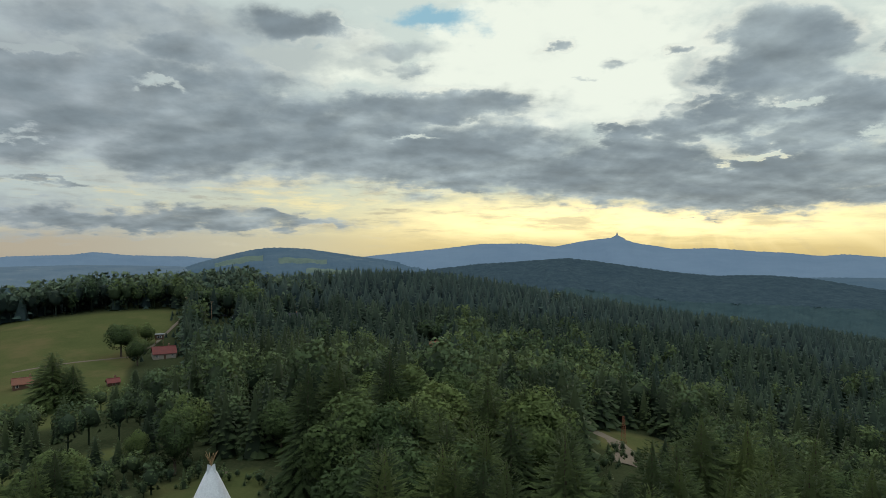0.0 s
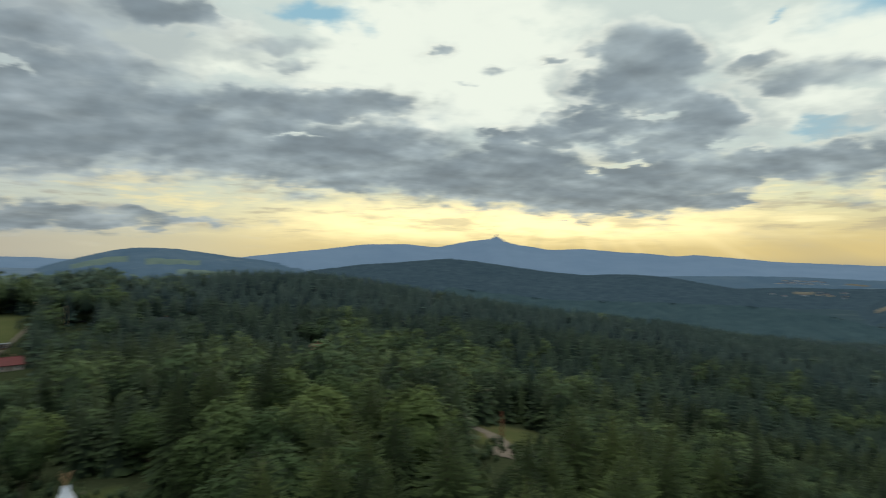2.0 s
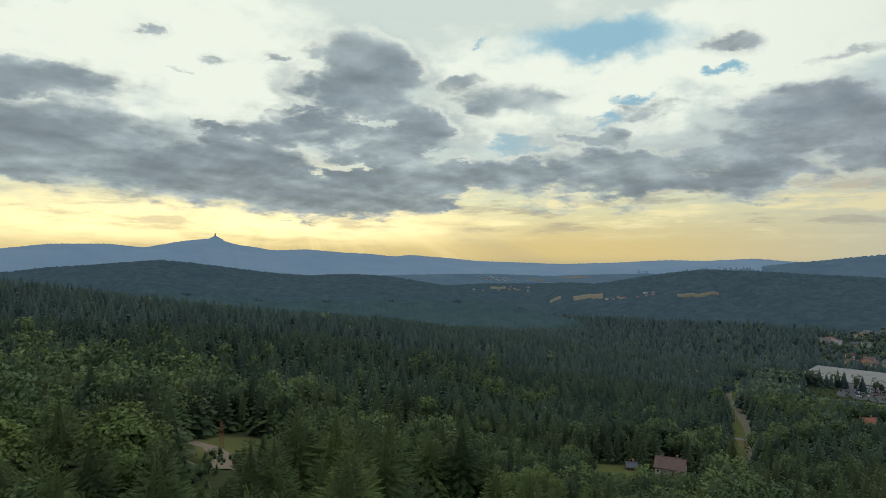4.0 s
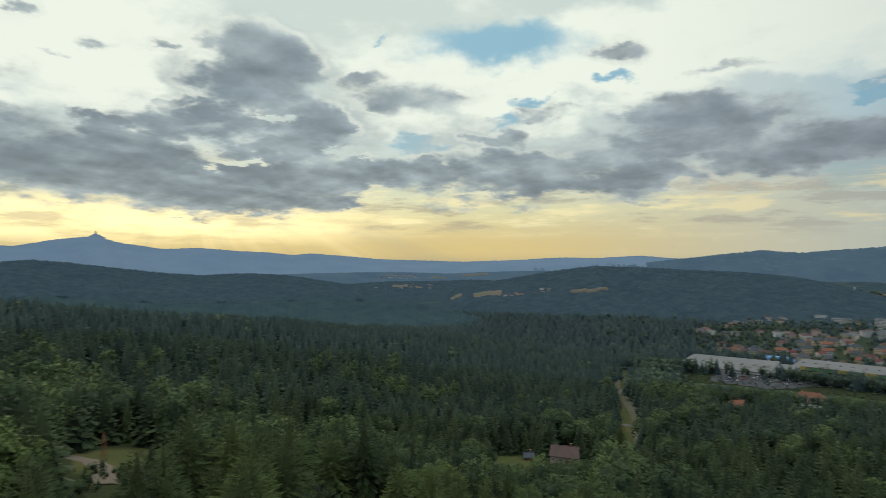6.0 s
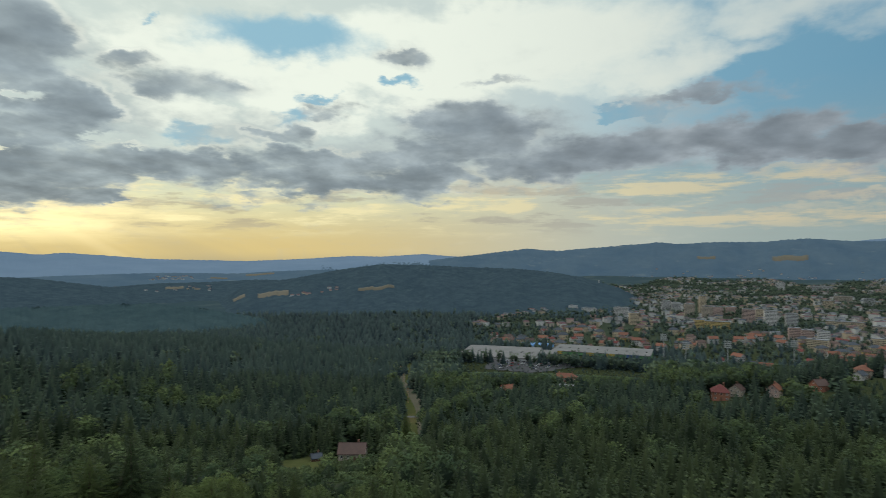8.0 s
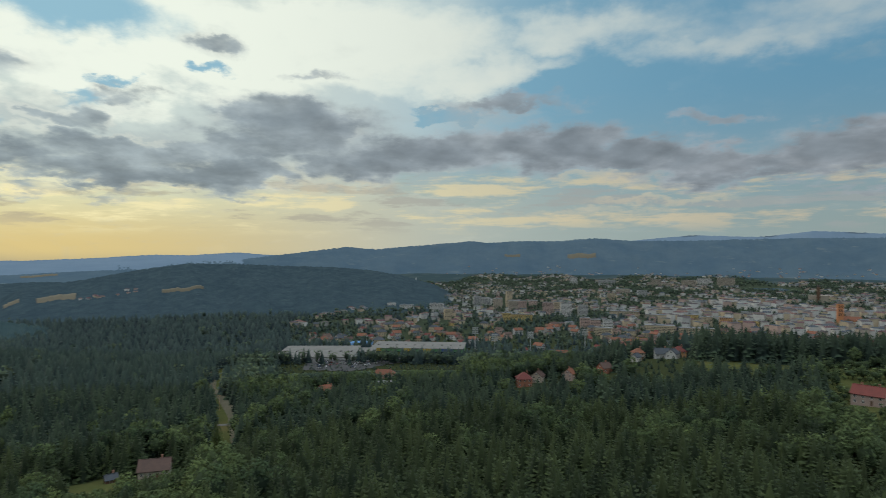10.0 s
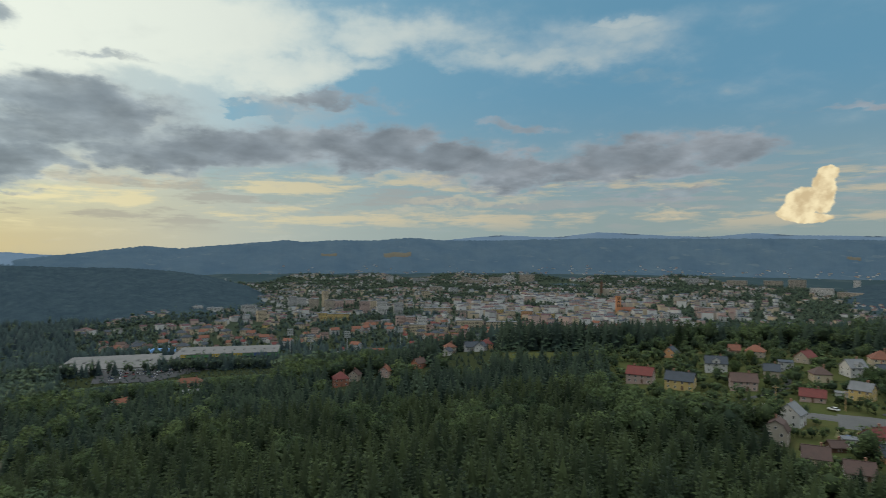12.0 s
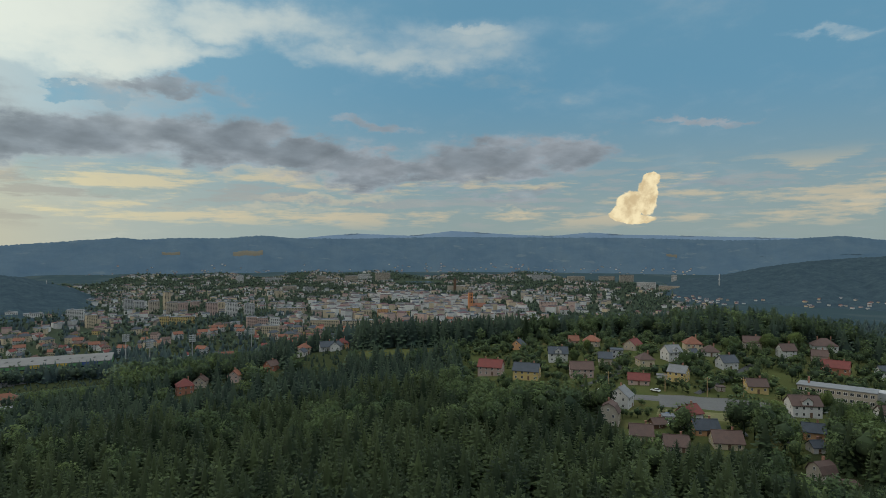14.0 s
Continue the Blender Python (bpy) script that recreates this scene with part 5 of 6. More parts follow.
def house_at(b, r, L, D, H, turn, form, walls, roof, name="house", sunk=0.6):
    """A house with walls, roof, chimney, windows and door; its front looks to the hilltop."""
    L, D, H = L * 0.88, D * 0.88, H * 0.84
    x, y = at(b, r)
    c, s = math.cos(radians(turn - b)), math.sin(radians(turn - b))
    corners = [(x + u * c - w * s, y + u * s + w * c) for u in (-L / 2, L / 2) for w in (-D / 2, D / 2)]
    zs = [float(land(*q)) for q in corners]
    z0 = max(zs) - sunk if max(zs) - min(zs) < 3 else sum(zs) / 4
    top = new(name)
    top.matrix_basis = pose(x, y, z0, 0, 0, turn - b)
    under = z0 - min(zs) + 0.5
    hx, hy = L / 2, D / 2
    rise_ = {"gable": D * 0.42, "crossgable": D * 0.42, "hip": D * 0.40, "gambrel": D * 0.52, "flat": 0.0}[form]
    v, f = block(-hx, hx, -hy, hy, -under, H)
    if form in ("gable", "crossgable"):
        k = len(v)
        v += [(-hx, -hy, H), (-hx, hy, H), (-hx, 0, H + rise_ - 0.12), (hx, -hy, H), (hx, hy, H), (hx, 0, H + rise_ - 0.12)]
        f += [(k, k + 2, k + 1), (k + 3, k + 4, k + 5)]
    if form == "gambrel":
        k = len(v)
        for sx in (-hx, hx):
            v += [(sx, -hy, H), (sx, -hy * 0.66, H + rise_ * 0.62), (sx, 0, H + rise_ - 0.1), (sx, hy * 0.66, H + rise_ * 0.62), (sx, hy, H)]
        f += [(k + 4, k + 3, k + 2, k + 1, k), (k + 5, k + 6, k + 7, k + 8, k + 9)]
    part("wall", v, f, wall_m[walls], top)
    o, v, f = 0.45, [], []
    ez = H - 0.20
    if form in ("gable", "crossgable"):
        for q in (-1, 1):
            slab([(-hx - o, q * (hy + o), ez), (hx + o, q * (hy + o), ez), (hx + o, 0, H + rise_), (-hx - o, 0, H + rise_)][::q], 0.22, v, f)
        block(-hx - o, hx + o, -0.16, 0.16, H + rise_ - 0.1, H + rise_ + 0.08, v, f)
    elif form == "hip":
        g = max(hx - hy, 0.4)
        e = [(-hx - o, -hy - o, ez), (hx + o, -hy - o, ez), (hx + o, hy + o, ez), (-hx - o, hy + o, ez)]
        a, d = (-g, 0, H + rise_), (g, 0, H + rise_)
        for q in ((e[0], e[1], d, a), (e[1], e[2], d), (e[2], e[3], a, d), (e[3], e[0], a)):
            slab(q, 0.22, v, f)
    elif form == "gambrel":
        for q in (-1, 1):
            slab([(-hx - o, q * (hy + 0.3), ez), (hx + o, q * (hy + 0.3), ez), (hx + o, q * hy * 0.66, H + rise_ * 0.66), (-hx - o, q * hy * 0.66, H + rise_ * 0.66)][::q], 0.2, v, f)
            slab([(-hx - o, q * hy * 0.66, H + rise_ * 0.66), (hx + o, q * hy * 0.66, H + rise_ * 0.66), (hx + o, 0, H + rise_), (-hx - o, 0, H + rise_)][::q], 0.2, v, f)
    else:
        block(-hx - 0.3, hx + 0.3, -hy - 0.3, hy + 0.3, H, H + 0.28, v, f)
    part("roof", v, f, roof_m[roof], top, f"{roof} tiled roof" if form != "flat" else "flat roof")
    if form == "crossgable":
        # a gabled bay that breaks through the front eaves
        w, dz = min(L * 0.17, 2.2), 1.7
        v, f = block(-w, w, -hy - 0.15, 0.0, H - 0.3, H + dz)
        k = len(v)
        v += [(-w, -hy - 0.15, H + dz), (w, -hy - 0.15, H + dz), (0, -hy - 0.15, H + dz + w * 0.8)]
        f.append((k, k + 1, k + 2))
        part("gable_bay", v, f, wall_m[walls], top)
        v, f = [], []
        for q in (-1, 1):
            slab([(q * (w + 0.25), -hy - 0.5, H + dz - 0.2), (q * (w + 0.25), 0.3, H + dz - 0.2), (0, 0.3, H + dz + w * 0.85), (0, -hy - 0.5, H + dz + w * 0.85)][::-q], 0.18, v, f)
        part("bay_roof", v, f, roof_m[roof], top)
        add_window(top, 0, -hy - 0.16, H + 0.75, 1.0, 1.2, 0)
    if form != "flat":
        for u in ((-0.25, 0.28) if L > 12 else (0.22,)):
            v, f = block(u * L - 0.3, u * L + 0.3, 0.2, 0.8, H + rise_ * 0.4, H + rise_ + 0.9)
            block(u * L - 0.38, u * L + 0.38, 0.12, 0.88, H + rise_ + 0.9, H + rise_ + 1.02, v, f)
            part("chimney", v, f, chimney_m, top)
    if L >= 14 and form == "gable" and roof != "brown":
        for u in (-0.30, -0.1, 0.1, 0.30):
            v, f = block(u * L - 0.6, u * L + 0.6, -hy * 0.72, -hy * 0.2, H + rise_ * 0.1, H + rise_ * 0.52)
            slab([(u * L - 0.75, -hy * 0.78, H + rise_ * 0.50), (u * L + 0.75, -hy * 0.78, H + rise_ * 0.50), (u * L + 0.75, -hy * 0.1, H + rise_ * 0.66), (u * L - 0.75, -hy * 0.1, H + rise_ * 0.66)], 0.12, v, f)
            part("dormer", v, f, roof_m[roof], top)
            add_window(top, u * L, -hy * 0.72 - 0.02, H + rise_ * 0.30, 0.8, 0.75, 0)
    floors = max(1, int(round(H / 2.8)))
    n = max(1, int(L / 2.7))
    for k in range(floors):
        z = H * (k + 0.55) / floors
        for i in range(n):
            u = -hx + L * (i + 0.5) / n
            if k == 0 and i == n // 2 and n > 1:
                continue
            add_window(top, u, -hy - 0.02, z, 1.05, 1.25, 0)
        m = max(1, int(D / 3.4))
        for side, fx in ((-1, -90), (1, 90)):
            for i in range(m):
                add_window(top, side * (hx + 0.02), -hy + D * (i + 0.5) / m, z, 0.95, 1.2, fx)
    if form in ("gable", "gambrel") and rise_ > 2.6:
        for side, fx in ((-1, -90), (1, 90)):
            for u in ((-0.9, 0.9) if D > 8 else (0,)):
                add_window(top, side * (hx + 0.02), u, H + rise_ * 0.30, 0.85, 1.05, fx)
    v, f = block(-0.5, 0.5, -0.06, 0.03, 0, 2.05)
    part("door", v, f, door_m, top, "brown wooden door", pose((0.5 * L / n if n % 2 == 0 else 0.0), -hy - 0.02, 0.05))
    return top


def call_roof(form, roof):
    return {"gable": f"{roof} gabled tile roof", "crossgable": f"{roof} roof and gabled bay", "hip": f"{roof} hipped tile roof", "gambrel": f"{roof} gambrel roof", "flat": "flat grey roof"}[form]


for rows, where, group in ((UPPER_LANE, "on the village hillside", "village houses"), (MIDDLE_LANE, "beside the village road", "village houses"), (LOWER_LANE, "below the village road", "village houses"),
                           (HILL_CREST, "near the wooded crest", "village houses"), (WOODLAND_VILLAS, "among the spruces", "woodland villas"), (MEADOW_HOUSES, "by the clearing", "meadow houses")):
    for b, r, L, D, H, turn, form, walls, roof in rows:
        hs = house_at(b, r, L, D, H, turn, form, walls, roof, "shed" if L < 7 else "house")
        tagged(hs, f"{walls} {'shed' if L < 7 else 'house'}, {call_roof(form, roof)}, {where}", "shed" if L < 7 else "house", group)

# long flat-roofed building in the village
x, y = at(144.6, 330)
hall = new("school_building")
z0 = float(land(x, y)) - 0.6
hall.matrix_basis = pose(x, y, z0, 0, 0, -144.6 - 6)
part("wall", *block(-15, 15, -5, 5, -3, 6.2), wall_m["beige"], hall)
part("roof", *block(-15.4, 15.4, -5.4, 5.4, 6.2, 6.6), roof_m["grey"], hall, "flat grey roof")
part("annex", *block(8, 19, 5.2, 13, -3, 5.0), wall_m["grey"], hall)
part("chimney", *block(-11.5, -10.7, 0, 0.8, 6.6, 9.6), chimney_m, hall)
for k in range(2):
    for i in range(12):
        add_window(hall, -13.6 + 2.47 * i, -5.02, 1.7 + 3.0 * k, 1.7, 1.5, 0)
tagged(hall, "long beige building with flat grey roof and window rows", "building")

# ---- town ----
def flats_at(b, r, L, H, turn, walls, D=13.0):
    """A slab block of flats: body, parapet, lift house, rows of windows storey by storey."""
    x, y = at(b, r)
    top = new("apartment_block")
    top.matrix_basis = pose(x, y, float(land(x, y)) - 0.5, 0, 0, turn - b)
    hx, hy = L / 2, D / 2
    part("wall", *block(-hx, hx, -hy, hy, -2, H), wall_m[walls], top)
    v, f = block(-hx - 0.2, hx + 0.2, -hy - 0.2, hy + 0.2, H, H + 0.7)
    block(-hx * 0.3 - 2, -hx * 0.3 + 2, -2, 2, H + 0.7, H + 3.2, v, f)
    part("roof", v, f, roof_m["grey"], top, "flat roof with lift house")
    n, m = max(2, int(L / 3.3)), max(2, int(D / 3.5))
    for k in range(max(1, int(H / 2.9))):
        z, v, f = 1.2 + 2.9 * k, [], []
        for i in range(n):
            u = -hx + L * (i + 0.5) / n
            block(u - 0.95, u + 0.95, -hy - 0.06, -hy + 0.02, z, z + 1.45, v, f)
        for i in range(m):
            u = -hy + D * (i + 0.5) / m
            for s in (-1, 1):
                block(s * hx - 0.05, s * hx + 0.05, u - 0.8, u + 0.8, z, z + 1.45, v, f)
        tagged(part("window_band", v, f, glass_m, top), kind="stuff")
    return tagged(top, f"{walls} block of flats with rows of windows", "apartment block", "blocks of flats")


for rows in (WEST_FLATS, CENTRE_FLATS, FAR_FLATS):
    for b, r, L, H, turn, walls in rows:
        flats_at(b, r, L, H, turn, walls)


def row_house(kind, walls, roof):
    """A plain town house built once and copied."""
    L, D, H, form = kind
    hx, hy = L / 2, D / 2
    top = new("town_house")
    wv_, wf_ = block(-hx, hx, -hy, hy, -3, H)
    v, f, rr = [], [], D * 0.36
    if form == "gable":
        for q in (-1, 1):
            slab([(-hx - 0.4, q * (hy + 0.4), H - 0.2), (hx + 0.4, q * (hy + 0.4), H - 0.2), (hx + 0.4, 0, H + rr), (-hx - 0.4, 0, H + rr)][::q], 0.25, v, f)
        wv_ += [(-hx, 0, H + rr - 0.1), (hx, 0, H + rr - 0.1)]
        wf_ += [(4, 7, 8), (5, 9, 6)]
    else:
        g = max(hx - hy, 0.4)
        e = [(-hx - 0.4, -hy - 0.4, H - 0.2), (hx + 0.4, -hy - 0.4, H - 0.2), (hx + 0.4, hy + 0.4, H - 0.2), (-hx - 0.4, hy + 0.4, H - 0.2)]
        a, d = (-g, 0, H + rr), (g, 0, H + rr)
        for q in ((e[0], e[1], d, a), (e[1], e[2], d), (e[2], e[3], a, d), (e[3], e[0], a)):
            slab(q, 0.25, v, f)
    part("wall", wv_, wf_, wall_m[walls], top)
    part("roof", v, f, roof_m[roof], top)
    part("chimney", *block(hx * 0.4, hx * 0.4 + 0.7, 0.3, 1.0, H + 1, H + rr + 0.8), chimney_m, top)
    for k in range(max(1, int(H / 3))):
        v, f = [], []
        for i in range(4):
            u, w = -hx + L * (i + 0.5) / 4, -hy + D * (i + 0.5) / 4
            block(u - 0.6, u + 0.6, -hy - 0.05, -hy + 0.03, 1.0 + 3 * k, 2.5 + 3 * k, v, f)
            block(hx - 0.03, hx + 0.05, w - 0.5, w + 0.5, 1.0 + 3 * k, 2.5 + 3 * k, v, f)
        tagged(part("window_band", v, f, glass_m, top), kind="stuff")
    return tagged(top, f"{walls} town house with {roof} roof", "house", "town houses")


rng = np.random.default_rng(23)
KINDS = [((10, 9, 5.5, "gable"), "cream", "rust"), ((12, 10, 6.0, "hip"), "beige", "brown"), ((14, 10, 8.5, "gable"), "pink", "brown"), ((11, 9, 5.5, "gable"), "white", "red"),
         ((18, 11, 10.0, "hip"), "cream", "slate"), ((16, 11, 9.0, "gable"), "grey", "rust"), ((13, 10, 6.5, "hip"), "yellow", "brown"), ((12, 9, 6.0, "gable"), "beige", "slate")]
PATTERNS = [row_house(*k) for k in KINDS]
tx, ty = lattice(rng, 25.0, 640, 3560)
ok = in_town(tx, ty)
for cx, cy, hw, hh, turn in KEEP_CLEAR:
    ok &= ~box_of(tx, ty, cx, cy, hw + 8, hh + 8, turn)
green = np.sin(tx * 0.011 + 1.3) * np.sin(ty * 0.013 + 0.4) + 0.6 * np.sin(tx * 0.031) * np.sin(ty * 0.027 + 2)
tr, tb = np.hypot(tx, ty), bearing(tx, ty)
centre = np.exp(-((tb - 112) / 12) ** 2 - ((tr - 1600) / 450) ** 2)
ok &= rng.random(len(tx)) < np.clip(0.52 - 0.25 * green + 0.30 * centre, 0.03, 0.95) * np.where(tr > 2000, 0.72, 1.0)
ok &= (waves(tx, ty, 330) < 0.2) | (rng.random(len(tx)) < 0.12)
ok &= (tr < 2400) | (waves(tx, ty, 700, 0.7) < 0.25)
ok &= ~((tb > 128) & (rng.random(len(tx)) < 0.6))
tx, ty, tr, tb, centre = tx[ok], ty[ok], tr[ok], tb[ok], centre[ok]
near = np.argsort(tr)[:290]
used = set()
for i in near:
    k = int(rng.integers(len(PATTERNS)))
    m = pose(tx[i], ty[i], float(land(tx[i], ty[i])), 0, 0, -tb[i] + rng.uniform(-50, 50))
    if k in used:
        copy_thing(PATTERNS[k], m)
    else:
        PATTERNS[k].matrix_basis = m
        used.add(k)
# scattered villages in the far valley
vx, vy = lattice(rng, 34.0, 2350, 2900, 22, 40)
patch = np.sin(vx * 0.006 + 1) * np.sin(vy * 0.005) > 0.15
pick_ = patch & (rng.random(len(vx)) < 0.16)
far_ = np.concatenate([np.setdiff1d(np.arange(len(tx)), near), np.arange(len(tx), len(tx) + pick_.sum())])
tx, ty = np.concatenate([tx, vx[pick_]]), np.concatenate([ty, vy[pick_]])
tz, size = land(tx, ty), np.ones(len(tx))
# hamlets on the far slopes
spots = []
for hill, n, b0, b1, u0, u1 in (("backdrop_right_hill", 70, 132, 149, 0.04, 0.22), ("backdrop_foothills", 150, 80, 134, 0.02, 0.40), ("backdrop_town_range", 50, 84, 128, 0.05, 0.22), ("backdrop_dark_hill", 12, 51, 55, 0.46, 0.54), ("backdrop_valley_rise", 26, 38, 50, 0.45, 0.70), ("backdrop_valley_fold", 14, 36, 44, 0.50, 0.75)):
    middles = rng.uniform(b0, b1, max(3, n // 5))
    for i in range(n):
        spots.append(on_hill(hill, float(np.clip(rng.choice(middles) + rng.normal(0, 1.2), b0, b1)), rng.uniform(u0, u1)))
spots = np.array(spots)
far_ = np.concatenate([far_, np.arange(len(tx), len(tx) + len(spots))])
tx, ty, tz = np.concatenate([tx, spots[:, 0]]), np.concatenate([ty, spots[:, 1]]), np.concatenate([tz, spots[:, 2]])
size = np.concatenate([size, np.full(len(spots), 0.62)])
tb, centre = bearing(tx, ty), np.concatenate([centre, np.zeros(pick_.sum() + len(spots))])


def town_mesh(idx, rng):
    """The rest of the town: a body and a hipped or gabled roof for each house, walls and roofs in two meshes."""
    WV, WF, RV, RF = [], [], [], []
    for i in idx:
        big = centre[i] > 0.35
        L, D = rng.uniform(10, 24 if big else 17), rng.uniform(9, 12)
        H, rr = rng.uniform(10, 20) if big else rng.uniform(6, 10), rng.uniform(1.2, 3.0)
        L, D, H = L * size[i], D * size[i], H * size[i] ** 2
        a = radians(-tb[i] + rng.uniform(-50, 50))
        z, c, s = float(tz[i]), math.cos(a), math.sin(a)

        def put(u, w, h):
            return (tx[i] + u * c - w * s, ty[i] + u * s + w * c, z + h)
        hx, hy, k = L / 2, D / 2, len(WV)
        WV.extend([put(u, w, h) for h in (-2, H) for u, w in ((-hx, -hy), (hx, -hy), (hx, hy), (-hx, hy))])
        WF.extend([(k + q, k + (q + 1) % 4, k + 4 + (q + 1) % 4, k + 4 + q) for q in range(4)])
        g, k = (max(hx - hy, 0.5) if rng.random() < 0.5 else hx), len(RV)
        RV.extend([put(u, w, H) for u, w in ((-hx - 0.4, -hy - 0.4), (hx + 0.4, -hy - 0.4), (hx + 0.4, hy + 0.4), (-hx - 0.4, hy + 0.4))] + [put(-g, 0, H + rr), put(g, 0, H + rr)])
        RF.extend([(k, k + 1, k + 5, k + 4), (k + 2, k + 3, k + 4, k + 5), (k + 1, k + 2, k + 5, k + 5), (k + 3, k, k + 4, k + 4)])
    return (WV, WF), (RV, [tuple(dict.fromkeys(q)) for q in RF])


def mixed_material(name, colours):
    """Colours that change from house to house."""
    m, t, b = material(name)
    isl = t.nodes.new("ShaderNodeNewGeometry").outputs["Random Per Island"]
    cr = t.nodes.new("ShaderNodeValToRGB")
    cr.color_ramp.interpolation = "CONSTANT"
    while len(cr.color_ramp.elements) < len(colours):
        cr.color_ramp.elements.new(0.5)
    for i, c in enumerate(colours):
        cr.color_ramp.elements[i].position = i / len(colours)
        cr.color_ramp.elements[i].color = (*c, 1)
    t.links.new(isl, cr.inputs[0])
    g = grain(t, 0.35, 4.0)
    col = mix(t, ramp(t, g, 0.35, 0.7, 0.0, 0.5), cr.outputs[0], mix(t, 1.0, cr.outputs[0], (0.6, 0.6, 0.6), "MULTIPLY"))
    t.links.new(col, b.inputs["Base Color"])
    b.inputs["Roughness"].default_value = 0.85
    return m


town_wall_m = mixed_material("town_walls", [tuple(q * 0.95 for q in WALLS[k][0]) for k in ("white", "cream", "white", "pink", "grey", "white", "beige", "cream")])
# roof colours halved, then a bluish haze tint added to each
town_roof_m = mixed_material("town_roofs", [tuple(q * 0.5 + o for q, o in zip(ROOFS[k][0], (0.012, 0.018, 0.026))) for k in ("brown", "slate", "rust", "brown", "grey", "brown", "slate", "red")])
for chunk, nm in ((far_, "town"),):
    (wv_, wf_), (rv_, rf_) = town_mesh(chunk, rng)
    top = new("town_quarter")
    part("wall", wv_, wf_, town_wall_m, top)
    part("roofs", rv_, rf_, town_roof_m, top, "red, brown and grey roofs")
    tagged(top, "far town quarters of pale houses with red roofs", "houses", kind="stuff")

# ---- single things ----
white_metal_m = surface("white_roof_sheet", (0.44, 0.44, 0.43), (0.36, 0.36, 0.36), 0.08, 0.6, 1.5)
blue_metal_m = surface("blue_roof_sheet", (0.10, 0.25, 0.48), (0.08, 0.20, 0.40), 0.1, 0.5, 1.5)
green_m = surface("green_cladding", (0.10, 0.24, 0.10), (0.08, 0.19, 0.09), 0.2, 0.7)
sign_y_m = surface("yellow_sign", (0.40, 0.29, 0.06), (0.36, 0.26, 0.06), 0.5, 0.6)
sign_b_m = surface("blue_sign", (0.05, 0.09, 0.22), (0.05, 0.08, 0.18), 0.5, 0.6)
asphalt_m = surface("asphalt", (0.065, 0.065, 0.066), (0.05, 0.05, 0.052), 0.08, 0.95, 1.5)
roof_pale_m = surface("weathered_flat_roof", (0.17, 0.165, 0.155), (0.13, 0.128, 0.122), 0.06, 0.95, 0.8)
concrete_m = surface("pale_paving", (0.115, 0.112, 0.106), (0.090, 0.088, 0.084), 0.07, 0.95, 1.2)
earth_m = surface("worn_earth", (0.135, 0.105, 0.075), (0.10, 0.08, 0.055), 0.12, 1.0, 1.5)
dry_earth_m = surface("grassy_earth", (0.105, 0.09, 0.06), (0.075, 0.072, 0.042), 0.12, 1.0, 1.5)
canvas_m = surface("white_canvas", (0.72, 0.73, 0.74), (0.62, 0.63, 0.65), 0.5, 0.9, 4.0)
pole_m = surface("peeled_pole", (0.40, 0.26, 0.13), (0.32, 0.21, 0.11), 2.0, 0.8)
rust_m = surface("rusty_lattice", (0.26, 0.10, 0.05), (0.20, 0.08, 0.045), 2.0, 0.8)
brick_m = surface("orange_brick", (0.52, 0.22, 0.10), (0.44, 0.19, 0.09), 0.3, 0.9, 2.0)
copper_m = surface("dark_spire", (0.10, 0.08, 0.07), (0.07, 0.06, 0.055), 0.5, 0.6)
black_m = surface("black_rubber", (0.02, 0.02, 0.02), (0.03, 0.03, 0.03), 3.0, 0.9)
dry_m = surface("dry_grass", (0.16, 0.14, 0.06), (0.11, 0.11, 0.045), 0.05, 1.0, 0.8)
straw_m = surface("ripe_field", (0.125, 0.108, 0.076), (0.105, 0.094, 0.068), 0.02, 1.0, 0.2)
lake_m, lt, lb = material("lake_water")
lb.inputs["Base Color"].default_value = (0.03, 0.05, 0.06, 1)
lb.inputs["Roughness"].default_value = 0.12
bumped(lt, lb, grain(lt, 0.3, 3.0), 0.15, 0.2)


def rod(p, q, r0, r1, sides=6):
    """A tapered rod between two points as vertices and faces."""
    p, q = Vector(p), Vector(q)
    w = (q - p).normalized()
    a = w.orthogonal().normalized()
    b = w.cross(a)
    v = [tuple(c + r * (math.cos(2 * math.pi * k / sides) * a + math.sin(2 * math.pi * k / sides) * b)) for c, r in ((p, r0), (q, r1)) for k in range(sides)]
    f = [(k, (k + 1) % sides, sides + (k + 1) % sides, sides + k) for k in range(sides)] + [tuple(range(sides))[::-1], tuple(range(sides, 2 * sides))]
    return v, f


def joined(pieces):
    V, F = [], []
    for v, f in pieces:
        k = len(V)
        V += v
        F += [tuple(i + k for i in q) for q in f]
    return V, F


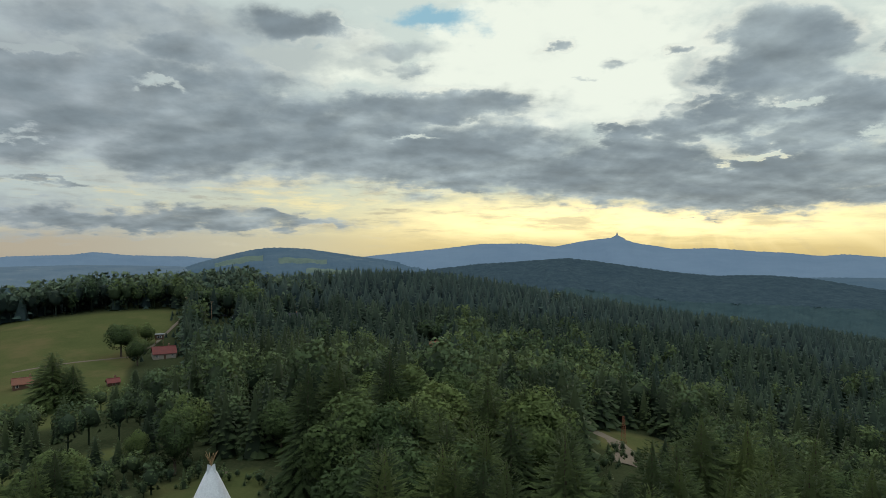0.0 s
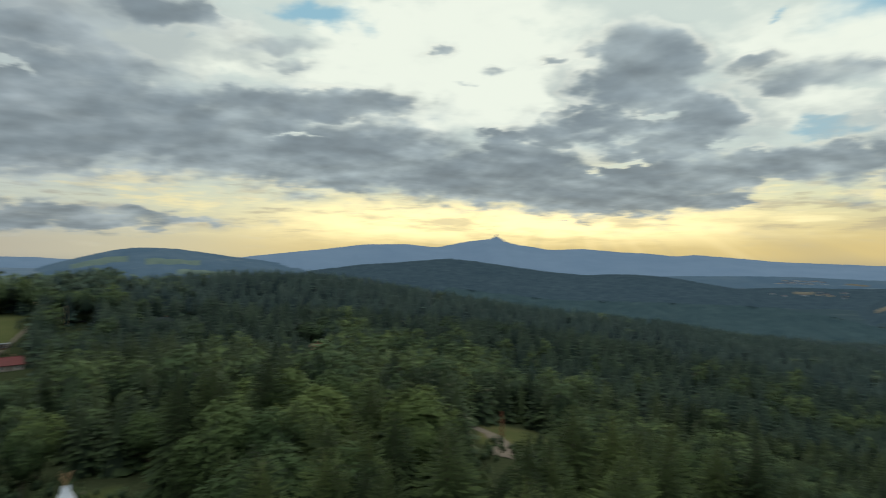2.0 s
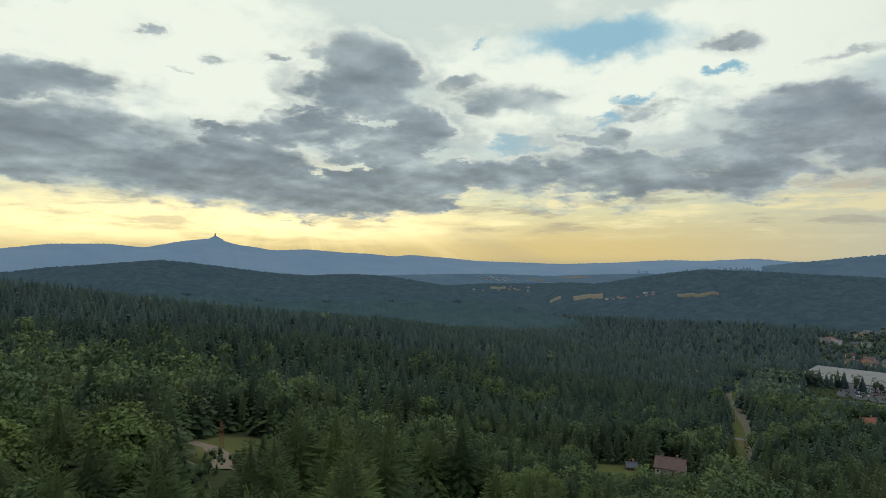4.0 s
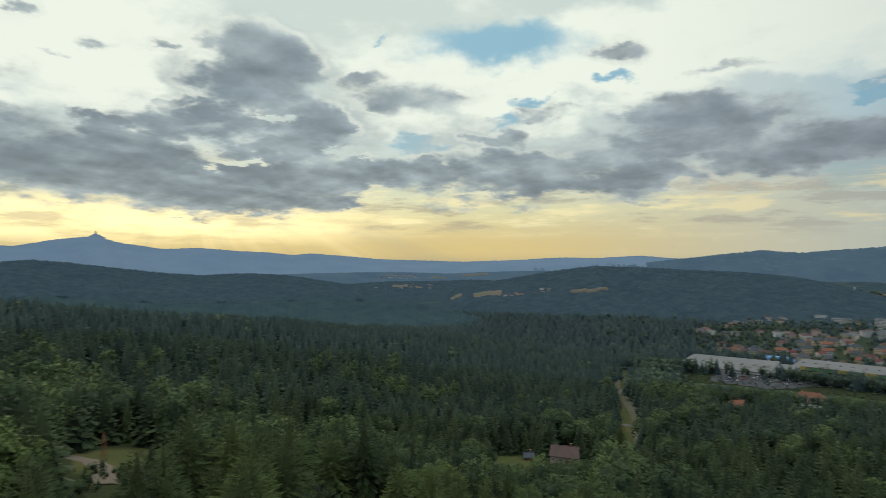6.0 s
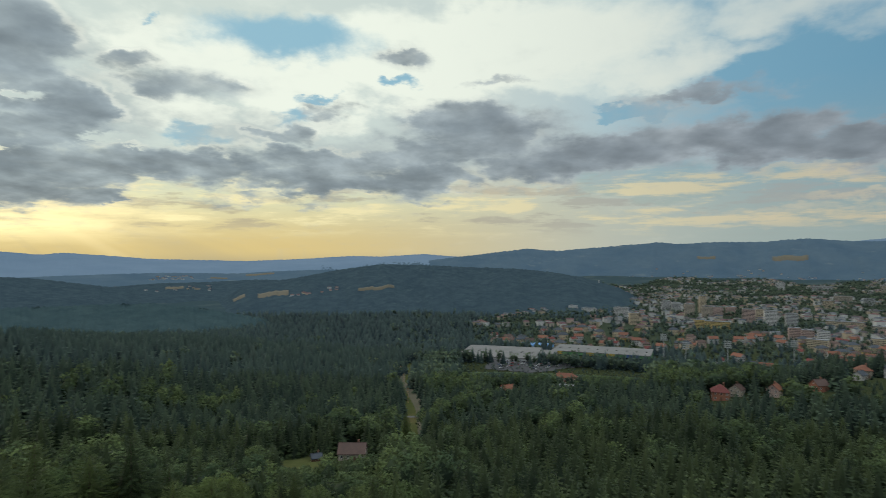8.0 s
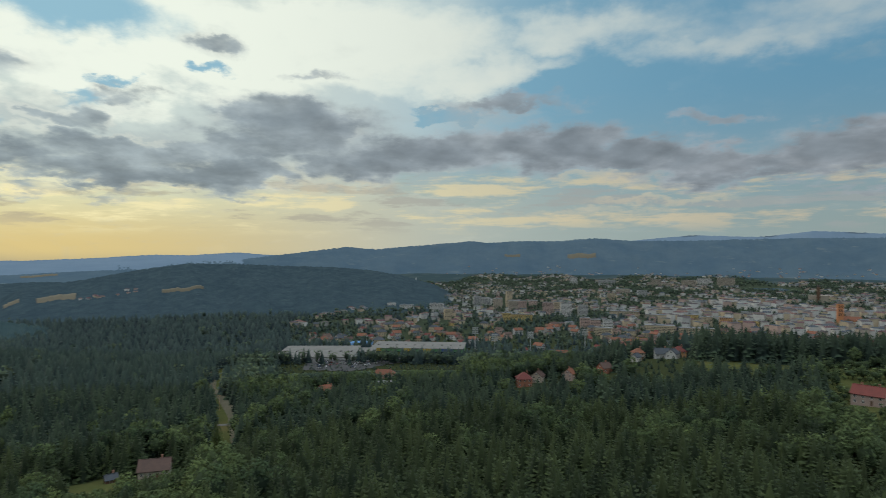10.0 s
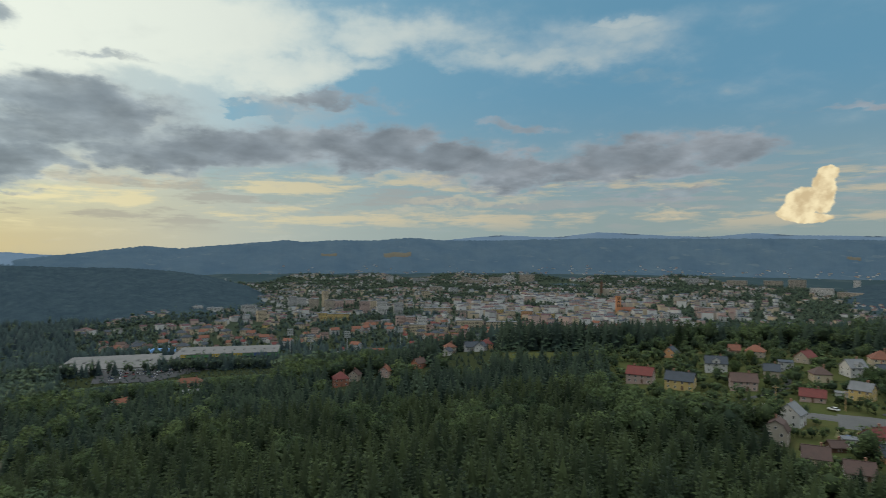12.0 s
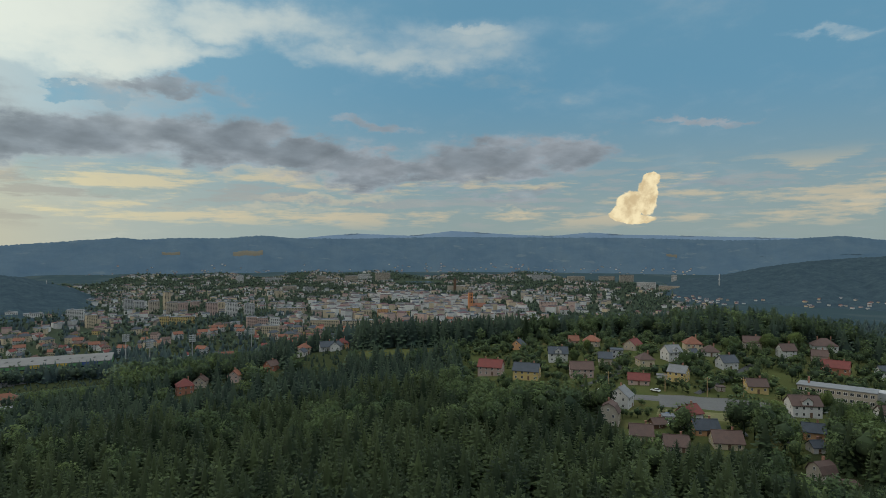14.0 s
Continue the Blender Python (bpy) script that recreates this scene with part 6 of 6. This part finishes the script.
def ribbon(name, points, width, mat, label, lift=0.12, category="road"):
    """A strip of paving draped over the land along bearing-distance points."""
    pts = [Vector((*at(b, r), 0)) for b, r in points]
    line = []
    for p, q in zip(pts, pts[1:]):
        n = max(2, int((q - p).length / 4))
        line += [p.lerp(q, i / n) for i in range(n)]
    line.append(pts[-1])
    rows = 5
    v, f = [], []
    for i, p in enumerate(line):
        d = (line[min(i + 1, len(line) - 1)] - line[max(i - 1, 0)]).normalized()
        side = Vector((-d.y, d.x, 0))
        for k in range(rows):
            q = p + side * width * (k / (rows - 1) - 0.5) * (1 + 0.06 * math.sin(i * 1.7 + k))
            edge = 0.35 if k in (0, rows - 1) else 0.0
            v.append((q.x, q.y, float(land(q.x, q.y)) + lift - edge))
    for i in range(len(line) - 1):
        for k in range(rows - 1):
            a = i * rows + k
            f.append((a, a + 1, a + rows + 1, a + rows))
    me = bpy.data.meshes.new(name)
    me.from_pydata(v, [], f)
    me.materials.append(mat)
    return tagged(new(name, me), label, category, kind="structure")


ribbon("road_village", [(119, 296), (124, 291), (129, 288), (133, 287), (137, 292), (140.9, 300)], 9, concrete_m, "pale grey village road and yard", 0.3)
ribbon("pavement_yard", [(131.3, 285), (134.5, 286), (138.9, 292)], 19, concrete_m, "broad grey paved yard beside the village road", 0.36, "yard")
ribbon("field_dry", [(131.2, 268), (134.0, 267), (137.2, 271)], 13, dry_m, "dry yellowish grass below the yard", 0.2, "field")
ribbon("road_lane", [(134.3, 300), (136.5, 330), (138.8, 372), (137.2, 400)], 3.6, asphalt_m, "narrow asphalt lane between the houses", 0.25)
ribbon("road_lower_lane", [(140.5, 302), (142.0, 275), (141.0, 250)], 4.0, asphalt_m, "narrow asphalt lane below the houses", 0.25)
ribbon("road_upper_lane", [(124.5, 305), (127.8, 330), (127.9, 345), (125.9, 375)], 3.4, asphalt_m, "narrow lane up to the upper houses", 0.25)
ribbon("road_forest_crossing", [(61.4, 372), (63.0, 370), (64.6, 369)], 5, concrete_m, "pale forest road crossing the cleared strip", 0.4)
ribbon("path_cleared_strip", [(61.9, 480), (61.0, 560), (61.1, 660), (60.9, 760)], 6.0, dry_earth_m, "bare earth track along the cleared strip", 0.4, "path")
ribbon("path_cleared_foot", [(63.3, 300), (63.1, 340), (62.8, 400), (61.9, 480)], 8, dry_earth_m, "bare earth under the power line", 0.3, "path")
ribbon("path_slope", [(16.4, 150), (16.6, 175), (15.6, 200), (13.8, 215)], 7, earth_m, "worn earth track on the open slope", 0.25, "path")
ribbon("path_tent", [(-27.5, 92), (-24.5, 98), (-22, 108), (-19.5, 122)], 2.4, earth_m, "trodden earth path beside the tent", 0.15, "path")
ribbon("path_meadow", [(-35, 352), (-31, 352), (-27.2, 350), (-25.2, 372), (-23.2, 430), (-22.4, 470)], 2.4, earth_m, "sandy farm track across the meadow", 0.2, "path")
ribbon("pavement_mall", [(69, 795), (73, 790), (78, 845), (84, 868)], 62, asphalt_m, "wide asphalt parking ground by the stores", 0.6, "parking")
for hill, b0, b1, u0, u1 in (("backdrop_dark_hill", 48.0, 50.8, 0.50, 0.62), ("backdrop_dark_hill", 45.9, 47.0, 0.60, 0.68), ("backdrop_dark_hill", 57.0, 60.4, 0.44, 0.48),
                             ("backdrop_valley_fold", 40.5, 42.0, 0.66, 0.74), ("backdrop_valley_rise", 47.0, 49.5, 0.70, 0.80), ("backdrop_valley_rise", 44.0, 45.6, 0.52, 0.58), ("backdrop_town_range", 93.0, 95.6, 0.40, 0.52), ("backdrop_town_range", 87.2, 88.8, 0.44, 0.52), ("backdrop_town_range", 131.8, 132.8, 0.40, 0.48)):
    field_on(hill, b0, b1, u0, u1, straw_m, "ripe straw-coloured field on a far slope")
for b0, b1, u0, u1 in ((-20.4, -16.2, 0.50, 0.72), (-15.0, -10.6, 0.44, 0.60), (-12.6, -7.6, 0.20, 0.32), (-21.5, -17.0, 0.22, 0.34)):
    field_on("backdrop_meadow_hill", b0, b1, u0, u1, meadow_far_m, "pale green meadow on the far hill")


def store(b, r, L, D, H, turn, wallm, roofm, label, signs=()):
    """A long low store: body, parapet roof, roof lights, front band, signs."""
    x, y = at(b, r)
    top = new("store_building")
    top.matrix_basis = pose(x, y, float(land(x, y)) - 1.0, 0, 0, turn - b)
    hx, hy = L / 2, D / 2
    part("wall", *block(-hx, hx, -hy, hy, -3, H), wallm, top)
    part("roof", *block(-hx - 0.5, hx + 0.5, -hy - 0.5, hy + 0.5, H, H + 0.9), roofm, top, "pale flat sheet roof")
    n = int(L / 14)
    for i in range(n):
        u = -hx + L * (i + 0.5) / n
        part("roof_light", *block(u - 1.2, u + 1.2, -hy * 0.12, hy * 0.12, H + 0.9, H + 1.5), concrete_m, top)
    part("glass_front", *block(-hx * 0.9, hx * 0.9, -hy - 0.15, -hy + 0.1, 0.4, H * 0.55), glass_m, top)
    for u, w, m in signs:
        part("sign", *block(u - w, u + w, -hy - 0.7, -hy - 0.2, H * 0.6, H + 0.6), m, top, "plain coloured store sign")
    return tagged(top, label, "store", "stores on the edge of town")


store(70.2, 870, 105, 95, 5.5, -10, white_metal_m, roof_pale_m, "long white store hall with flat pale roof")
store(74.2, 885, 34, 40, 6, -6, wall_m["grey"], roof_pale_m, "low grey store with flat concrete roof")
store(79.4, 950, 140, 64, 9, -7, green_m, roof_pale_m, "long store hall with green band and pale roof", ((-58, 4, sign_y_m), (-14, 5, sign_y_m), (14, 7, sign_y_m), (46, 9, sign_b_m)))
# blue hall with an arched roof
x, y = at(73.6, 1010)
arch = new("arched_hall")
arch.matrix_basis = pose(x, y, float(land(x, y)) - 1, 0, 0, -73.6 - 5)
v, f = [], []
for s in (-1, 1):
    for k in range(9):
        a = math.pi * k / 8
        v.append((s * 26, -11 * math.cos(a), 5 + 4.5 * math.sin(a)))
for k in range(8):
    f.append((k, k + 1, k + 10, k + 9))
f += [tuple(range(9))[::-1], tuple(range(9, 18))]
part("roof", v, f, blue_metal_m, arch, "blue arched sheet roof")
part("wall", *block(-25.8, 25.8, -10.8, 10.8, -3, 5), wall_m["white"], arch)
tagged(arch, "white sports hall with blue arched roof", "hall")


def floodlight(b, r, H):
    x, y = at(b, r)
    top = new("floodlight_mast")
    top.matrix_basis = pose(x, y, float(land(x, y)) - 0.5, 0, 0, -b)
    part("pole", *rod((0, 0, 0), (0, 0, H), 0.7, 0.35, 8), metal_m, top)
    part("lamp_frame", *joined([block(-4.5, 4.5, -0.2, 0.2, H - 1 + 2.6 * k, H - 0.6 + 2.6 * k) for k in range(4)] + [block(u - 0.2, u + 0.2, 0.2, 0.5, H - 1.5, H + 7.5) for u in (-3, 0, 3)]), metal_m, top)
    for k in range(4):
        for i in range(5):
            part("lamp", *block(-4.2 + 1.8 * i, -2.9 + 1.8 * i, -0.8, -0.2, H - 0.6 + 2.6 * k, H + 0.9 + 2.6 * k), white_metal_m, top)
    return tagged(top, "tall steel floodlight mast at the stadium", "floodlight", "stadium floodlights")


for b, r, H in ((84.6, 915, 33), (86.4, 905, 24), (89.7, 890, 31), (94.6, 960, 30)):
    floodlight(b, r, H)


def grandstand(b, r, L, D, H, turn, label):
    x, y = at(b, r)
    top = new("grandstand")
    top.matrix_basis = pose(x, y, float(land(x, y)) - 0.5, 0, 0, turn - b)
    hx, hy = L / 2, D / 2
    v, f = [], []
    for k in range(7):
        block(-hx, hx, -hy + D * k / 7, hy, -2 if k == 0 else H * 0.55 * k / 7, H * 0.55 * (k + 1) / 7, v, f)
    part("seating", v, f, concrete_m, top, "grey concrete seating steps")
    v, f = [], []
    slab([(-hx - 1, -hy - 2, H - 1.5), (hx + 1, -hy - 2, H - 1.5), (hx + 1, hy + 1, H), (-hx - 1, hy + 1, H)], 0.6, v, f)
    part("roof", v, f, white_metal_m, top, "white sheet roof")
    for i in range(7):
        part("post", *rod((-hx + L * i / 6, hy, 0), (-hx + L * i / 6, hy, H - 0.3), 0.3, 0.3), metal_m, top)
    return tagged(top, label, "grandstand")


grandstand(91.6, 858, 34, 16, 9, -40, "small white-roofed grandstand among the trees")
grandstand(94.6, 875, 72, 15, 10, 8, "long grandstand with white roof and grey end wall")

# brick church with a square tower
x, y = at(114.45, 1520)
church = new("church")
church.matrix_basis = pose(x, y, float(land(x, y)) - 1, 0, 0, -114.5 + 12)
part("tower", *block(-5.5, 5.5, -5.5, 5.5, -3, 48), brick_m, church, "orange brick tower")
v, f = [], []
for a, c in (((-5.9, -5.9), (5.9, -5.9)), ((5.9, -5.9), (5.9, 5.9)), ((5.9, 5.9), (-5.9, 5.9)), ((-5.9, 5.9), (-5.9, -5.9))):
    slab([(*a, 48), (*c, 48), (0, 0, 55)], 0.4, v, f)
part("tower_roof", v, f, copper_m, church, "dark pyramid tower roof")
for k in range(3):
    for u in (-2, 2):
        part("belfry_window", *block(u - 0.9, u + 0.9, -5.6, -5.4, 22 + 8.5 * k, 28 + 8.5 * k), glass_m, church)
part("nave", *block(5.5, 38, -8, 8, -3, 15), brick_m, church)
v, f = [], []
for q in (-1, 1):
    slab([(5.0, q * 8.6, 14.7), (38.5, q * 8.6, 14.7), (38.5, 0, 22), (5.0, 0, 22)][::q], 0.3, v, f)
part("nave_roof", v, f, roof_m["rust"], church, "rust tiled nave roof")
for i in range(5):
    part("nave_window", *block(9 + 6 * i, 11 + 6 * i, -8.1, -7.9, 4, 12), glass_m, church)
tagged(church, "orange brick church with tall square tower", "church")

# town hall tower further back
x, y = at(113.0, 2150)
hallt = new("town_hall")
hallt.matrix_basis = pose(x, y, float(land(x, y)) - 1, 0, 0, -113)
part("tower", *block(-4.5, 4.5, -4.5, 4.5, -2, 48), wall_m["brown"], hallt)
part("body", *block(-26, 26, 4.6, 22, -2, 24), wall_m["beige"], hallt)
part("tower_roof", *block(-3.2, 3.2, -3.2, 3.2, 48, 55), copper_m, hallt)
tagged(hallt, "dark square town hall tower over the roofs", "town hall")

# reservoir
lx, ly = at(109.6, 2780)
v = [(lx + 130 * math.cos(a) * (1 + 0.15 * math.sin(3 * a)), ly + 60 * math.sin(a), float(land(lx, ly)) + 1.2) for a in np.linspace(0, 2 * math.pi, 40, endpoint=False)]
me = bpy.data.meshes.new("water_reservoir")
me.from_pydata(v, [], [tuple(range(40))])
me.materials.append(lake_m)
tagged(new("water_reservoir", me), "pale reflecting reservoir behind the town", "water", kind="structure")


def thin_mast(b, r, H, mat, name, label, wide):
    x, y = at(b, r)
    top = new(name)
    top.matrix_basis = pose(x, y, float(land(x, y)) - 0.5, 0, 0, -b)
    part("shaft", *rod((0, 0, 0), (0, 0, H), wide, wide * 0.5, 8), mat, top)
    part("platform", *rod((0, 0, H * 0.72), (0, 0, H * 0.76), wide * 1.7, wide * 1.7, 8), mat, top)
    return tagged(top, label, "mast")


thin_mast(79.07, 2080, 62, white_metal_m, "transmitter_mast", "slim pale transmitter mast on the wooded hill", 2.0)
thin_mast(136.1, 2300, 70, white_metal_m, "transmitter_mast", "slim pale transmitter mast behind the houses", 2.2)
thin_mast(131.7, 660, 24, concrete_m, "factory_chimney", "pale round factory chimney behind the village", 0.9)
# summit tower on the far ridge
x, y = at(15.8, 4480)
peak = new("summit_tower")
peak.matrix_basis = pose(x, y, EYE + 4480 * math.tan(radians(1.12)), 0, 0, 0)
# tower shares the ridge's painted haze colour and added glow
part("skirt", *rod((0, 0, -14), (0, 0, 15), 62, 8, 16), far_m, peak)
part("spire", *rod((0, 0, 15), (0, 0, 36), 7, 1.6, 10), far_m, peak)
tagged(peak, "slender tapering tower on the far summit", "tower")

# tipi: canvas cone with smoke flaps, poles crossing at the top
x, y = at(-20.6, 103)
tipi = new("tipi_tent")
tipi.matrix_basis = pose(x, y, float(land(x, y)) - 0.25, 0, 0, 20)
v, f, n, rings = [], [], 18, 6
for j in range(rings + 1):
    u = j / rings
    for k in range(n):
        a = 2 * math.pi * k / n
        q = (3.55 * (1 - u) ** 0.92 + 0.30 * u) * (1 + 0.025 * (k % 2) * (1 - u))
        v.append((q * math.cos(a), q * math.sin(a), 7.0 * u))
for j in range(rings):
    for k in range(n):
        f.append((j * n + k, j * n + (k + 1) % n, (j + 1) * n + (k + 1) % n, (j + 1) * n + k))
part("cover", v, f, canvas_m, tipi, "white canvas cover")
for s in (-1, 1):
    v, f = [], []
    slab([(0.1 * s, -0.45, 6.2), (0.75 * s, -0.95, 6.0), (0.55 * s, -0.62, 7.5), (0.1 * s, -0.32, 7.2)], 0.04, v, f)
    part("smoke_flap", v, f, canvas_m, tipi)
for k in range(9):
    a = 2 * math.pi * k / 9 + 0.2
    part("pole", *rod((3.35 * math.cos(a), 3.35 * math.sin(a), 0.1), (-0.95 * math.cos(a), -0.95 * math.sin(a), 9.0 + 0.3 * math.sin(5 * k)), 0.06, 0.04, 5), pole_m, tipi)
tagged(tipi, "white canvas tipi with crossed wooden poles on grass", "tent")


def lattice_mast(b, r, H):
    """A narrow square lattice mast with cross braces."""
    x, y = at(b, r)
    top = new("lattice_mast")
    top.matrix_basis = pose(x, y, float(land(x, y)) - 0.2, 0, 0, 15)
    for sx in (-1, 1):
        for sy in (-1, 1):
            part("leg", *rod((0.6 * sx, 0.6 * sy, 0), (0.22 * sx, 0.22 * sy, H), 0.07, 0.05, 5), rust_m, top)
    for k in range(int(H / 1.3)):
        w0, w1 = 0.6 - 0.38 * (k * 1.3) / H, 0.6 - 0.38 * ((k + 1) * 1.3) / H
        z0, z1 = k * 1.3, k * 1.3 + 1.3
        part("brace", *joined([rod((w0, s * w0, z0), (-w1, s * w1, z1), 0.035, 0.035, 4) for s in (-1, 1)] + [rod((s * w0, -w0, z0), (s * w1, w1, z1), 0.035, 0.035, 4) for s in (-1, 1)]), rust_m, top)
    return tagged(top, "narrow rust-red lattice mast on the open slope", "mast", "lattice masts")


lattice_mast(16.4, 200, 8.5)
lattice_mast(12.6, 214, 8.5)


def wooden_pole(b, r, H):
    x, y = at(b, r)
    top = new("power_pole")
    top.matrix_basis = pose(x, y, float(land(x, y)) - 0.3, 0, 0, -b)
    part("post", *rod((0, 0, 0), (0, 0, H), 0.16, 0.11), pole_m, top)
    part("crossbar", *block(-1.1, 1.1, -0.08, 0.08, H - 1.0, H - 0.82), pole_m, top)
    for u in (-0.9, 0, 0.9):
        part("insulator", *rod((u, 0, H - 0.82), (u, 0, H - 0.55), 0.06, 0.05), white_metal_m, top)
    return tagged(top, "wooden power pole with a crossbar", "pole", "power poles")


for b, r, H in ((-20.6, 440, 13), (-22.6, 455, 12), (61.6, 420, 11), (61.2, 520, 11), (60.9, 640, 11), (131.8, 300, 9), (135.2, 298, 9), (138.0, 306, 9), (127.0, 300, 9)):
    wooden_pole(b, r, H)

# hunting hut on stilts beside the red-roofed house
x, y = at(-24.75, 375)
hut = new("raised_hide")
hut.matrix_basis = pose(x, y, float(land(x, y)), 0, 0, 25)
part("cabin", *block(-2.2, 2.2, -1.8, 1.8, 2.6, 5.2), wall_m["brown"], hut)
part("roof", *block(-2.6, 2.6, -2.2, 2.2, 5.2, 5.5), roof_m["grey"], hut, "flat grey roof")
for sx in (-1, 1):
    for sy in (-1, 1):
        part("leg", *rod((1.9 * sx, 1.5 * sy, -0.5), (1.9 * sx, 1.5 * sy, 2.6), 0.12, 0.12), pole_m, hut)
add_window(hut, 0, -1.82, 4.0, 2.4, 1.2, 0)
tagged(hut, "small wooden hut on posts with flat roof", "hut")

CAR_PAINT = {k: surface("car_paint_" + k, c, tuple(q * 0.85 for q in c), 0.8, 0.3, bump=0.0) for k, c in (("white", (0.6, 0.6, 0.6)), ("silver", (0.35, 0.36, 0.37)), ("blue", (0.04, 0.07, 0.16)), ("red", (0.28, 0.03, 0.03)), ("black", (0.03, 0.03, 0.035)))}
ww, wwf = rod((-0.11, 0, 0), (0.11, 0, 0), 0.32, 0.32, 12)
WHEEL = bpy.data.meshes.new("wheel")
WHEEL.from_pydata(ww, [], wwf)
WHEEL.materials.append(black_m)


def car_kind(paint):
    """A small car: body, glazed cabin, roof, wheels."""
    top = new("parked_car")
    prof = [(-2.1, 0.35), (2.1, 0.35), (2.15, 0.75), (1.15, 0.95), (-1.95, 0.98), (-2.15, 0.7)]
    v = [(s * 0.86, p, z) for s in (-1, 1) for p, z in prof]
    f = [tuple(range(6)), tuple(range(6, 12))[::-1]] + [((i + 1) % 6, i, 6 + i, 6 + (i + 1) % 6) for i in range(6)]
    part("body", v, f, CAR_PAINT[paint], top)
    prof = [(1.1, 0.94), (0.4, 1.40), (-1.3, 1.42), (-1.85, 0.97)]
    v = [(s * (0.82 if z < 1.2 else 0.66), p, z) for s in (-1, 1) for p, z in prof]
    f = [tuple(range(4)), tuple(range(4, 8))[::-1]] + [((i + 1) % 4, i, 4 + i, 4 + (i + 1) % 4) for i in range(4)]
    part("cabin_glass", v, f, glass_m, top)
    part("roof", *block(-0.64, 0.64, -1.25, 0.36, 1.41, 1.46), CAR_PAINT[paint], top)
    for sx in (-0.8, 0.8):
        for p in (-1.3, 1.3):
            part_of("wheel", WHEEL, top, pose(sx, p, 0.32))
    return tagged(top, f"{paint} parked car on asphalt", "car", "parked cars")


CARS = [car_kind(k) for k in CAR_PAINT]
spots = [(132.4, 250, 40), (133.1, 247, 10), (131.9, 262, 60), (134.4, 262, 20), (128.4, 293, 80), (126.4, 296, 70), (131.0, 298, 60), (133.6, 336, 10), (139.6, 330, 30), (143.6, 300, 50), (145.0, 262, 20), (137.9, 250, 40),
         (-20.9, 452, 10), (-20.3, 450, 30), (-19.6, 452, 60), (-18.9, 450, 10), (-18.4, 452, 20), (63.0, 370, 90)]
rng = np.random.default_rng(5)
for k in range(150):
    spots.append((rng.uniform(70, 84), 0, rng.choice((0, 90)) + rng.uniform(-4, 4)))
for n, (b, r, turn) in enumerate(spots):
    if r == 0:
        r = float(np.interp(b, (69, 73, 78, 84), (795, 790, 845, 868))) + rng.integers(-3, 4) * 8.0
    x, y = at(b, r)
    m = pose(x, y, float(land(x, y)) + (0.62 if n > 17 else 0.28), 0, 0, -b + turn)
    if n < len(CARS):
        CARS[n].matrix_basis = m
    else:
        copy_thing(CARS[n % len(CARS)] if n % 3 else CARS[n % 2], m)
